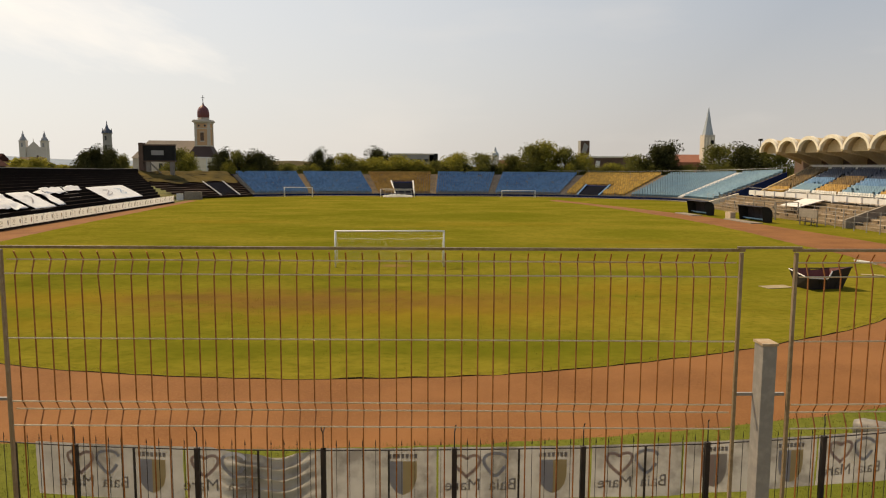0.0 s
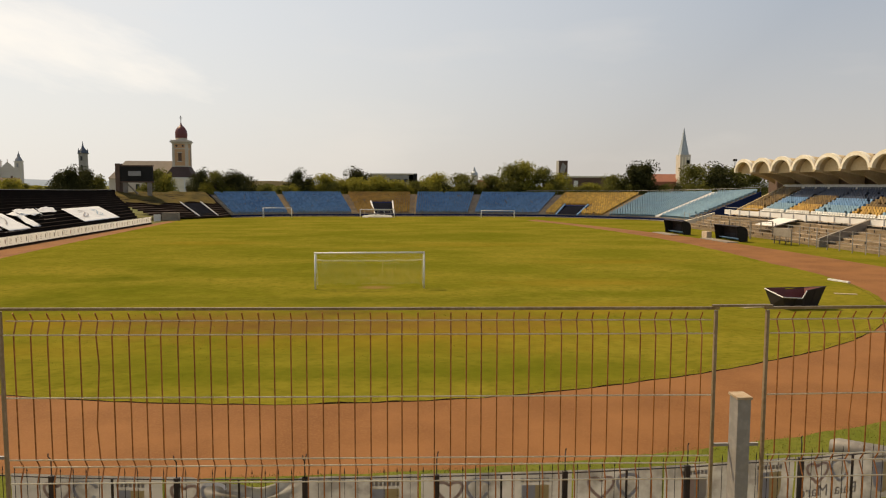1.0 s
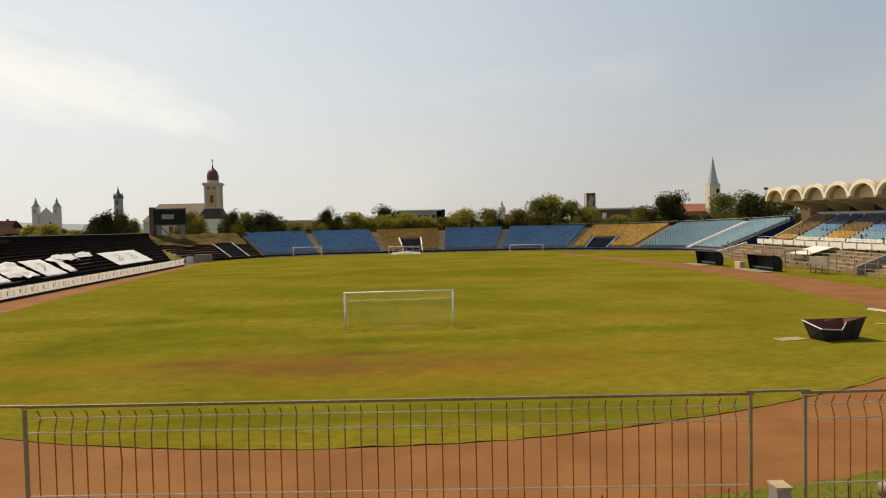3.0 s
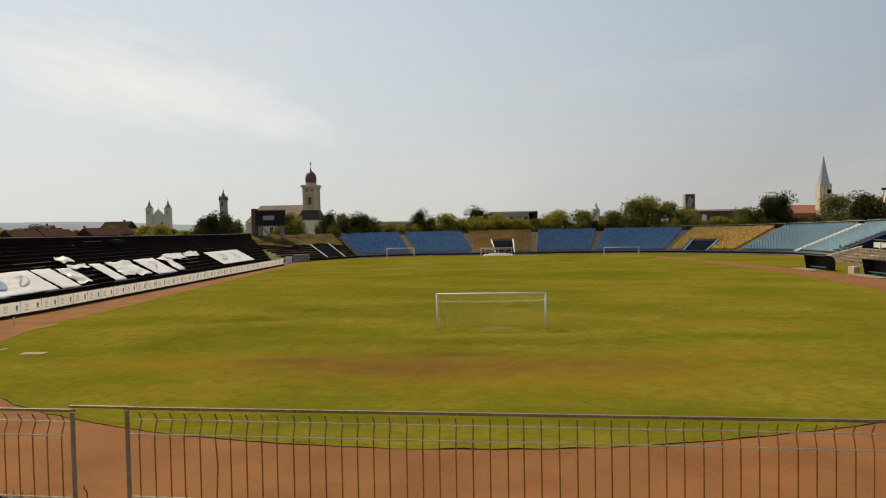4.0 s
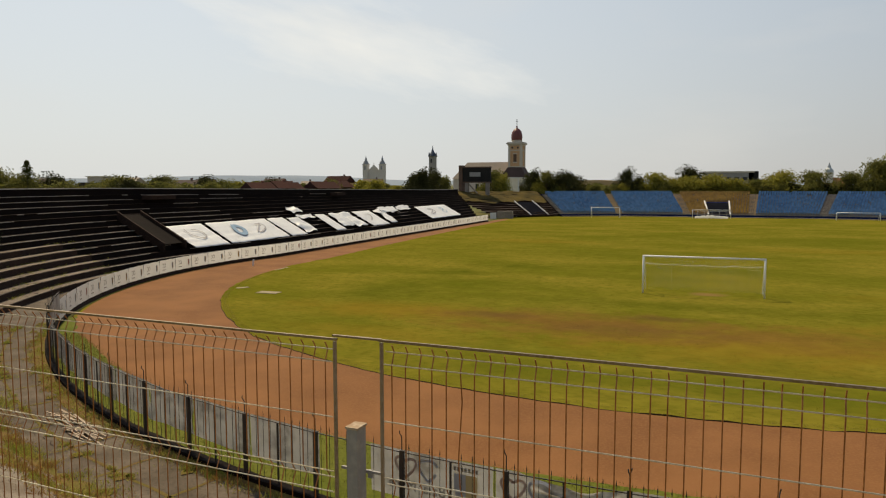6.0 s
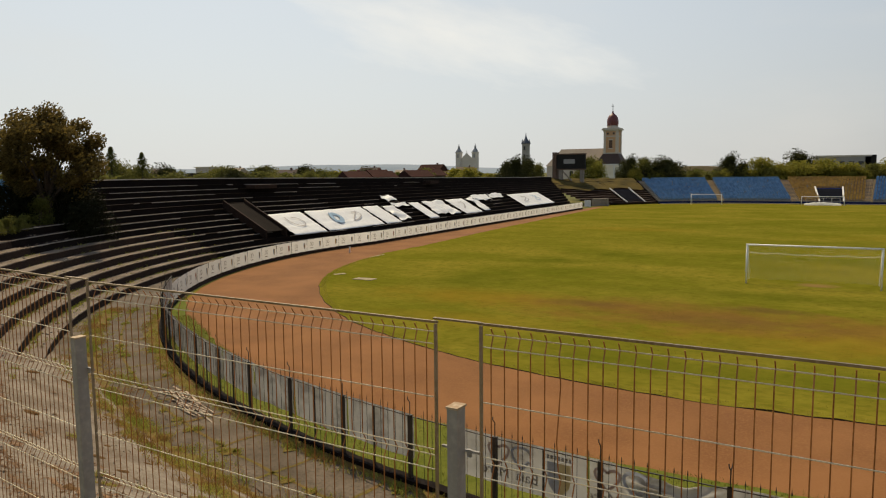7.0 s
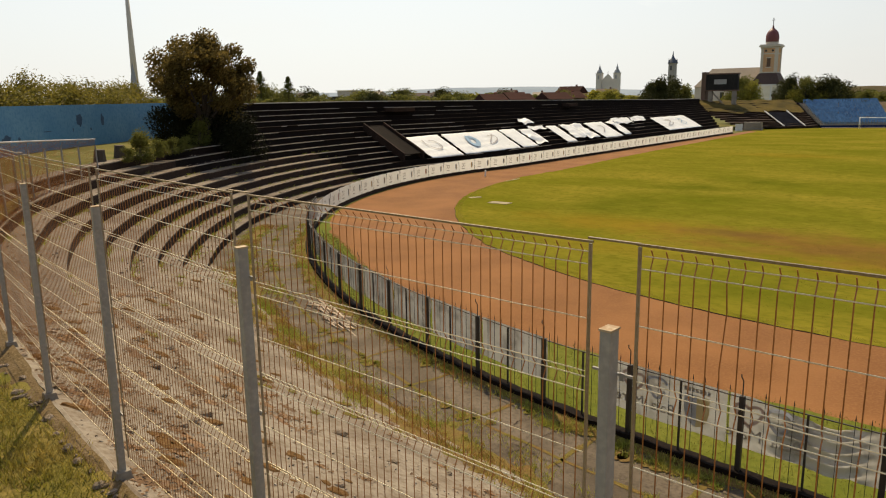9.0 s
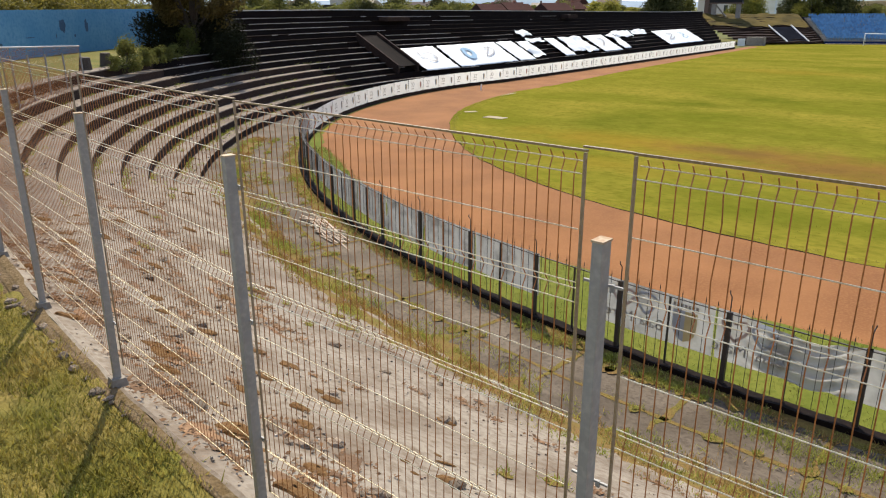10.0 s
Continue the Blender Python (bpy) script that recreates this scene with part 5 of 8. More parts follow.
for i in range(25):
    f = 0.02 + 0.96 * i / 24
    lo = Vector((-42.0, 96.5, 0)).lerp(Vector((-31.2, 109.7, 0)), f)
    hi = Vector((-58.0, 108.0, 0)).lerp(Vector((-38.2, 120.5, 0)), f)
    edge = 0.55 + 0.12 * noise.noise(Vector((f * 5, 0, 0)))
    rows.append([(lo.lerp(hi, t).x, lo.lerp(hi, t).y, 0.62 + 4.5 * t + 0.25 * noise.noise(lo.lerp(hi, t) * 0.5)) for t in (edge + (1.06 - edge) * j / 6 for j in range(7))])
gr.sheet(rows)
single("corner_grass", gr, material("dry_bank_grass", [(0.055, 0.043, 0.01), (0.12, 0.085, 0.018), (0.026, 0.02, 0.01)], 0.95, scale=(0.35, 4.0), bump=0.4, spec=0.1), "yellow-green grass grown over the corner terrace", "grass", kind="structure", smooth=True)
cor = thing("tunnel_mouth", "dark blue passage with two white sloping copings in the corner terrace", "tunnel", "tunnel mouths")
for x0, y0, x1, y1 in ((-36.2, 104.2, -41.2, 108.6), (-33.2, 107.6, -37.8, 111.8)):
    part("side_coping", Mesh().tube([(x0, y0, 0.5), (x1, y1, 3.3)], 0.13, 4), WHITE, cor, "white sloping side coping")
part("floor", Mesh().add([(-36.0, 104.2, 0.4), (-33.3, 107.5, 0.4), (-37.6, 111.8, 3.0), (-41.0, 108.6, 3.0)], [(0, 1, 2, 3)]), PASSAGE, cor)
single("entrance_block", Mesh().box((3.2, 1.2, 1.5), (-40.0, 97.0, 0.75), taper=0.97), CONCRETE, "pale concrete block beside the corner passage", "block")
single("signboard", Mesh().box((1.3, 0.12, 1.3), (-41.6, 93.6, 0.65), Matrix.Rotation(0.6, 4, "Z")), WHITE, "small white board leaning by the passage", "board")

board = thing("scoreboard", "dark steel scoreboard on concrete legs above the stand corner", "scoreboard", at=(-51.0, 112.0, 0))
part("panel", Mesh().box((6.6, 0.9, 3.3), (0, 0, 9.2)), DARK, board)
part("screen", Mesh().box((2.6, 0.06, 1.0), (-0.3, -0.5, 9.3)), GREYWALL, board, "pale display window")
part("frame", Mesh().box((6.9, 1.0, 0.25), (0, 0, 10.95)).box((6.9, 1.0, 0.25), (0, 0, 7.5)), BROWN, board)
part("side_fin", Mesh().box((0.9, 2.0, 6.6), (-3.8, 0.4, 8.1)), BROWN, board, "dark brown side fin")
for x in (-2.4, 2.6):
    part("leg", Mesh().box((0.8, 0.8, 3.4), (x, 0, 5.9)), CONCRETE, board)
part("brace", Mesh().tube([(-2.2, 0, 7.3), (0.2, -0.1, 4.9)], 0.18, 6), CONCRETE, board)

# ---- east grandstand ----
stand = thing("grandstand", "old covered grandstand with a row of white concrete roof arches", "grandstand", kind="structure")
Y_END, BAY, FRONT, BACK = 68.6, 5.66, 60.0, 67.0
BAYS = 13
UP = 13
for k in range(UP):
    x0, x1 = 57.6 + k * 0.58, 57.6 + (k + 1) * 0.58
    z = 2.9 + k * 0.29
    part("step", Mesh().box((x1 - x0 + 0.04, 72, z), ((x0 + x1) / 2, 26.2, z / 2)), CONCRETE, stand)
part("parapet", Mesh().box((0.25, 54, 0.75), (57.2, 39, 2.78)), WHITE, stand, "white painted parapet")
for y in range(13, 67, 3):
    part("parapet_post", Mesh().box((0.32, 0.3, 0.95), (57.1, y, 2.75)), WHITE, stand)
part("parapet_rail", Mesh().tube([(57.1, 12, 3.55), (57.1, 66, 3.55)], 0.03, 5), ALUMINIUM, stand)
part("back_wall", Mesh().box((0.4, 80, 9.0), (BACK + 0.4, 31, 4.5)), BROWN, stand, "dark back wall")
part("wall_band", Mesh().box((0.2, 74, 0.6), (65.3, 26, 6.95)), WHITE, stand, "white band below the roof")
ew = [(57.4, 0), (67, 0), (67, 7.4), (65.0, 7.0), (57.4, 3.3)]
part("end_wall", Mesh().add([(x, y, z) for y in (62.3, 62.6) for x, z in ew], [(0, 1, 2, 3, 4), (9, 8, 7, 6, 5), (4, 3, 8, 9), (0, 4, 9, 5), (3, 2, 7, 8)]), ROOF_TAN, stand, "tan end wall")
for b in range(BAYS):
    y1 = Y_END - b * BAY
    y0 = y1 - BAY
    vault = Mesh()
    rows = []
    for i in range(7):
        f = i / 6
        x = FRONT + (BACK - FRONT) * f
        zs = 9.35 - 2.0 * f ** 1.6
        zc = 11.25 - 0.7 * f
        rows.append([(x, (y0 + y1) / 2 + BAY / 2 * math.cos(math.pi * j / 14), zs + (zc - zs) * math.sin(math.pi * j / 14) ** (0.9 + 0.5 * f)) for j in range(15)])
    vault.sheet(rows)
    ob = part("roof_vault", vault, ROOF_TAN, stand, "weathered tan concrete vault", smooth=True)
    arch = Mesh()
    rows = []
    for j in range(15):
        a = math.pi * j / 14
        ca, sa = math.cos(a), math.sin(a)
        c = (y0 + y1) / 2
        ro, ri = BAY / 2 + 0.02, BAY / 2 - 0.36
        rows.append([(FRONT - 0.25, c + ro * ca, 9.25 + 2.12 * sa), (FRONT - 0.25, c + ri * ca, 9.2 + 1.66 * sa), (FRONT + 0.25, c + ri * ca, 9.2 + 1.66 * sa), (FRONT + 0.25, c + ro * ca, 9.25 + 2.12 * sa)])
    arch.sheet(rows, close=True)
    part("arch", arch, CREAM, stand, "cream painted concrete arch")
    inner = Mesh()
    inner.add([(FRONT + 0.9, (y0 + y1) / 2 + (BAY / 2 - 0.3) * math.cos(math.pi * j / 14), 9.0 + 1.8 * math.sin(math.pi * j / 14)) for j in range(15)], [tuple(range(15))])
    part("tympanum", inner, ROOF_TAN, stand)
    rib = Mesh()
    y = y0
    prof = [(FRONT - 0.3, 9.3), (BACK, 9.1), (BACK, 6.2), (65.9, 6.2), (65.2, 7.2), (63.2, 8.3), (FRONT - 0.3, 9.0)]
    n = len(prof)
    rib.add([(x, y - 0.16, z) for x, z in prof] + [(x, y + 0.16, z) for x, z in prof],
            [tuple(range(n)), tuple(range(n, 2 * n))[::-1]] + [(k, k + n, (k + 1) % n + n, (k + 1) % n) for k in range(n)])
    part("rib", rib, ROOF_TAN, stand, "tapered concrete roof rib")
    part("column", Mesh().box((0.5, 0.4, 7.5), (65.7, y0, 3.75)), ROOF_TAN, stand)
part("roof_deck", Mesh().box((6.0, 71, 0.45), (64.2, 33.0, 10.72)), BROWN, stand, "dark flat roof deck behind the arches")
part("roof_mast", Mesh().tube([(FRONT, Y_END + 0.3, 9.3), (FRONT, Y_END + 0.3, 11.2)], 0.06, 5).box((0.5, 0.5, 0.35), (FRONT, Y_END + 0.3, 11.3)), DARK, stand, "small lamp mast")

SEAT_BROWN = material("dark_ochre_seat", [(0.16, 0.095, 0.02), (0.11, 0.065, 0.018), (0.2, 0.13, 0.04)], 0.6, scale=(0.15, 3.0), bump=0, island=0.4)
PLAN_A = ((0, 2, SEAT_YELLOW), (2, 12, SEAT_BROWN))
PLAN_B = ((0, 1, SEAT_WHITE), (1, 4, SEAT_SKY), (4, 7, SEAT_BLUE), (7, 12, SEAT_NAVY))
PLAN_C = ((0, 1, SEAT_WHITE), (1, 4, SEAT_YELLOW), (4, 8, SEAT_BROWN), (8, 12, SEAT_NAVY))
SECT = [(56.9, 61.6, PLAN_A, "yellow"), (50.4, 56.0, PLAN_B, "light blue and navy"), (44.2, 49.5, PLAN_C, "yellow and dark ochre"),
        (36.6, 43.4, PLAN_B, "light and dark blue"), (31.0, 35.8, PLAN_C, "yellow and dark ochre"), (12.0, 30.2, PLAN_B, "light blue and navy")]
for ya, yb, plan, word in SECT:
    for r0, r1, mat in plan:
        me = Mesh()
        for k in range(r0, r1):
            z = 2.9 + k * 0.29
            for i in range(int((yb - ya) / 0.52) + 1):
                if rnd.random() < 0.04:
                    continue
                put_seat(me, Vector((57.6 + (k + 0.45) * 0.58, ya + i * 0.52, z)), -math.pi / 2)
        single("seat_rows", me, mat, f"rows of {word} plastic seats in the grandstand", "seats", "seat blocks", kind="stuff")
STAIR_STEP = Mesh().box((0.29, 0.7, 0.14)).data("step", WHITE)
for ya in (56.45, 49.95, 43.8, 36.2, 30.6):
    stair = thing("aisle_stair", "white painted stair between seat blocks", "stair", "grandstand stairs", at=(57.6, ya, 2.9))
    for k in range(12):
        for h in (0, 1):
            part("step", STAIR_STEP, WHITE, stair, at=(k * 0.58 + 0.145 + 0.29 * h, 0, k * 0.29 + 0.07 + 0.14 * h))
# lower ruined tier
TIER = material("dusty_concrete", [(0.27, 0.205, 0.13), (0.18, 0.13, 0.08), (0.35, 0.28, 0.19)], 0.92, scale=(0.5, 6.0), bump=0.3, spec=0.2)
lower = thing("lower_tier", "worn lower terrace of grey benches before the grandstand", "terrace", kind="structure")
for k in range(6):
    x = 51.8 + k * 0.92
    part("step", Mesh().box((0.94, 58, 0.35 + 0.36 * k), (x + 0.46, 40, (0.35 + 0.36 * k) / 2)), TIER, lower)
    for i in range(22):
        if rnd.random() < 0.72:
            part("bench_board", Mesh().box((0.32, 2.1, 0.05), (x + 0.35, 13 + i * 2.45, 0.35 + 0.36 * k + 0.36)), TIMBER if rnd.random() < 0.6 else CONCRETE, lower)
            part("bench_leg", Mesh().box((0.08, 0.08, 0.36), (x + 0.35, 13 + i * 2.45, 0.35 + 0.36 * k + 0.17)), DARK_STEEL, lower)
ramp = Mesh()
ramp.add([(51.0, 30.2, 0), (57.2, 30.2, 0), (57.2, 30.2, 3.2), (51.0, 30.2, 1.0), (51.0, 30.6, 0), (57.2, 30.6, 0), (57.2, 30.6, 3.2), (51.0, 30.6, 1.0)],
         [(0, 1, 2, 3), (7, 6, 5, 4), (3, 2, 6, 7), (0, 3, 7, 4)])
part("stair_wall", ramp, CONCRETE, lower, "grey concrete stair wall")
part("stair_wall", Mesh().add([(v[0], v[1] + 39.5, v[2] * 0.78) for v in ramp.v], ramp.f), CREAM, lower, "pale concrete stair wall")
single("roof_sheet", Mesh().add([(53.0, 43.6, 1.7), (53.0, 48.4, 1.7), (56.2, 48.0, 2.6), (56.2, 43.4, 2.6), (53.0, 43.6, 1.62), (53.0, 48.4, 1.62), (56.2, 48.0, 2.52), (56.2, 43.4, 2.52)],
                                [(0, 1, 2, 3), (7, 6, 5, 4), (0, 4, 5, 1), (1, 5, 6, 2), (2, 6, 7, 3), (3, 7, 4, 0)]), WHITE, "white sheet canopy over the lower terrace", "canopy")
cage = thing("player_cage", "pale steel frame cage beside the dugouts", "cage")
for x, y in ((49.5, 43), (49.5, 49), (52.5, 43), (52.5, 49), (49.5, 46), (52.5, 46)):
    part("upright", Mesh().box((0.12, 0.12, 2.3), (x, y, 1.15)), CONCRETE, cage)
for z in (1.2, 2.3):
    part("bar", Mesh().box((0.08, 6.1, 0.08), (49.5, 46, z)).box((0.08, 6.1, 0.08), (52.5, 46, z)).box((3.1, 0.08, 0.08), (51, 43, z)).box((3.1, 0.08, 0.08), (51, 49, z)), CONCRETE, cage)
for k in range(9):
    part("bar", Mesh().box((0.03, 0.03, 2.3), (49.5, 43.3 + k * 0.65, 1.15)), CONCRETE, cage)

east_rail = thing("east_fence", "thin grey posts and rails before the grandstand", "fence")
EP = [(50.3, 17.0), (50.2, 19.0), (50.2, 21.0), (50.1, 23.0), (50.0, 25.0), (49.9, 27.0), (49.9, 29.0), (50.2, 31.0), (50.4, 33.2), (50.6, 36.0), (50.6, 39.0), (51, 52), (51.5, 56), (52, 60), (52.6, 64), (53.2, 68), (53.8, 72), (54.6, 76)]
for x, y in EP:
    part("post", Mesh().box((0.07, 0.07, 2.3), (x, y, 1.15)), POST, east_rail)
for z in (0.9, 1.6, 2.2):
    part("rail", Mesh().tube([(x, y, z) for x, y in EP], 0.018, 4), POST, east_rail)
board2 = thing("bench_frame", "tall pale bench back with dark seats below", "bench", at=(48.9, 34.3, 0), turn=0.05)
part("back", Mesh().box((0.12, 3.6, 1.0), (0, 0, 1.45)), CONCRETE, board2)
part("seat", Mesh().box((0.45, 3.4, 0.06), (-0.2, 0, 0.48)), DARK, board2)
for y in (-1.7, -0.6, 0.6, 1.7):
    part("leg", Mesh().box((0.1, 0.1, 1.9), (0.05, y, 0.95)), CONCRETE, board2)


def dugout(x, y, length, turn):
    ob = thing("dugout", "dark curved team dugout with a low blue bench", "dugout", "dugouts", at=(x, y, 0), turn=turn)
    sh = Mesh()
    prof = [(0.9, 0.05), (0.95, 0.9), (0.85, 1.5), (0.5, 1.85), (0.0, 1.98), (-0.55, 1.92)]
    sh.sheet([[(px, yy, pz) for px, pz in prof] for yy in (-length / 2, 0, length / 2)])
    shell = part("shell", sh, RUST, ob, "dark rusted shell")
    so = shell.modifiers.new("thickness", "SOLIDIFY")
    so.thickness = 0.04
    for yy in (-length / 2, length / 2):
        part("end_panel", Mesh().add([(px, yy, pz) for px, pz in prof] + [(-0.2, yy, 0.05)], [tuple(range(7))]), DARK, ob)
    for yy in (-length / 4, 0, length / 4):
        part("rib", Mesh().tube([(px, yy, pz) for px, pz in prof], 0.03, 4), DARK, ob)
    part("bench", Mesh().box((0.4, length - 0.4, 0.06), (0.3, 0, 0.40)).box((0.05, length - 0.4, 0.16), (0.5, 0, 0.30)), SEAT_BLUE, ob, "blue bench")
    return ob


dugout(43.6, 53.4, 5.2, 0.10)
dugout(45.3, 40.6, 5.6, 0.06)
for x, y, w in ((42.1, 53.4, 6.4), (43.9, 40.4, 7.6)):
    single("dugout_slab", Mesh().box((1.5, w, 0.1), (x, y, 0.06)), CONCRETE, "pale concrete slab before the dugout", "slab", "dugout slabs")
single("box_seat", Mesh().box((0.7, 1.5, 0.9), (44.6, 45.4, 0.45)), TIMBER, "small weathered wooden box between the dugouts", "box")

# ---- skip on the turf ----
skip = thing("skip", "dark steel skip with a red oxide inside, standing on the turf", "skip", at=(24.6, -9.2, 0), turn=0.16)
SW = 0.85
FRONT_RIM = [(-1.42, 0.74), (-0.12, 0.64), (0.16, 1.06), (1.42, 1.27)]
BACK_RIM = [(-1.32, 1.02), (-0.12, 1.05), (0.16, 0.92), (1.40, 0.98)]
FLOOR_X = [-1.02, -0.10, 0.16, 1.12]


def trough(inset, low):
    """The skip's plates: front, floor and back, with both ends; inset moves all plates inwards."""
    f = [(x * (1 - inset * 0.6), -SW + inset, z - inset * 0.2) for x, z in FRONT_RIM]
    fb = [(x * (1 - inset), -0.58 + inset, low) for x in FLOOR_X]
    bb = [(x * (1 - inset), 0.58 - inset, low) for x in FLOOR_X]
    k = [(x * (1 - inset * 0.6), SW - inset, z - inset * 0.2) for x, z in BACK_RIM]
    me = Mesh().sheet([f, fb, bb, k])
    me.f += [(0, 4, 8, 12), (15, 11, 7, 3)]
    return me


part("hull", trough(0.0, 0.02), RUST, skip)
part("lining", trough(0.05, 0.10), SKIP_IN, skip, "red oxide inside")
part("rim", Mesh().tube([(BACK_RIM[0][0], SW, BACK_RIM[0][1]), (FRONT_RIM[0][0], -SW, FRONT_RIM[0][1]), (FRONT_RIM[1][0], -SW, FRONT_RIM[1][1]), (FRONT_RIM[2][0], -SW, FRONT_RIM[2][1])], 0.035, 5), WHITE, skip, "worn pale rim")
part("rim", Mesh().tube([(FRONT_RIM[2][0], -SW, FRONT_RIM[2][1]), (FRONT_RIM[3][0], -SW, FRONT_RIM[3][1]), (BACK_RIM[3][0], SW, BACK_RIM[3][1]), (BACK_RIM[0][0], SW, BACK_RIM[0][1])], 0.04, 5), RUST, skip)
part("spoil", Mesh().lathe([(0.62, 0.12), (0.5, 0.34), (0.25, 0.5), (0.02, 0.56)], 9, (-0.2, 0.05, 0)), SLOPE, skip, "pale rubble inside")
for x in (-0.55, 0.75):
    part("rib", Mesh().tube([(x * 0.8, -0.6, 0.1), (x, -SW - 0.01, 0.66 if x < 0 else 1.1)], 0.035, 4), RUST, skip)
single("turf_slab", Mesh().box((1.7, 0.9, 0.05), (22.3, -8.9, 0.010), Matrix.Rotation(0.2, 4, "Z")), SLAB, "pale concrete slab in the turf beside the skip", "slab", "turf slabs")
for x, y, w, l in ((-26.9, -8.3, 1.5, 0.8), (-29.9, -7.0, 0.9, 0.4), (30.9, -4.6, 1.3, 0.45), (-33.6, 3.6, 2.4, 0.2)):
    single("turf_slab", Mesh().box((w, l, 0.05), (x, y, 0.006), Matrix.Rotation(x * 0.7, 4, "Z")), SLAB, "pale weathered slab set in the turf", "slab", "turf slabs")
single("white_bar", Mesh().box((0.18, 1.9, 0.12), (34.3, 1.3, 0.07), Matrix.Rotation(0.2, 4, "Z")), WHITE, "white painted bar lying at the track edge", "bar")
single("marker_peg", Mesh().tube([(-37.3, 4.8, 0), (-37.25, 4.8, 0.55)], 0.07, 6), WHITE, "white marker peg beside the track", "peg")
pipe = thing("pipe", "grey metal pipe lying on the grass verge", "pipe")
part("tube", Mesh().tube([(12.15, -31.9, 0.36), (12.3, -32.02, 0.36), (14.6, -33.8, 0.36)], 0.26, 16, radii=[0.17, 0.25, 0.26]), PIPE_GREY, pipe, smooth=True)
part("support", Mesh().box((0.5, 0.4, 0.2), (12.7, -32.33, 0.05)).box((0.5, 0.4, 0.2), (14.2, -33.49, 0.05)), CONCRETE, pipe)

# ---- trees ----
def tree_mesh(seed, height, crown_w, crown_base, leaves, leaf, clumps=16, open_=0.0):
    """Trunk with limbs, and a crown of leaves gathered in clumps."""
    r = random.Random(seed)
    wood, crown = Mesh(), Mesh()
    wood.tube([(0, 0, 0), (0.1, 0.05, crown_base), (0.0, 0.1, height * 0.75)], 0.2, 7, radii=[height * 0.028, height * 0.02, height * 0.006])
    centres = []
    for k in range(clumps):
        a, q = r.uniform(0, 2 * math.pi), r.uniform(0, 1) ** 0.6
        t = r.uniform(0.0, 1.0)
        wide = crown_w / 2 * (math.sin(math.pi * (0.16 + 0.78 * t)) ** 0.7) * 0.8
        c = Vector((math.cos(a) * q * wide, math.sin(a) * q * wide, crown_base + (height - crown_base) * (0.05 + 0.85 * t)))
        centres.append((c, crown_w * r.uniform(0.17, 0.27)))
        start = Vector((0, 0, crown_base * r.uniform(0.7, 1.2)))
        mid = start.lerp(c, 0.5) + Vector((0, 0, height * 0.03))
        wood.tube([start, mid, c], 0.05, 5, radii=[height * 0.010, height * 0.006, height * 0.002])
    centres.append((Vector((0, 0, height - crown_w * 0.15)), crown_w * 0.16))
    for i in range(leaves):
        c, rad = centres[i % len(centres)]
        d = Vector((r.gauss(0, 1), r.gauss(0, 1), r.gauss(0, 0.85))).normalized()
        p = c + d * rad * (0.12 + 0.9 * r.random() ** 0.55)
        n = Vector((r.gauss(0, 1), r.gauss(0, 1), r.gauss(0.6, 1))).normalized()
        u = n.orthogonal().normalized() * leaf * r.uniform(0.6, 1.25)
        w = n.cross(u).normalized() * leaf * r.uniform(0.35, 0.7)
        crown.add([p - u, p + w * 0.8, p + u, p - w * 0.8], [(0, 1, 2, 3)])
    return wood, crown


def tree(seed, height, crown_w, crown_base, leaves, leaf, label, mat, clumps=16, name="tree", category="tree", group=""):
    wood, crown = tree_mesh(seed, height, crown_w, crown_base, leaves, leaf, clumps)
    ob = thing(name, label, category, group)
    part("trunk", wood, BARK, ob)
    part("crown", crown, mat, ob)
    return ob


FAR_LABEL = "leafy green tree behind the far stand"
protos = [tree(31 + k, 10, 8.5, 0.5, 9000, 0.25, FAR_LABEL, mat, clumps=cl, group="trees behind the stands")
          for k, (mat, cl) in enumerate(((LEAF_DEEP, 26), (LEAF_LIGHT, 24), (LEAF, 30), (LEAF_LIGHT, 34)))]
# simpler crowns for the town's far trees, finer ones for the shrubs behind the blue wall
protos += [tree(51 + k, 10, 8.5, 0.6, 1500, 0.62, "distant tree of the town beyond the terrace", mat, clumps=16, group="trees of the town") for k, mat in enumerate((LEAF, LEAF_LIGHT))]
protos += [tree(61 + k, 10, 8.5, 0.6, 9000, 0.16, "olive-yellow leafy shrub behind the blue wall", LEAF_OLIVE, clumps=26, name="shrub", category="shrub", group="shrubs behind the wall") for k in range(2)]
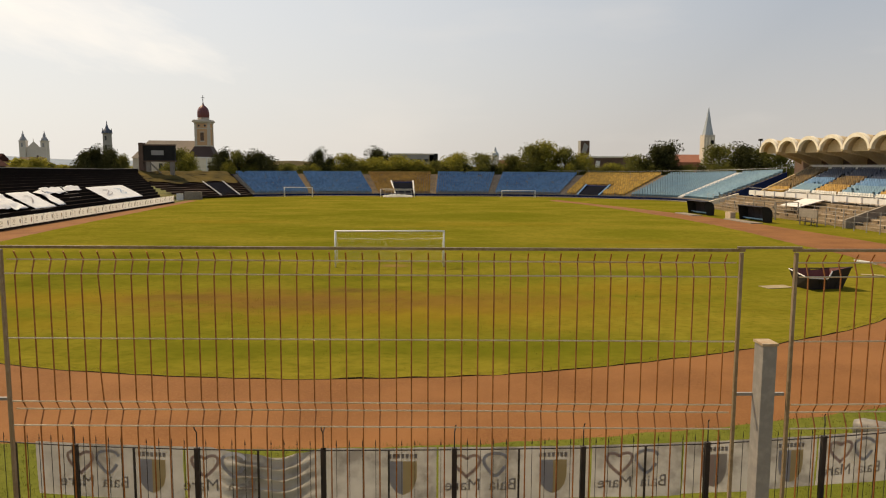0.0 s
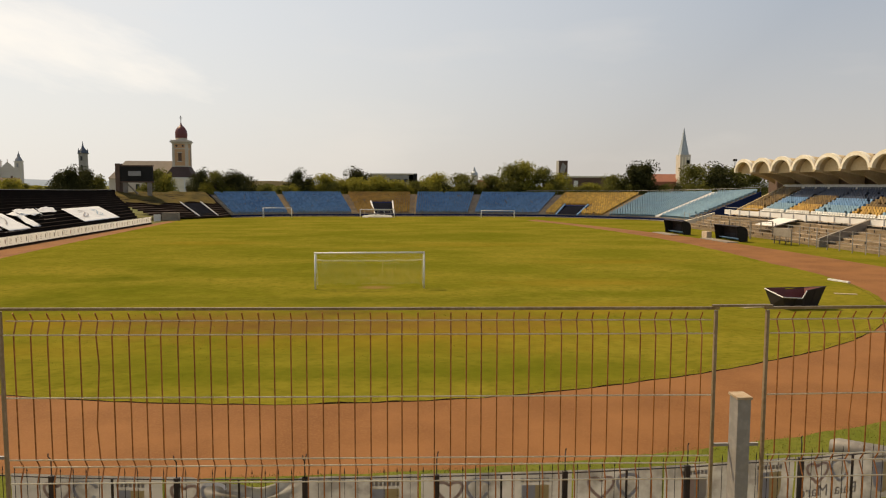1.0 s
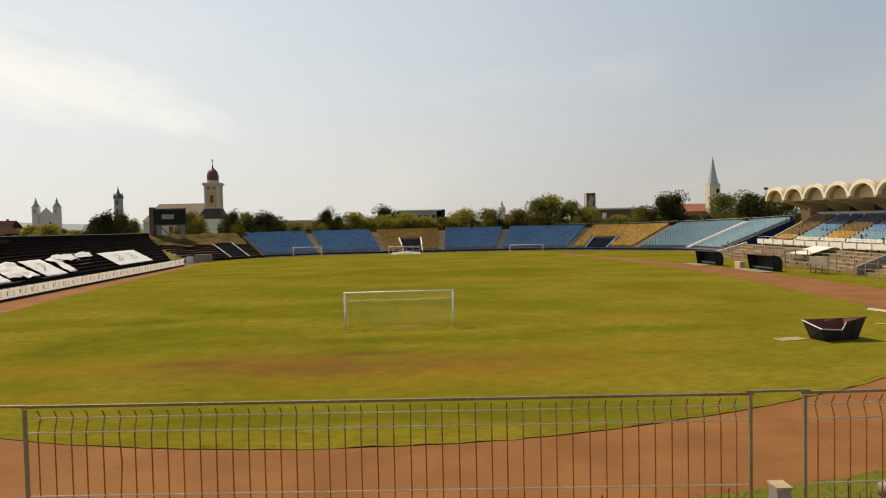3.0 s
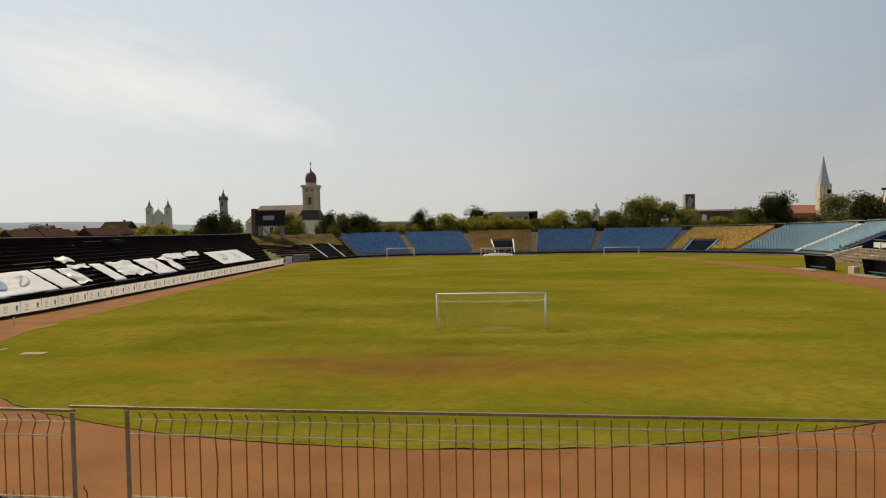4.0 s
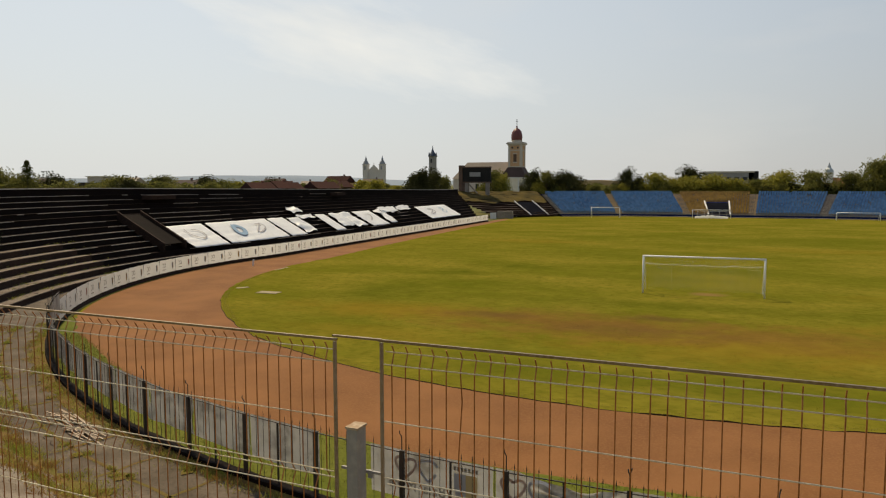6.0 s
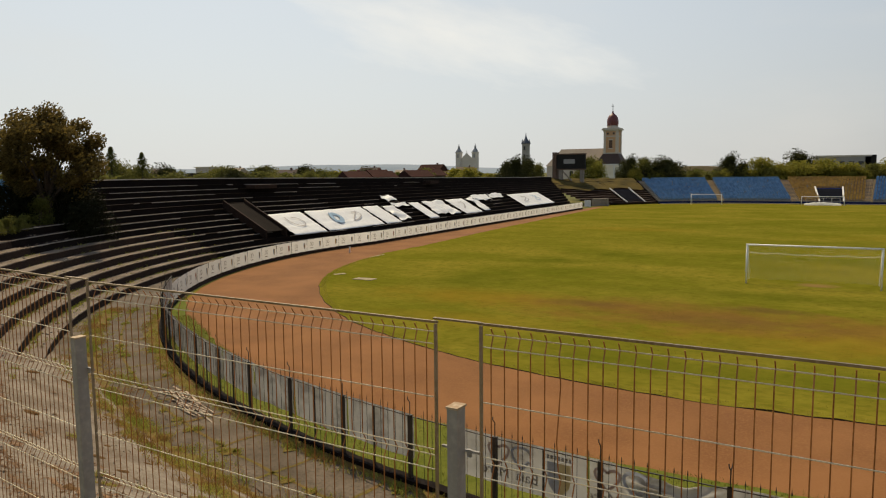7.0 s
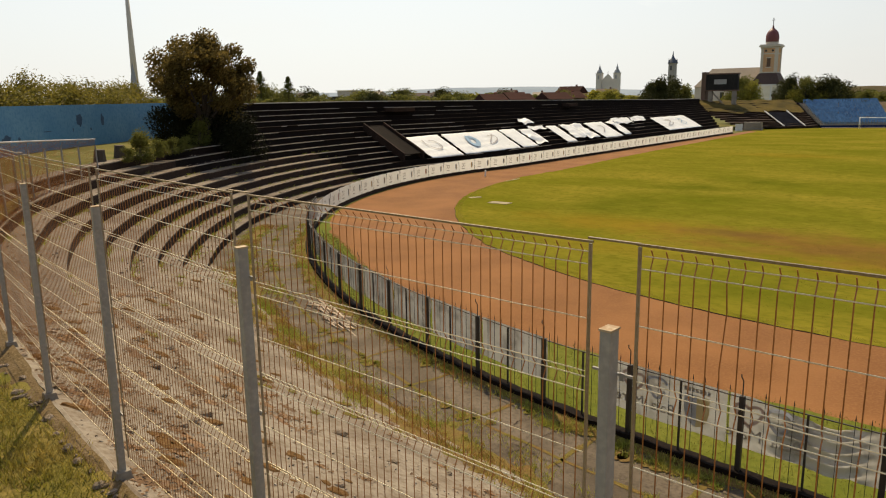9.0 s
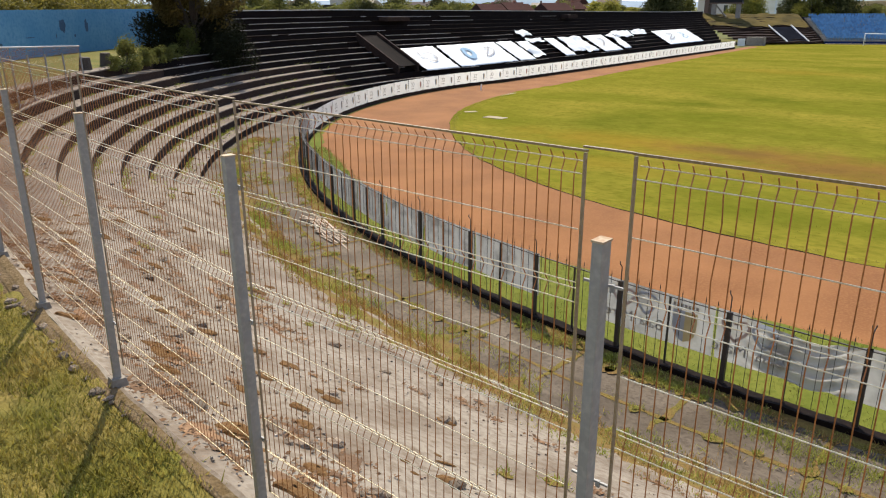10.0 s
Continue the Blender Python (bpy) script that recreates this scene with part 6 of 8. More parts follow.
# x, y, top, width, kind
TREES = [(-69.6, 118, 9.6, 5.2, 0), (-67, 118, 10.7, 6.0, 0), (-63.8, 119, 10.3, 6.0, 0), (-61.2, 118, 9.0, 4.2, 2), (-52, 128, 10.6, 8, 2), (-49.4, 127, 9.4, 5, 3),
         (-45.2, 145, 10.8, 6.2, 0), (-41.5, 144, 10.4, 6.4, 2), (-36.2, 145, 10.3, 8.6, 0), (-38.8, 146, 9.6, 6, 0), (-20.9, 145, 10.9, 5.4, 0), (-17.7, 146, 9.0, 5.0, 0), (-13.6, 145, 9.9, 8.2, 1),
         (-5.6, 150, 11.3, 8.6, 0), (-9.2, 144, 8.4, 6, 3), (-5.0, 143, 9.0, 7.6, 1), (0.4, 143, 9.4, 7.8, 3), (5.2, 143, 8.4, 6.5, 1), (9.9, 146, 8.2, 5.5, 2), (15.9, 145, 10.2, 8.4, 3), (22.7, 145, 10.1, 8.4, 2),
         (30.3, 145, 9.8, 7.4, 2), (35.8, 145, 12.6, 9.0, 2), (39.4, 146, 13.4, 9.0, 3), (44.7, 145, 11.8, 7.6, 2), (49.3, 146, 10.3, 6.4, 3), (57.1, 143, 7.7, 7, 1), (63.7, 145, 9.9, 7.4, 2),
         (69.6, 145, 12.8, 8.6, 0), (73.0, 146, 13.2, 8.6, 0), (87.0, 145, 12.8, 9.6, 2), (94.0, 145, 12.9, 9.6, 0), (98.5, 144, 12.4, 8.6, 2), (103.5, 144, 10.6, 8, 2)]
used = set()


def plant(k, x, y, top, width, z0=-0.05, turn=0.0):
    sc = Matrix.Diagonal((width / 8.5, width / 8.5, (top - z0) / 10.2, 1))
    m = Matrix.Translation((x, y, z0)) @ Matrix.Rotation(turn, 4, "Z") @ sc
    if k not in used:
        protos[k].matrix_world = m
        protos[k].matrix_basis = m
        used.add(k)
        return protos[k]
    ob = copy_thing(protos[k], Matrix.Identity(4))
    ob.matrix_basis = m
    return ob


for i, (x, y, top, width, k) in enumerate(TREES):
    plant(k, x, y, top, width * 1.3, turn=i * 1.3)
# lower growth filling in behind the far stand
for i in range(44):
    x = -44 + i * 3.3 + rnd.uniform(-1, 1)
    plant(rnd.choice((1, 3, 2)) if x < 12 else rnd.choice((2, 2, 3, 0)), x, 141 + rnd.uniform(0, 5), rnd.uniform(6.6, 7.6), rnd.uniform(5, 7), turn=rnd.uniform(0, 6))
# trees and scrub beyond the west terrace
for i, (x, y, top, w, k) in enumerate(((-84, 4, 9.6, 4.0, 0), (-86, 9, 8.9, 7.0, 2), (-88, 15, 9.4, 3.6, 0), (-92, 24, 9.3, 6, 2), (-100, 34, 8.6, 9, 2), (-104, 44, 8.8, 9, 0), (-96, 52, 8.2, 8, 0),
                                       (-110, 64, 8.8, 10, 2), (-118, 84, 8.7, 9, 0), (-112, 100, 8.3, 9, 2), (-106, 112, 8.4, 10, 0), (-95, 122, 8.3, 9, 2), (-84, 126, 8.3, 9, 1), (-140, 110, 9.4, 12, 2), (-150, 140, 9.6, 12, 0))):
    plant(k, x, y, top, w, turn=i * 0.9)
for i in range(44):
    u = 16 + i * 1.15
    p = wall_pt(u, 3.5 + rnd.uniform(0, 9), 0)
    plant(rnd.choice((6, 7)), p.x, p.y, rnd.uniform(7.8, 9.1) + (1.1 if i % 9 == 4 else 0.0), rnd.uniform(6, 8.5), z0=0.5, turn=rnd.uniform(0, 6))
def round_crown(seed, height, width, base, leaves, leaf):
    """A rounded open crown: leafy clumps over a dome, denser outside, with gaps low down."""
    r = random.Random(seed)
    wood, crown = Mesh(), Mesh()
    wood.tube([(0, 0, -0.6), (0.08, 0.1, base * 0.7), (0.15, 0.0, base * 1.4)], 0.2, 8, radii=[0.30, 0.22, 0.17])
    centres = []
    mid_z = base + (height - base) * 0.45
    for k in range(64):
        a, v = r.uniform(0, 2 * math.pi), r.uniform(-0.85, 1.0)
        q = r.uniform(0.25, 1.0) ** 0.45
        hor = math.sqrt(max(0.0, 1 - v * v)) * q
        c = Vector((math.cos(a) * hor * width * 0.40, math.sin(a) * hor * width * 0.40, mid_z + v * q * (height - base) * (0.46 if v > 0 else 0.42)))
        c += Vector((r.gauss(0, 0.2), r.gauss(0, 0.2), r.gauss(0, 0.15)))
        centres.append((c, r.uniform(0.6, 1.25) * width * 0.10))
        if k % 2 == 0:
            start = Vector((0.1, 0.0, base * r.uniform(0.7, 1.4)))
            wood.tube([start, start.lerp(c, 0.5) + Vector((0, 0, 0.25)), c], 0.05, 5, radii=[0.11, 0.06, 0.02])
    for i in range(leaves):
        c, rad = centres[i % len(centres)]
        d = Vector((r.gauss(0, 1), r.gauss(0, 1), r.gauss(0, 0.8))).normalized()
        p = c + d * rad * (0.15 + 0.95 * r.random() ** 0.6)
        n = Vector((r.gauss(0, 1), r.gauss(0, 1), r.gauss(0.5, 1))).normalized()
        u = n.orthogonal().normalized() * leaf * r.uniform(0.6, 1.25)
        w = n.cross(u).normalized() * leaf * r.uniform(0.4, 0.75)
        crown.add([p - u, p + w, p + u, p - w], [(0, 1, 2, 3)])
    return wood, crown


big = thing("tree", "broad brown-green tree with a rounded crown on the terrace edge", "tree")
wood, crown = round_crown(5, 8.6, 9.4, 1.6, 30000, 0.115)
part("trunk", wood, BARK, big)
part("crown", crown, LEAF_BROWN, big)
big.matrix_world = pose(-47.2, -17.2, 3.7)
# near-black bushes beside the tree, and copies added under it as its crown's shade
bush = tree(9, 2.6, 4.2, 0.3, 4200, 0.11, "leafy bush coloured near-black for the shade by the tree", DARK_LEAF, clumps=14, name="bush", category="bush", group="bushes")
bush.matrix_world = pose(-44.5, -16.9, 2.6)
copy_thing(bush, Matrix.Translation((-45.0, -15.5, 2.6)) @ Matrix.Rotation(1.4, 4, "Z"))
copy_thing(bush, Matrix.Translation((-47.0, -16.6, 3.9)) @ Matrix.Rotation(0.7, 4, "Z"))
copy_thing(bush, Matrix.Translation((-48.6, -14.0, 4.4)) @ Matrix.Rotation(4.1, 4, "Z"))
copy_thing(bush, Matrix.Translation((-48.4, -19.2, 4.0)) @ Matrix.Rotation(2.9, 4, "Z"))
lightb = tree(12, 1.7, 2.1, 0.15, 3000, 0.075, "olive green rounded bush on the dry grass", LEAF, clumps=12, name="bush", category="bush", group="bushes")
lightb.matrix_world = pose(-39.2, -26.9, 3.7)
for x, y, s in ((-40.0, -25.4, 0.6), (-40.8, -24.4, 0.5), (-41.6, -23.4, 0.55), (-42.4, -22.3, 0.5), (-43.2, -21.3, 0.55), (-46.0, -18.5, 1.1), (-38.2, -28.2, 0.45)):
    ob = copy_thing(lightb, Matrix.Identity(4))
    ob.matrix_basis = Matrix.Translation((x, y, 3.85)) @ Matrix.Rotation(x * 3, 4, "Z") @ Matrix.Scale(s, 4)
for x, y, h in ((-38.7, -29.5, 0.7), (-40.7, -27.3, 0.75)):
    single("stump", Mesh().tube([(x, y, 3.8), (x + 0.05, y, 3.9 + h)], 0.3, 9, radii=[0.36, 0.27]), BARK, "dark broken tree stump on the dry grass", "stump", "stumps")

# stains on the blue wall
for u, z, w, h in ((33.6, 5.9, 1.1, 1.2), (31.0, 5.8, 0.6, 1.2), (41.5, 5.0, 1.6, 0.55), (40.2, 4.95, 0.4, 0.3), (34.4, 5.25, 0.18, 0.4), (32.4, 5.2, 0.25, 0.3), (37.2, 5.25, 1.6, 0.08)):
    me = Mesh()
    c = wall_pt(u, -0.012, z)
    tang = (wall_pt(u + 0.5, 0, 0) - wall_pt(u - 0.5, 0, 0)).normalized()
    n = 14
    me.add([c + tang * (w / 2 * math.cos(a) * (0.7 + 0.4 * noise.noise(Vector((a * 2, u, 0))))) + Vector((0, 0, h / 2 * math.sin(a) * (0.75 + 0.5 * noise.noise(Vector((a * 3, u, 4))))))
            for a in (2 * math.pi * k / n for k in range(n))], [tuple(range(n))])
    single("wall_stain", me, BLUE_STAIN, "dark patch of flaked paint on the blue wall", "stain", "wall stains")

# ---- town beyond ----
def window_set(ob, spots, w, h, y, mat=GLASS_DARK):
    for x, z in spots:
        part("window", Mesh().box((w, 0.2, h), (x, y, z)), mat, ob)


church = thing("church", "pale church with an ochre tower and dark red dome", "church", at=(-77.7, 250, 0))
part("tower", Mesh().box((5.6, 5.6, 23.4), (0, 0, 11.7)), TOWER_TAN, church, "ochre plaster tower")
for sx in (-1, 1):
    part("pilaster", Mesh().box((0.9, 0.5, 9.3), (sx * 2.45, -2.8, 18.6)), PALE, church, "pale corner pilaster")
    part("pilaster", Mesh().box((0.5, 0.9, 9.3), (2.8, sx * 2.45, 18.6)), PALE, church, "pale corner pilaster")
for z, w in ((14.2, 6.2), (21.0, 6.0)):
    part("string_course", Mesh().box((w, w, 0.4), (0, 0, z)), PALE, church)
part("cornice", Mesh().box((6.3, 6.3, 0.5), (0, 0, 23.2)).box((7.2, 7.2, 0.55), (0, 0, 23.75)).box((6.6, 6.6, 0.4), (0, 0, 24.2)), PALE, church, "pale stepped cornice")
part("drum", Mesh().lathe([(2.25, 24.3), (2.25, 25.0), (2.4, 25.1), (2.4, 25.3)], 12), PALE, church)
part("dome", Mesh().lathe([(2.2, 25.2), (2.38, 26.3), (2.35, 27.4), (2.05, 28.6), (1.45, 29.5), (0.7, 30.1), (0.3, 30.6), (0.35, 30.9), (0.1, 31.4)], 14), DOME, church, "dark red onion dome", smooth=True)
part("cross", Mesh().box((0.2, 0.2, 3.0), (0, 0, 32.6)).box((1.0, 0.2, 0.2), (0, 0, 33.2)), DARK, church)
window_set(church, ((0, 17.8),), 1.3, 3.2, -2.86, BROWN)
part("window_hood", Mesh().box((1.9, 0.1, 0.3), (0, -2.9, 19.6)), PALE, church)
part("window_sill", Mesh().box((1.9, 0.1, 0.3), (0, -2.9, 16.0)), PALE, church)
for x in (-1.2, 1.2):
    part("round_window", Mesh().add([(x + 0.42 * math.cos(a_), -2.86, 22.1 + 0.42 * math.sin(a_)) for a_ in (2 * math.pi * q / 12 for q in range(12))], [tuple(range(12))]), GLASS_DARK, church)
nave = Mesh().add([(-29, 2, 0), (-1.5, 2, 0), (-1.5, 14, 0), (-29, 14, 0), (-29, 2, 9.4), (-1.5, 2, 9.4), (-1.5, 14, 9.4), (-29, 14, 9.4)], [(0, 1, 5, 4), (1, 2, 6, 5), (2, 3, 7, 6), (3, 0, 4, 7)])
part("nave", nave, PALE, church)
part("roof", Mesh().add([(-29.4, 1.6, 9.3), (2.0, 1.6, 9.3), (2.0, 14.4, 9.3), (-29.4, 14.4, 9.3), (-24.4, 8, 16.5), (-1.6, 8, 16.5)], [(0, 1, 5, 4), (2, 3, 4, 5), (0, 4, 3), (1, 2, 5)]), SLATE, church, "grey-brown roof")
part("front_block", Mesh().box((10.6, 8.8, 9.6), (-0.3, -0.2, 4.8)), CREAM, church, "white plaster front")
part("front_cornice", Mesh().box((11.2, 9.4, 0.45), (-0.3, -0.2, 9.55)), WHITE, church)
part("front_roof", Mesh().add([(-5.9, -4.9, 9.8), (5.3, -4.9, 9.8), (5.3, 4.5, 9.8), (-5.9, 4.5, 9.8), (-2.9, -2.86, 14.2), (2.9, -2.86, 14.2), (2.9, 2.86, 14.2), (-2.9, 2.86, 14.2)], [(0, 1, 5, 4), (1, 2, 6, 5), (2, 3, 7, 6), (3, 0, 4, 7)]), ROOF_BROWN, church, "dark brown hipped roof")
for x in (-4.9, -2.4, 2.0, 4.4):
    part("front_pilaster", Mesh().box((0.5, 0.25, 8.8), (x, -4.7, 4.9)), WHITE, church)
window_set(church, ((-3.6, 5.0), (3.2, 5.0)), 1.3, 3.0, -4.6, BROWN)
window_set(church, ((-8, 5.4), (-13, 5.4), (-18, 5.4)), 1.4, 3.6, 1.95)

kirk = thing("church", "church with a pale stone tower and a tall grey spire", "church", at=(149.6, 300, 0))
part("tower", Mesh().box((5.2, 5.2, 22.2), (0, 0, 11.1)), PALE, kirk, "pale stone tower")
for sx in (-1.6, 0, 1.6):
    part("buttress", Mesh().box((0.7, 0.5, 21), (sx, -2.75, 10.5)), CREAM, kirk)
part("spire", Mesh().lathe([(2.9, 22), (1.5, 28), (0.12, 35.2)], 8), SPIRE, kirk, "grey metal spire")
part("clock", Mesh().box((1.5, 0.2, 1.8), (1.2, -3.05, 18.6)), DARK, kirk)
part("house", Mesh().box((16, 12, 9.0), (-6, 6, 4.5)), TILE_ROOF, kirk, "brick red annex")
part("house_roof", Mesh().add([(-14.4, -0.4, 9), (2.4, -0.4, 9), (2.4, 12.4, 9), (-14.4, 12.4, 9), (-14.4, 6, 12.8), (2.4, 6, 12.8)], [(0, 1, 5, 4), (2, 3, 4, 5), (0, 4, 3), (1, 2, 5)]), TILE_ROOF, kirk, "red tile roof")
part("gable", Mesh().add([(-3.5, -0.6, 0), (4, -0.6, 0), (4, -0.6, 9), (0.2, -0.6, 11.6), (-3.5, -0.6, 9)], [(0, 1, 2, 3, 4)]), CREAM, kirk)

tall = thing("church_tower", "slim grey church tower with a pointed dark roof", "church tower", at=(-212.6, 500, 0))
part("shaft", Mesh().lathe([(3.3, 0), (3.3, 28.4), (3.7, 28.7), (3.7, 29.4)], 8), GREYWALL, tall)
part("gallery", Mesh().lathe([(4.0, 29.0), (4.0, 29.6), (3.5, 29.7)], 8), SLATE_BLUE, tall)
part("roof", Mesh().lathe([(3.6, 29.6), (2.8, 31.0), (1.8, 32.2), (1.2, 33.0), (0.5, 35.0), (0.1, 38.0)], 8), SLATE_BLUE, tall, "dark blue pointed roof")
for q in range(4):
    a_ = math.pi / 4 + q * math.pi / 2
    part("pinnacle", Mesh().lathe([(0.6, 29.4), (0.5, 31.0), (0.05, 32.8)], 6, (3.1 * math.cos(a_), 3.1 * math.sin(a_), 0)), SLATE_BLUE, tall)
window_set(tall, ((0, 25.5), (0, 19.0)), 1.3, 3.2, -3.25)
twin = thing("cathedral", "distant pale cathedral with two towers", "cathedral", at=(-458, 900, 0))
part("nave", Mesh().box((24, 14, 27), (0, 6, 13.5)), HAZE_STONE, twin)
part("gable", Mesh().add([(-8, -1.2, 27), (8, -1.2, 27), (5, -1.2, 30), (0, -1.2, 34.5), (-5, -1.2, 30)], [(0, 1, 2, 3, 4)]), HAZE_STONE, twin)
part("roof_cross", Mesh().box((0.5, 0.5, 3.5), (0, -1.2, 36)), HAZE_STONE, twin)
for x in (-13, 13):
    part("tower", Mesh().box((7.4, 7.4, 35), (x, 0, 17.5)), HAZE_STONE, twin)
    part("tower_cornice", Mesh().box((8.6, 8.6, 1.0), (x, 0, 35)), HAZE_STONE, twin)
    part("tower_window", Mesh().box((2.2, 0.3, 5.0), (x, -3.75, 30)), HAZE_SLATE, twin)
    part("tower_roof", Mesh().lathe([(4.4, 35.4), (4.2, 37.0), (3.0, 39.2), (1.7, 40.6), (1.6, 42.6), (1.8, 42.6), (0.8, 44.2), (0.15, 47.6)], 8, (x, 0, 0)), HAZE_SLATE, twin, "hazy grey baroque roof")
small_t = thing("church_tower", "distant grey church tower with a small dome", "church tower", at=(59, 400, 0))
part("shaft", Mesh().box((4, 4, 13), (0, 0, 6.5)), HAZE_STONE, small_t)
part("dome", Mesh().lathe([(2.4, 13), (2.0, 14.6), (0.9, 15.6), (0.8, 16.6), (0.1, 18.4)], 8), SPIRE, small_t)
part("roof", Mesh().add([(-3, -3, 6), (9, -3, 6), (9, 6, 6), (-3, 6, 6), (1, 1.5, 10.5), (6, 1.5, 10)], [(0, 1, 5, 4), (1, 2, 5), (2, 3, 4, 5), (3, 0, 4)]), TILE_ROOF, small_t)
spire2 = thing("church_spire", "distant dark church spire above the trees", "church spire", at=(-323.7, 132.3, 0))
part("spire", Mesh().lathe([(2.2, 0), (2.2, 13.5), (1.5, 15.5), (0.1, 24.5)], 8), HAZE_SLATE, spire2)

chim = thing("chimney", "very tall slim pale factory chimney", "chimney", at=(-354, 150, 0))
part("shaft", Mesh().tube([(0, 0, 0), (0, 0, 66.3)], 2.0, 14, radii=[2.0, 0.75]), PALE, chim, smooth=True)

hall = thing("building", "flat brown hall with a pale roof edge", "building", at=(70, 190, 0))
part("wall", Mesh().box((15, 10, 9.2), (0, 5, 4.6)), BROWN, hall)
part("roof_edge", Mesh().box((15.8, 11, 0.5), (0, 5, 9.9)), CREAM, hall)
part("fascia", Mesh().box((15.4, 10.5, 0.9), (0, 5, 9.3)), BROWN, hall)
cube = thing("tower_block", "narrow tower with a dark mural", "tower", at=(61.2, 189, 0))
part("wall", Mesh().box((3.0, 3.4, 15.2), (0, 1.5, 7.6)), GREYWALL, cube)
part("mural", Mesh().box((2.8, 0.1, 4.6), (0, -0.26, 12.8)), BROWN, cube, "dark reddish mural")
part("mural_patch", Mesh().add([(-1.2, -0.34, 11.4), (0.2, -0.34, 10.9), (1.1, -0.34, 13.4), (-0.3, -0.34, 14.6)], [(0, 1, 2, 3)]), GREYWALL, cube)
single("flag_banner", Mesh().box((1.3, 0.1, 3.2), (61.2, 173.0, 6.9), Matrix.Rotation(0.08, 4, "Y")), WHITE, "white feather banner behind the far stand", "banner")
grey = thing("building", "grey flat-roofed building behind the trees", "building", at=(6.2, 300, 0))
part("wall", Mesh().box((20, 12, 11.8), (0, 0, 5.9)), GREYWALL, grey)
part("roof_edge", Mesh().box((20.6, 12.6, 0.6), (0, 0, 12.1)), PALE, grey)
part("side_block", Mesh().box((4, 8, 12.4), (10, -2, 6.2)), DARK, grey)
window_set(grey, [(-7 + 3.4 * k, 9.2) for k in range(5)], 2.0, 1.4, -6.05)


def house(x, y, w, h, turn, wall, roof, label):
    ob = thing("house", label, "house", "houses beyond the terrace", at=(x, y, 0), turn=turn)
    part("wall", Mesh().box((w, w * 0.7, h), (0, 0, h / 2)), wall, ob)
    r = w * 0.38
    part("roof", Mesh().add([(-w / 2 - 0.4, -r, h), (w / 2 + 0.4, -r, h), (w / 2 + 0.4, r, h), (-w / 2 - 0.4, r, h), (-w / 2 - 0.4, 0, h + w * 0.26), (w / 2 + 0.4, 0, h + w * 0.26)],
                            [(0, 1, 5, 4), (2, 3, 4, 5), (0, 4, 3), (1, 2, 5)]), roof, ob)
    for k in (-1, 0, 1):
        part("window", Mesh().box((w * 0.1, 0.2, h * 0.22), (k * w * 0.28, -w * 0.35, h * 0.7)), GLASS_DARK, ob)
    part("chimney", Mesh().box((0.9, 0.9, 2.4), (w * 0.2, 0.6, h + w * 0.24)), BROWN, ob)
    return ob


HOUSES = [(-262, 350, 16, 6.5, 0.2), (-242, 356, 10, 6.0, 0.0), (-216, 350, 20, 7.0, -0.1), (-198, 360, 14, 6.5, 0.3), (-300, 330, 16, 6.0, 0.1), (-330, 300, 18, 6.6, -0.2), (-185, 420, 18, 7.5, 0.2), (-350, 260, 16, 6.4, 0.4), (-240, 240, 15, 5.2, 0.3)]
for k, (x, y, w, h, a) in enumerate(HOUSES):
    house(x, y, w * 0.8, h + 0.9, a, (PALE, GREYWALL, OCHRE)[k % 3], (ROOF_BROWN, SLATE, ROOF_RED, BROWN)[k % 4], "low house with a pitched roof beyond the terrace")
single("field_bank", Mesh().add([(-72, 335, 0), (-40, 335, 0), (-42, 335, 8.2), (-55, 335, 9.0), (-68, 335, 8.8), (-72, 345, 0), (-40, 345, 0), (-42, 345, 8.2), (-55, 345, 9.0), (-68, 345, 8.8)],
                                  [(0, 1, 2, 3, 4), (9, 8, 7, 6, 5), (3, 2, 7, 8), (4, 3, 8, 9), (1, 6, 7, 2), (5, 0, 4, 9)]), OCHRE, "low tan bank beyond the far stand", "bank", kind="structure")
def chalet(x, y, w, h, label):
    ob = thing("house", label, "house", "brown houses beyond the terrace", at=(x, y, 0), turn=1.0)
    part("wall", Mesh().box((w, 7, h), (0, 0, h / 2)), BROWN, ob)
    part("roof", Mesh().add([(-w / 2 - 0.5, -4.2, h - 0.2), (w / 2 + 0.5, -4.2, h - 0.2), (w / 2 + 0.5, 4.2, h - 0.2), (-w / 2 - 0.5, 4.2, h - 0.2), (-w / 2 - 0.5, 0, h + 1.5), (w / 2 + 0.5, 0, h + 1.5)],
                            [(0, 1, 5, 4), (2, 3, 4, 5), (0, 4, 3), (1, 2, 5), (3, 2, 1, 0)]), ROOF_RED, ob, "dark red tiled roof")
    for k in range(4):
        part("window", Mesh().box((w * 0.12, 0.2, 0.8), (-w * 0.36 + k * w * 0.24, -3.5, h - 1.0)), PALE if k % 2 else GLASS_DARK, ob)
    part("chimney", Mesh().box((0.5, 0.5, 0.9), (w * 0.22, 0.3, h + 1.4)), TILE_ROOF, ob)
    return ob


chalet(-96, 91, 5, 6.1, "dark brown house with a red roof beyond the terrace")
chalet(-94, 97, 4, 6.4, "dark brown house with a red roof beyond the terrace")
chalet(-97, 105, 4, 6.1, "small dark brown house with a red roof beyond the terrace")
chalet(-94, 116, 6, 6.3, "long dark brown house with a red roof beyond the terrace")
chalet(-97, 129, 6, 6.5, "long dark brown house with a red roof beyond the terrace")
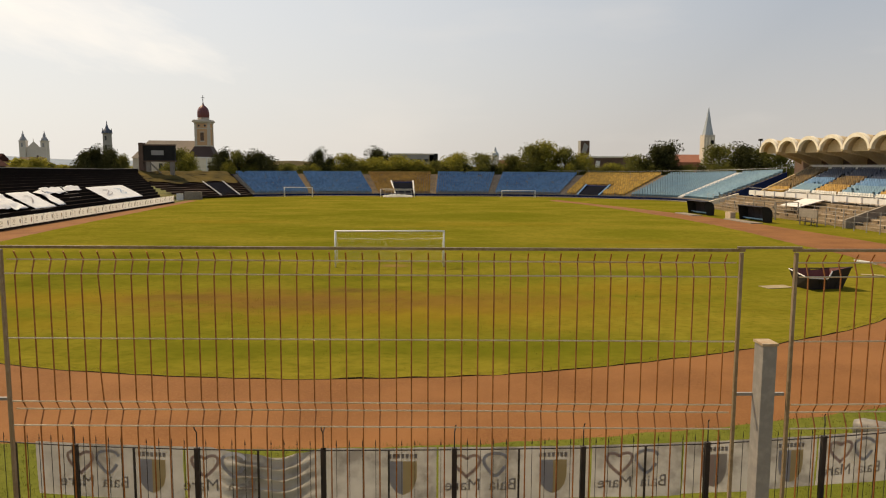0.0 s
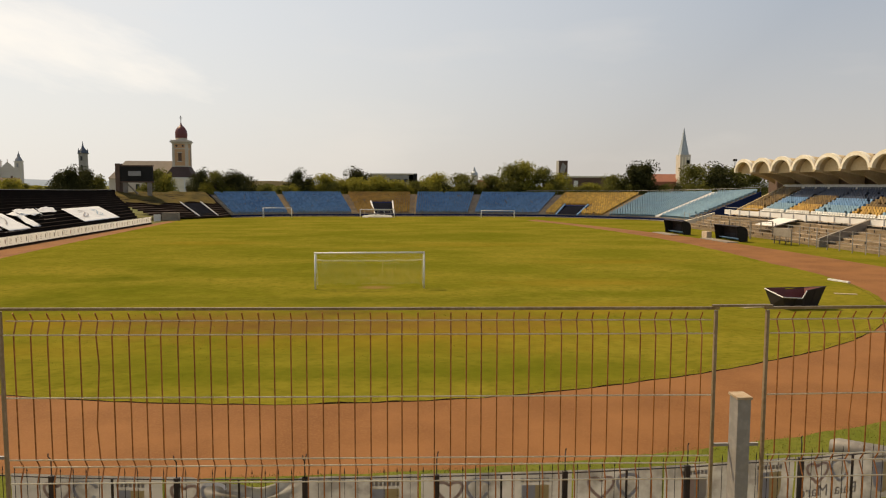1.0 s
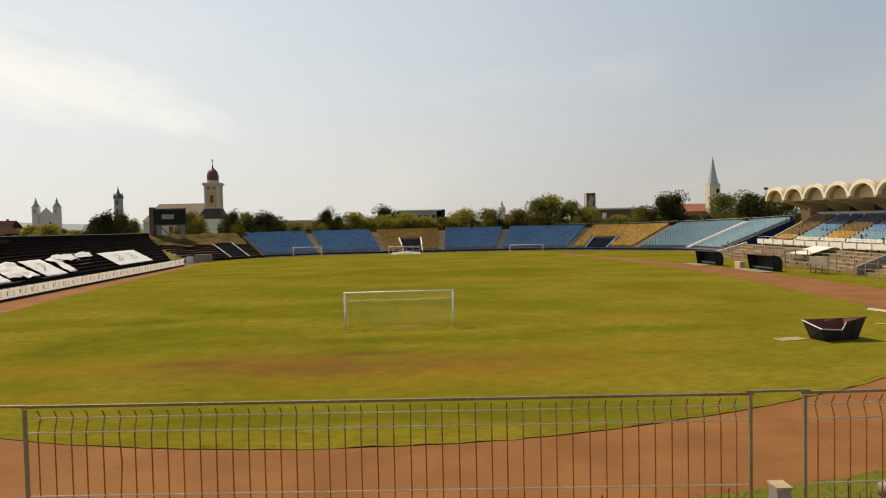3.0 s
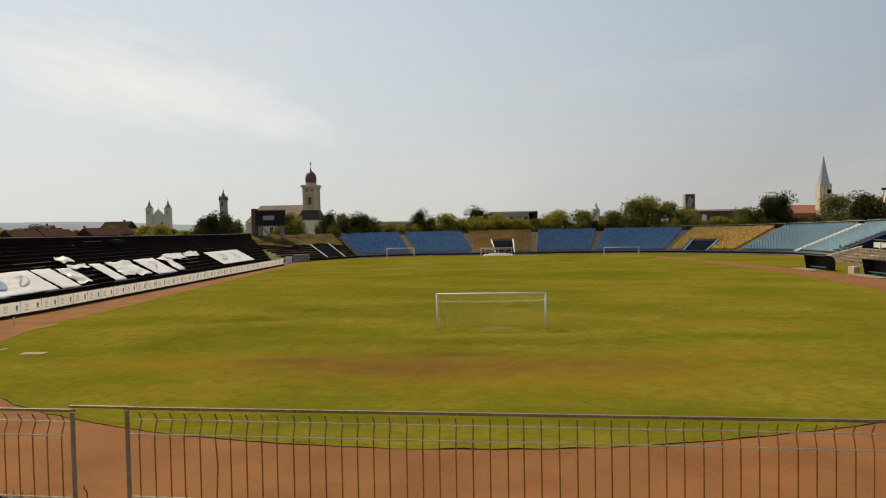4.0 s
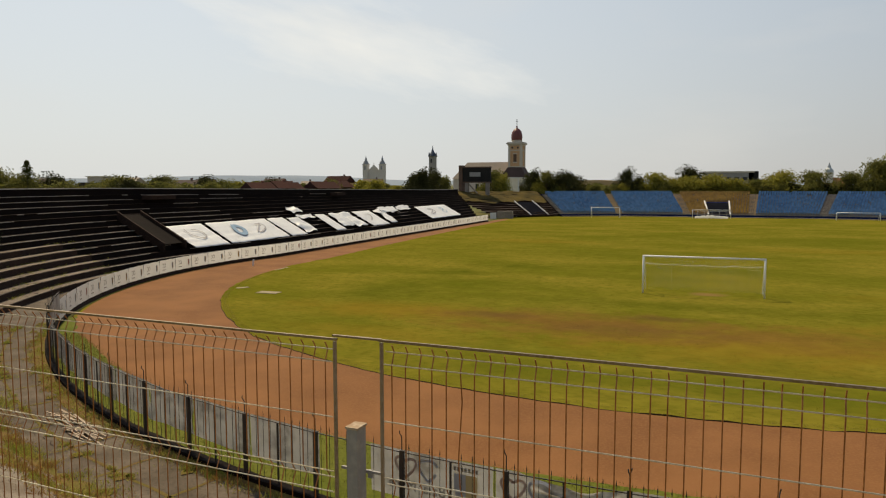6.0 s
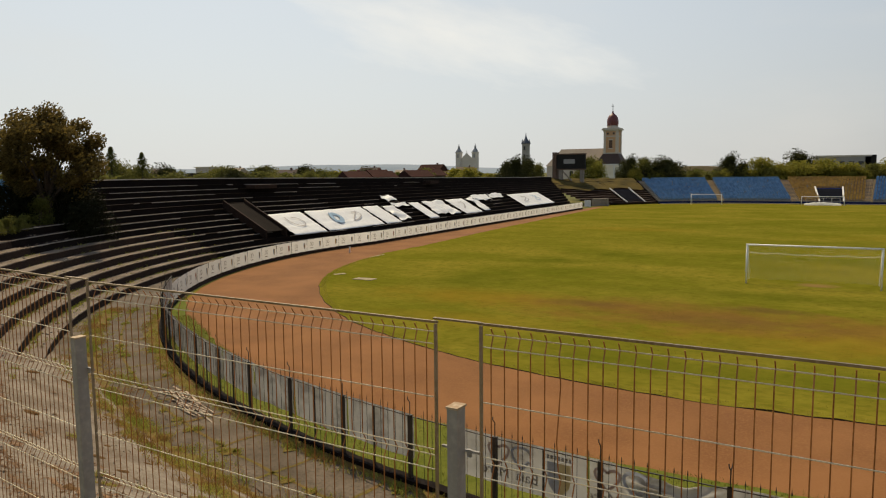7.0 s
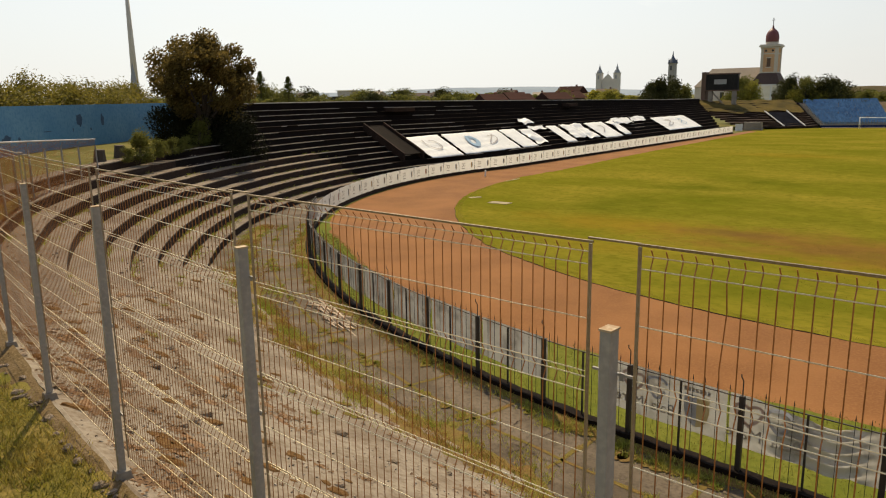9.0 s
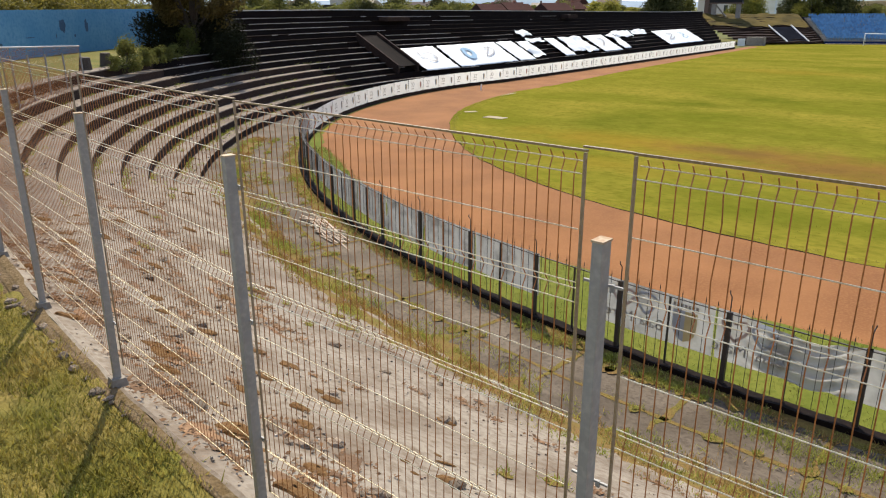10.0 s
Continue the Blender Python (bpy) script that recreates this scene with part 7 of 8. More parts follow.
# two dark conifers
for x, y, h in ((-90, 21.6, 11.3), (-90, 26.9, 10.6)):
    ob = thing("conifer", "dark pointed conifer beyond the terrace", "tree", "conifers", at=(x, y, 0))
    part("trunk", Mesh().tube([(0, 0, 0), (0, 0, h * 0.9)], 0.15, 6, radii=[0.25, 0.05]), BARK, ob)
    cone = Mesh()
    for q in range(3600):
        t = rnd.random() ** 0.8
        rr = (1 - t) * 6.0 * (0.55 + 0.45 * ((t * 11) % 1.0)) * rnd.random() ** 0.5 + 0.03
        a = rnd.uniform(0, 6.283)
        p = Vector((math.cos(a) * rr, math.sin(a) * rr, 1.0 + (h - 1.0) * t))
        e = Vector((math.cos(a), math.sin(a), -0.4)) * 0.3
        f = Vector((-math.sin(a), math.cos(a), 0)) * 0.10
        cone.add([p - f, p + e, p + f], [(0, 1, 2)])
    part("crown", cone, LEAF, ob)
kiosk = thing("rooftop_house", "flat-roofed white house with an upper cabin", "house", at=(-252, 200, 0))
part("wall", Mesh().box((18, 10, 8.0), (0, 0, 4.0)), DARK, kiosk)
part("cabin", Mesh().box((9, 6, 2.4), (-1, 0, 9.2)), PALE, kiosk)
part("cabin_roof", Mesh().box((10.4, 7, 0.4), (-1, 0, 10.6)), CREAM, kiosk)

# low scrub in a band beyond the west terrace
for i in range(46):
    y = -6 + i * 3.0 + rnd.uniform(-1.5, 1.5)
    x = -82 - rnd.uniform(0, 45) - 0.2 * y
    plant(rnd.choice((4, 4, 0, 2, 2)), x, y, rnd.uniform(6.6, 8.0), rnd.uniform(6, 10), turn=rnd.uniform(0, 6))
# far trees of the town as one mass, and the hills
for i in range(60):
    a = rnd.uniform(-10, 78)
    dist = rnd.uniform(230, 430)
    x, y = 0.5 - math.sin(radians(a)) * dist, -49 + math.cos(radians(a)) * dist
    if abs(x + 88) < 24 and y > 150:
        continue
    plant(rnd.choice((4, 4, 4, 5)), x, y, rnd.uniform(6.4, 9.0), rnd.uniform(9, 16), turn=rnd.uniform(0, 6))
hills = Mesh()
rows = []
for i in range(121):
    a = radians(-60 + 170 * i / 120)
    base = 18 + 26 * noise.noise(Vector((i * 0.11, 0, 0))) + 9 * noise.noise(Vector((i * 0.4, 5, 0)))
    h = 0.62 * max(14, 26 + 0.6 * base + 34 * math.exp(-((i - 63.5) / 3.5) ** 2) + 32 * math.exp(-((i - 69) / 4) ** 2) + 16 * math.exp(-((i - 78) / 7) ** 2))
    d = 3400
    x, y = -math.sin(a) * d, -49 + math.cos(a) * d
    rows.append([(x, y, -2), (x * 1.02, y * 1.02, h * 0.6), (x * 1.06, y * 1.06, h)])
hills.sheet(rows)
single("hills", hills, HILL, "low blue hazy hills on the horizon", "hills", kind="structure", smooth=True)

# ---- loose things and growth near the camera ----
def slope_z(p):
    """Height of the ruined slope or the walkway at a point."""
    v = Vector((p.x - CX, p.y - CY))
    a = math.degrees(math.atan2(-v.y, -v.x))
    d = v.length - (41 + 7 * math.sin(radians(a)) if a <= 90 else 48 + (a - 90) / 90 * 4)
    if d < 3.2:
        return 0.03 + 0.03 * max(0, d - 2)
    t = (d - 2.9) / 7.9
    z = 0.05 + 3.72 * t
    z += 0.06 * noise.noise(Vector((p.x, p.y, 0)) * 0.8) + 0.035 * noise.noise(Vector((p.x, p.y, 3)) * 2.7)
    z += 0.014 * (((t * 8.6) % 1.0) - 0.5) * max(0.0, 0.3 + noise.noise(Vector((p.x * 0.2, p.y * 0.2, 9))))
    return z - 0.8 * min(max((61.5 + 2.5 * (d - 4.5) + 3 - a) / 9, 0), 1)


def rock_mesh(seed):
    r = random.Random(seed)
    me = Mesh()
    rows = []
    for j in range(5):
        t = math.pi * (0.02 + 0.96 * j / 4)
        rows.append([(math.sin(t) * math.cos(2 * math.pi * k / 7) * r.uniform(0.75, 1.2), math.sin(t) * math.sin(2 * math.pi * k / 7) * r.uniform(0.7, 1.1), math.cos(t) * r.uniform(0.5, 0.7)) for k in range(7)])
    me.sheet(rows, close=True)
    me.f.append(tuple(range(7)))
    me.f.append(tuple(28 + k for k in range(7))[::-1])
    return me


rocks = [rock_mesh(k).data("stone", STONE) for k in range(5)]
r2 = random.Random(21)
for i in range(290):
    u, d = (r2.uniform(60, 95), 4.2 + 6.1 * r2.random() ** 0.7) if i < 200 else (r2.uniform(70, 86), r2.uniform(9.2, 10.3))
    p = ring(u, d)
    p.z = slope_z(p)
    size = 0.03 + 0.085 * r2.random() ** 3
    ob = new("stone", rocks[i % 5])
    ob.matrix_world = Matrix.Translation(p) @ Matrix.Rotation(r2.uniform(0, 6), 4, "Z") @ Matrix.Diagonal((size * r2.uniform(1, 1.8), size, size, 1))
    tagged(ob, "broken concrete stone lying on the crumbled slope", "stone", "stones on the slope")
grit = Mesh()
for i in range(5200):
    u, d = r2.uniform(58, 97), 3.4 + 7.1 * r2.random()
    if noise.noise(ring(u, d) * 0.55) < -0.1 and r2.random() < 0.7:
        continue
    p = ring(u, d)
    p.z = slope_z(p) + 0.008
    s = r2.uniform(0.01, 0.032)
    grit.box((s * 1.3, s * 0.8, s * 0.6), p, Matrix.Rotation(r2.uniform(0, 3), 4, "Z"), taper=0.6)
single("rubble", grit, material("rubble", [(0.33, 0.28, 0.22), (0.14, 0.09, 0.06), (0.42, 0.38, 0.32)], 0.95, scale=(2, 20), bump=0.3, island=0.6), "small rubble scattered over the slope", "rubble", kind="stuff")

LITTER = material("dry_litter", [(0.15, 0.078, 0.034), (0.20, 0.115, 0.055), (0.085, 0.044, 0.02)], 0.95, scale=(2, 20), bump=0.2, island=0.45)
CLOD_DRY = material("dry_soil", [(0.165, 0.115, 0.062), (0.11, 0.075, 0.032), (0.22, 0.165, 0.10)], 0.95, scale=(2.0, 22.0), bump=0.8, distance=0.03, spec=0.05)
CLOD = material("soil_clod", [(0.125, 0.068, 0.026), (0.17, 0.098, 0.042), (0.062, 0.032, 0.013)], 0.95, scale=(3.0, 26.0), bump=0.8, distance=0.03, spec=0.05)
litter, drifts = Mesh(), Mesh()
for c in range(230):
    if c < 64:
        u, d, big_ = r2.uniform(72, 88), r2.uniform(9.0, 10.3), 1.0
    elif c < 144:
        u, d, big_ = r2.uniform(64, 80), r2.uniform(6.0, 10.2), 1.15
    else:
        u, d, big_ = r2.uniform(60, 95), 3.6 + 6.4 * r2.random(), 0.6
    su, sd = r2.uniform(0.10, 0.42) * big_, r2.uniform(0.06, 0.17) * big_
    for i in range(int(60 * big_)):
        p = ring(u + r2.gauss(0, su), d + r2.gauss(0, sd))
        p.z = slope_z(p) + 0.008 + 0.02 * r2.random()
        s = r2.uniform(0.012, 0.042)
        a = r2.uniform(0, 6)
        e, f = Vector((math.cos(a) * s, math.sin(a) * s, r2.uniform(-0.3, 0.3) * s)), Vector((-math.sin(a) * s * 0.5, math.cos(a) * s * 0.5, r2.uniform(-0.3, 0.3) * s))
        litter.add([p - e, p + f, p + e, p - f], [(0, 1, 2, 3)])
    n = 16
    base = len(drifts.v)
    for q in range(n):
        a = 2 * math.pi * q / n
        k = 0.8 + 0.9 * noise.noise(Vector((math.cos(a) * 1.6, math.sin(a) * 1.6, c)))
        p = ring(u + su * 0.9 * math.cos(a) * k, d + sd * 0.9 * math.sin(a) * k)
        drifts.v.append((p.x, p.y, slope_z(p) + 0.007))
    p = ring(u, d)
    drifts.v.append((p.x, p.y, slope_z(p) + 0.025))
    drifts.f += [(base + q, base + (q + 1) % n, base + n) for q in range(n)]
single("soil_drifts", drifts, LITTER, "thin brown drifts of soil on the slope", "soil", kind="stuff", smooth=True)
clods = Mesh()
for c in range(110):
    u, d = (r2.uniform(70, 86), r2.uniform(7.5, 10.2)) if c < 70 else (r2.uniform(62, 92), r2.uniform(3.8, 9.5))
    size = 0.04 + 0.13 * r2.random() ** 2
    turn = r2.uniform(-0.5, 0.5)
    rows = []
    for q, (rr, zz) in enumerate(((1.0, -0.01), (0.82, 0.16), (0.5, 0.26), (0.12, 0.28))):
        row = []
        for w in range(9):
            a = 2 * math.pi * w / 9
            k = rr * (1 + 0.55 * noise.noise(Vector((math.cos(a) * 1.4, math.sin(a) * 1.4, c))))
            p = ring(u, d) + Vector((math.cos(turn), math.sin(turn), 0)) * math.cos(a) * k * size * 1.45 + Vector((-math.sin(turn), math.cos(turn), 0)) * math.sin(a) * k * size
            row.append((p.x, p.y, slope_z(p) + zz * size + 0.15 * size * noise.noise(p * 9)))
        rows.append(row)
    clods.sheet(rows, close=True)
single("soil_clods", clods, CLOD, "brown crumbling clods of soil on the slope", "soil", kind="stuff")
single("leaf_litter", litter, LITTER, "brown drifts of dry leaves on the slope", "litter", kind="stuff")


def blades(me, p, height, r, count=5, spread=0.05):
    for _ in range(count):
        b = p + Vector((r.gauss(0, spread), r.gauss(0, spread), 0))
        a = r.uniform(0, 2 * math.pi)
        side = Vector((math.cos(a), math.sin(a), 0)) * height * 0.09
        tip = b + Vector((r.gauss(0, 0.45) * height, r.gauss(0, 0.45) * height, height * r.uniform(0.6, 1.15)))
        me.add([b - side, b + side, tip], [(0, 1, 2)])


def strip_d(u):
    """Middle of the weedy strip between walkway and slope, and its half width."""
    east = min(max((u - 72) / 10, 0), 1)
    return 3.05 + 0.3 * east + 0.25 * noise.noise(Vector((u * 0.22, 4, 0))), 0.56 + 0.34 * noise.noise(Vector((u * 0.5, 9, 0))) + 0.2 * east


weeds, dry_weeds = Mesh(), Mesh()
strip = Mesh()
rows = []
for i in range(360):
    u = 46 + i * 0.15
    c, hw = strip_d(u)
    row = []
    for q in range(9):
        t = -1 + q / 4
        p = ring(u, c + hw * t * (1 + 0.75 * noise.noise(Vector((u * 2.1, t, 1)))))
        p.z = max(0.02, slope_z(p)) + (0.03 * (1 - t * t) + 0.02 * noise.noise(p * 3) if abs(t) < 0.99 else -0.03)
        row.append(p)
    rows.append(row)
strip.sheet(rows)
MOSS = material("weedy_soil", [(0.186, 0.1104, 0.0408), (0.15, 0.126, 0.0264), (0.09, 0.0528, 0.0216)], 0.95, scale=(1.6, 22.0), bump=0.7, distance=0.03, spec=0.1)
single("weed_strip", strip, MOSS, "strip of brown soil and weeds between walkway and slope", "weeds", kind="stuff", smooth=True)
for i in range(19000):
    u = r2.uniform(46, 99)
    c, hw = strip_d(u)
    d = c + hw * max(-1.7, min(1.7, r2.gauss(0, 0.75)))
    if noise.noise(Vector((u * 0.8, d * 1.6, 2))) < -0.08:
        continue
    p = ring(u, d)
    p.z = max(0.02, slope_z(p)) + 0.02
    dry = noise.noise(Vector((u * 0.55, d * 1.1, 8))) + 0.35 * r2.gauss(0, 0.5) > 0.02
    blades(dry_weeds if dry else weeds, p, r2.uniform(0.04, 0.13), r2, 5, 0.07)
# growth along the railing where the bend begins, and patches on the slabs
inner = Mesh()
rows = []
for i in range(390):
    u = 50 + i * 0.12
    w = (0.55 + 0.4 * noise.noise(Vector((u * 0.7, 3, 3)))) * min(1, (u - 49.9) / 2) * (1 if u < 67 else max(0.45, 1 - (u - 67) / 8))
    rows.append([(p.x, p.y, 0.03 + (0.02 if q < 3 else -0.02)) for q, p in enumerate(ring(u, 0.15 + w * t * (1 + 0.3 * noise.noise(Vector((u * 2, t * 2, 7))))) for t in (0.0, 0.35, 0.7, 1.0))])
inner.sheet(rows)
single("railing_growth", inner, MOSS, "brown moss and soil along the railing foot", "weeds", kind="stuff", smooth=True)
for i in range(2600):
    u = r2.uniform(50, 92)
    p = ring(u, 0.2 + (0.7 if u < 68 else 0.4) * r2.random())
    if noise.noise(Vector((p.x, p.y, 5)) * 1.3) < -0.05:
        continue
    p.z = 0.03
    blades(dry_weeds if r2.random() < 0.65 else weeds, p, r2.uniform(0.05, 0.14), r2, 4, 0.05)
for cu, cd_, ru, rd in ((86.4, 1.0, 0.8, 0.25), (87.6, 1.15, 0.9, 0.3), (89.0, 1.1, 0.8, 0.3), (84.2, 0.55, 0.6, 0.15), (80.6, 0.7, 0.5, 0.15), (63.5, 2.2, 1.0, 0.35), (66.0, 2.9, 1.2, 0.4)):
    for i in range(420):
        p = ring(cu + r2.gauss(0, ru * 0.6), cd_ + r2.gauss(0, rd * 0.6))
        p.z = max(0.02, slope_z(p))
        blades(weeds, p, r2.uniform(0.03, 0.10), r2, 3, 0.05)
# mossy joints between the slabs of the walkway
joints = Mesh()


def joint(pts_, w):
    rows = []
    for q, a in enumerate(pts_):
        t = (pts_[min(q + 1, len(pts_) - 1)] - pts_[max(q - 1, 0)]).normalized()
        n = Vector((-t.y, t.x, 0)) * w * (0.6 + 0.9 * abs(noise.noise(a * 1.9)))
        rows.append([(a.x + n.x, a.y + n.y, 0.028), (a.x - n.x, a.y - n.y, 0.028)])
    joints.sheet(rows)


for k in range(18):
    u = 50 + 2.9 * k
    joint([ring(u + 0.12 * noise.noise(Vector((q, k, 0)) * 0.6), 0.2 + q * 0.2) for q in range(13)], 0.07)
for d0 in (1.75,):
    joint([ring(48 + q * 0.4, d0 + 0.06 * noise.noise(Vector((q * 0.3, d0, 0)))) for q in range(125)], 0.06)
joint([ring(48 + q * 0.4, 0.26 + 0.05 * noise.noise(Vector((q * 0.3, 1, 0)))) for q in range(125)], 0.12)
single("slab_joints", joints, MOSS, "mossy joints between the asphalt slabs", "joints", kind="stuff")
# weeds in the joints of the walkway
for u in [50 + 2.9 * k for k in range(18)]:
    for i in range(70):
        p = ring(u + r2.gauss(0, 0.05), r2.uniform(0.3, 3.2))
        p.z = 0.02
        blades(weeds, p, r2.uniform(0.03, 0.08), r2, 2, 0.03)
for i in range(2200):
    u = r2.uniform(44, 99)
    if noise.noise(Vector((u * 0.5, 7, 2))) < -0.25:
        continue
    p = ring(u, 0.25 + abs(r2.gauss(0, 0.22)))
    p.z = 0.02
    blades(weeds, p, r2.uniform(0.04, 0.14), r2, 3, 0.05)
for i in range(1500):
    u = r2.uniform(46, 99)
    if noise.noise(Vector((u * 0.3, 1, 8))) < -0.1:
        continue
    p = ring(u, 1.75 + r2.gauss(0, 0.06))
    p.z = 0.02
    blades(weeds, p, r2.uniform(0.03, 0.07), r2, 2, 0.04)
# weeds on the lowest steps
for i in range(2600):
    u = r2.uniform(20, 64)
    k = r2.choice((0, 0, 0, 1, 1, 2, 3, 5))
    p = ring(u, foot(u) + STEP_RUN * k + r2.choice((-0.08, 0.7, r2.uniform(0, 0.8))))
    if noise.noise(Vector((p.x * 0.4, p.y * 0.4, k))) < 0.05:
        continue
    p.z = STEP_RISE * (k + (1 if (p - ring(u, foot(u) + STEP_RUN * k)).length > 0.1 else 0))
    blades(weeds, p, r2.uniform(0.06, 0.18), r2, 4, 0.08)
crumbs = Mesh()
for i in range(2400):
    k = r2.randrange(0, 9)
    u = r2.uniform(30, 60 + 2 * k)
    f = r2.random()
    p = ring(u, foot(u) + STEP_RUN * (k + f))
    if noise.noise(Vector((p.x * 0.35, p.y * 0.35, k * 2.0))) < 0.0:
        continue
    p.z = STEP_RISE * (k + 1) + 0.02
    q = 0.015 + 0.06 * r2.random() ** 3
    crumbs.box((q * 1.7, q, q * 0.8), p, Matrix.Rotation(r2.uniform(0, 3), 4, "Z"), taper=0.6)
single("step_rubble", crumbs, STONE_BITS, "broken concrete crumbs lying on the terrace steps", "rubble", kind="stuff")
for i in range(2600):
    k = r2.randrange(0, 7)
    u = r2.uniform(44, 62 + 2 * k)
    p = ring(u, foot(u) + STEP_RUN * k + r2.choice((-0.06, 0.74, 0.8)))
    if noise.noise(Vector((p.x * 0.5, p.y * 0.5, k * 3.0))) < 0.12:
        continue
    p.z = STEP_RISE * (k + (0 if (p - ring(u, foot(u) + STEP_RUN * k)).length < 0.1 else 1))
    blades(weeds, p, r2.uniform(0.06, 0.2), r2, 4, 0.07)
mats = Mesh()


def mat_patch(p, size, r):
    n = 11
    ph = r.uniform(0, 9)
    mats.add([(p.x + size * math.cos(a) * (0.75 + 0.7 * noise.noise(Vector((math.cos(a), math.sin(a), ph)) * 1.3)), p.y + size * math.sin(a) * (0.75 + 0.7 * noise.noise(Vector((math.cos(a), math.sin(a), ph + 5)) * 1.3)), 0) for a in (2 * math.pi * k / n for k in range(n))], [tuple(range(n))])
    base = len(mats.v) - n
    for q in range(base, base + n):
        x, y, _ = mats.v[q]
        mats.v[q] = (x, y, max(0.02, slope_z(Vector((x, y, 0)))) + 0.012)


for i in range(420):
    u = r2.uniform(46, 99)
    kind_ = 0.5 + 0.5 * r2.random()
    d = r2.gauss(3.0, 0.35) if kind_ < 0.55 else (0.3 + abs(r2.gauss(0, 0.25)) if kind_ < 0.8 else (1.75 + r2.gauss(0, 0.08) if kind_ < 0.9 else 3 + 5 * r2.random()))
    if noise.noise(Vector((u * 0.35, d * 0.6, 2))) < -0.05:
        continue
    p = ring(u, d)
    size = r2.uniform(0.08, 0.3)
    mat_patch(p, size, r2)
    for q in range(int(70 * size)):
        b = p + Vector((r2.gauss(0, size * 0.45), r2.gauss(0, size * 0.45), 0))
        b.z = max(0.02, slope_z(b))
        blades(weeds, b, r2.uniform(0.05, 0.13), r2, 4, 0.04)
single("weed_mats", mats, MOSS, "low mats of moss and grass on slope and walkway", "weeds", kind="stuff")
single("dry_weeds", dry_weeds, DRY_BLADE, "withered brown weeds beside the walkway", "weeds", kind="stuff")
single("weeds", weeds, WEED_BLADE, "tufts of green and dry weeds on slope and walkway", "weeds", kind="stuff")

def soil_w(u):
    """Width of the bare soil between the fence and the bank's grass."""
    return knotted(u, ((66, 1.3), (77, 0.9), (79, 0.5), (80.5, 0.2), (82, 0.09), (86, 0.06), (90, 0.05)))


def bank_z(p, near):
    """Height of the bank near metres behind the fence."""
    zz = FENCE_Z + (-0.05 - 0.12 * near / 0.6 if near < 0.6 else -0.17 - 0.01 * (near - 0.6) / 0.4 if near < 1.0 else -0.18 + 0.3 * (near - 1.0) / 0.5 if near < 1.5 else 0.12 + 0.9 * (near - 1.5))
    return zz + 0.05 * noise.noise(Vector((p.x, p.y, 0)) * 1.3)


bare = Mesh()
rows = []
for i in range(120):
    u = 66 + i * 0.2
    row = []
    for q in range(9):
        near = (-0.04 if u < 80 else 0.0) + (soil_w(u) + 0.05) * q / 8 * (1 + 0.35 * noise.noise(Vector((u * 1.7, q * 0.2, 3))))
        p = ring(u, fence_d(u) + near)
        row.append((p.x, p.y, bank_z(p, near) + (0.022 + 0.03 * noise.noise(p * 4.0) if q < 8 else -0.03)))
    rows.append(row)
bare.sheet(rows)
single("bare_soil", bare, CLOD_DRY, "bare brown soil and dirt along the fence foot", "soil", kind="stuff", smooth=True)
for i in range(70):
    u = r2.uniform(76, 84)
    near = 0.1 + soil_w(u) * 0.85 * r2.random()
    p = ring(u, fence_d(u) + near)
    p.z = bank_z(p, near) + 0.03
    size = 0.016 + 0.045 * r2.random() ** 2.5
    ob = new("stone", rocks[i % 5])
    ob.matrix_world = Matrix.Translation(p) @ Matrix.Rotation(r2.uniform(0, 6), 4, "Z") @ Matrix.Diagonal((size * r2.uniform(1, 1.8), size, size, 1))
    tagged(ob, "broken stone lying in the bare soil by the fence", "stone", "stones by the fence")
bank_grass = Mesh()
for i in range(26000):
    u = r2.uniform(66, 88)
    d = fence_d(u) - 0.05 + 1.78 * r2.random() ** 1.25
    p = ring(u, d)
    near = d - fence_d(u)
    if noise.noise(p * 1.1) < -0.25 and r2.random() < 0.7:
        continue
    if near < soil_w(u) * (0.75 + 0.5 * r2.random()):
        continue
    p.z = bank_z(p, near) - 0.02
    blades(bank_grass, p, r2.uniform(0.05, 0.12) + 0.07 * max(0, noise.noise(p * 0.9)), r2, 3, 0.035)
single("bank_grass", bank_grass, BANK_BLADE, "short rough grass on the bank by the fence", "grass", kind="stuff")
verge_grass = Mesh()
for i in range(17000):
    u = r2.uniform(50, 116)
    p = ring(u, -0.2 - verge_w(u) * r2.random())
    p.z = 0.012
    blades(verge_grass, p, r2.uniform(0.03, 0.08), r2, 3, 0.07)
single("verge_grass", verge_grass, VERGE_BLADE, "tufty green grass between railing and track", "grass", kind="stuff")
edge_grass = Mesh()
for i in range(7000):
    k = r2.uniform(0.36, 0.64)
    p = track_in(k)
    q = track_out(k)
    p = p + (p - q).normalized() * r2.uniform(0.06, 0.4)
    p.z = 0.03
    blades(edge_grass, p, r2.uniform(0.02, 0.06), r2, 3, 0.06)
single("edge_grass", edge_grass, BLADE, "ragged grass along the inner track edge", "grass", kind="stuff")

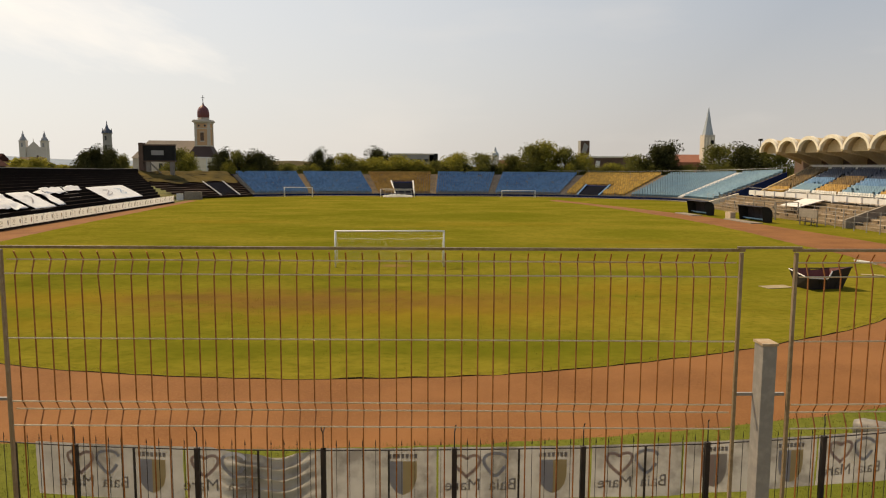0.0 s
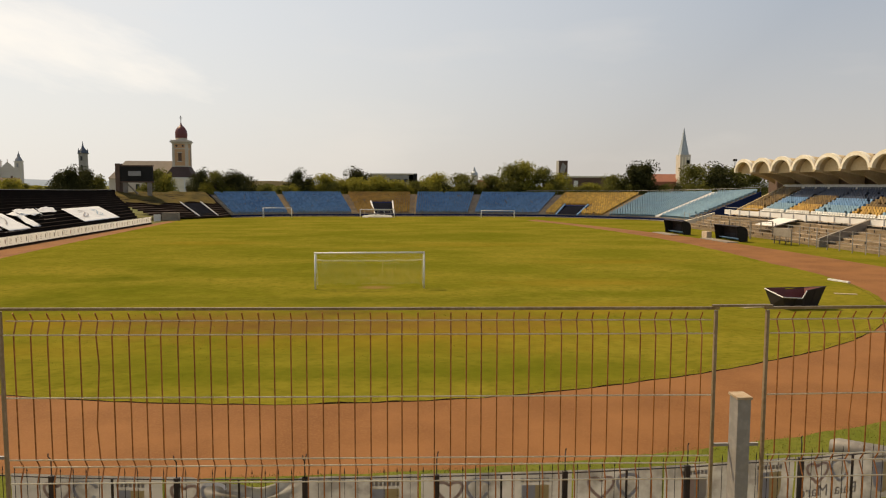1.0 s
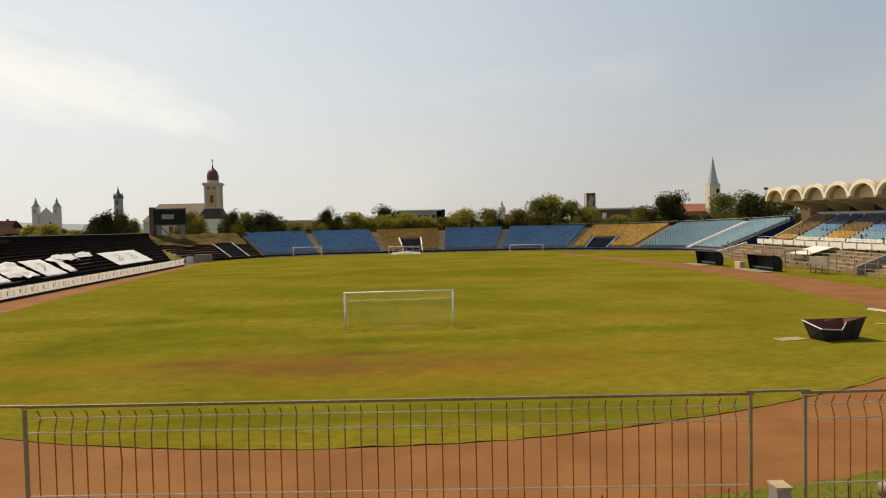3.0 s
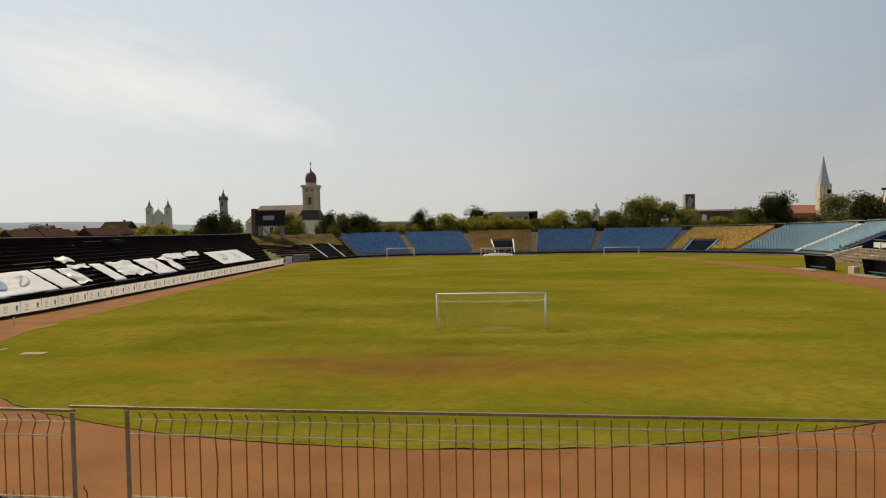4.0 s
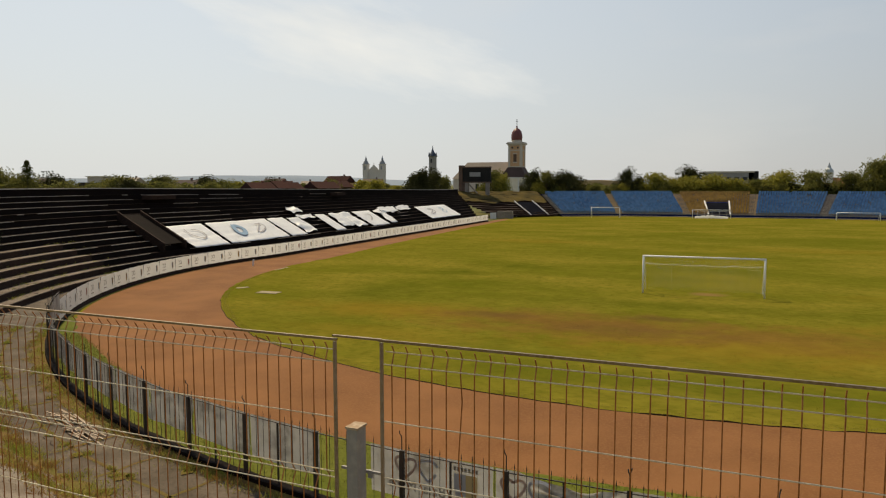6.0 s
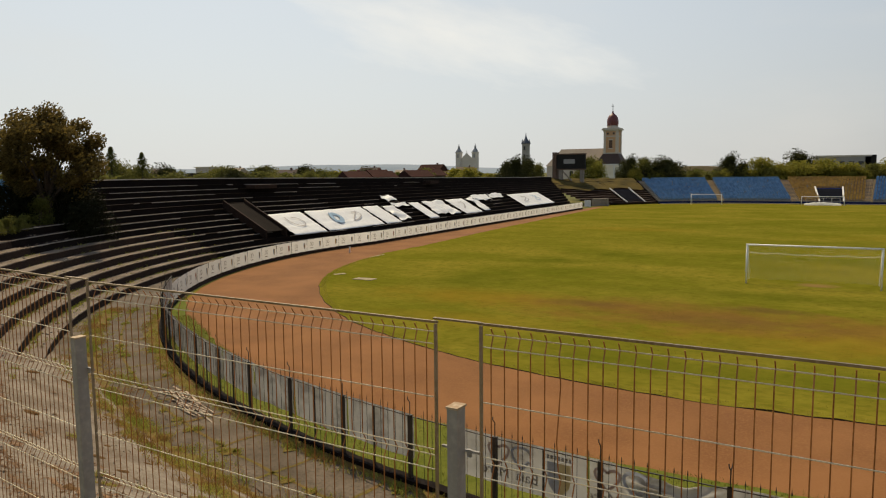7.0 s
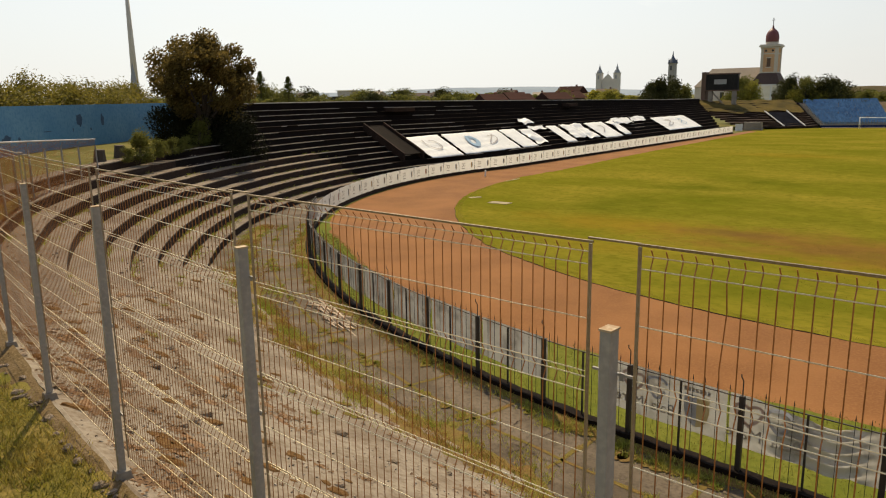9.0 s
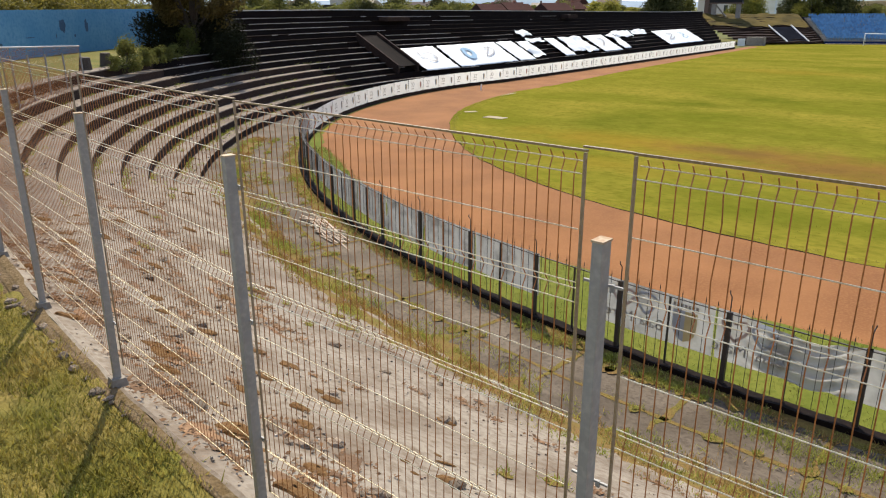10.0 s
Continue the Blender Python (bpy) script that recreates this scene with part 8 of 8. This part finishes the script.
tufts = Mesh()
for i in range(14000):
    p = Vector((r2.gauss(-2, 11), r2.gauss(-13, 5.5), 0.0))
    if (Vector((p.x - 1.6, p.y - 12, 0))).length > 37.0 or noise.noise(p * 0.5) < -0.1:
        continue
    blades(tufts, p, r2.uniform(0.02, 0.06), r2, 2, 0.09)
TUFT = material("dry_tufts", [(0.13, 0.115, 0.012), (0.21, 0.15, 0.035), (0.085, 0.07, 0.012)], 0.9, scale=(0.6, 6.0), bump=0, island=0.5, translucent=0.3, spec=0.05)
single("turf_tufts", tufts, TUFT, "dry tufts over the worn turf behind the goal", "grass", kind="stuff")

cracks = Mesh()
for i in range(16):
    u, d = r2.uniform(48, 98), r2.uniform(0.3, 2.9)
    along = r2.random() < 0.5
    pts_ = []
    for q in range(9):
        pts_.append(ring(u + (q * 0.28 if along else r2.gauss(0, 0.05)), d + (r2.gauss(0, 0.05) if along else (q - 4) * 0.3)))
    pts_ = [p for p in pts_ if 0.2 < (p - Vector((CX, CY, 0))).length - (41 + 7 * math.sin(radians(u)) if u <= 90 else 48) < 2.95]
    if len(pts_) < 3:
        continue
    rows = []
    for a, b in zip(pts_, pts_[1:]):
        t = (b - a).normalized()
        n = Vector((-t.y, t.x, 0)) * r2.uniform(0.004, 0.012)
        rows.append([(a.x + n.x, a.y + n.y, slope_z(a) + 0.006), (a.x - n.x, a.y - n.y, slope_z(a) + 0.006)])
    cracks.sheet(rows)
single("cracks", cracks, RISER, "dark open cracks in the asphalt walkway", "cracks", kind="stuff")

pile = thing("timber_pile", "heap of weathered broken planks on the walkway", "timber")
plank = Mesh().box((1.0, 0.09, 0.022)).data("plank", TIMBER)
for i in range(46):
    f = r2.random()
    c = Vector((-18.2, -32.75, 0)).lerp(Vector((-15.6, -33.7, 0)), f) + Vector((r2.gauss(0, 0.12), r2.gauss(0, 0.16), 0))
    m = Matrix.Translation((c.x, c.y, 0.05 + 0.13 * r2.random() * (1 - abs(f - 0.4)))) @ Matrix.Rotation(-0.3 + r2.gauss(0, 0.13), 4, "Z") @ Matrix.Rotation(r2.gauss(0, 0.12), 4, "Y") @ Matrix.Diagonal((r2.uniform(0.5, 1.6), r2.uniform(0.3, 0.75), 1.0, 1))
    part("plank", plank, TIMBER, pile, at=m)
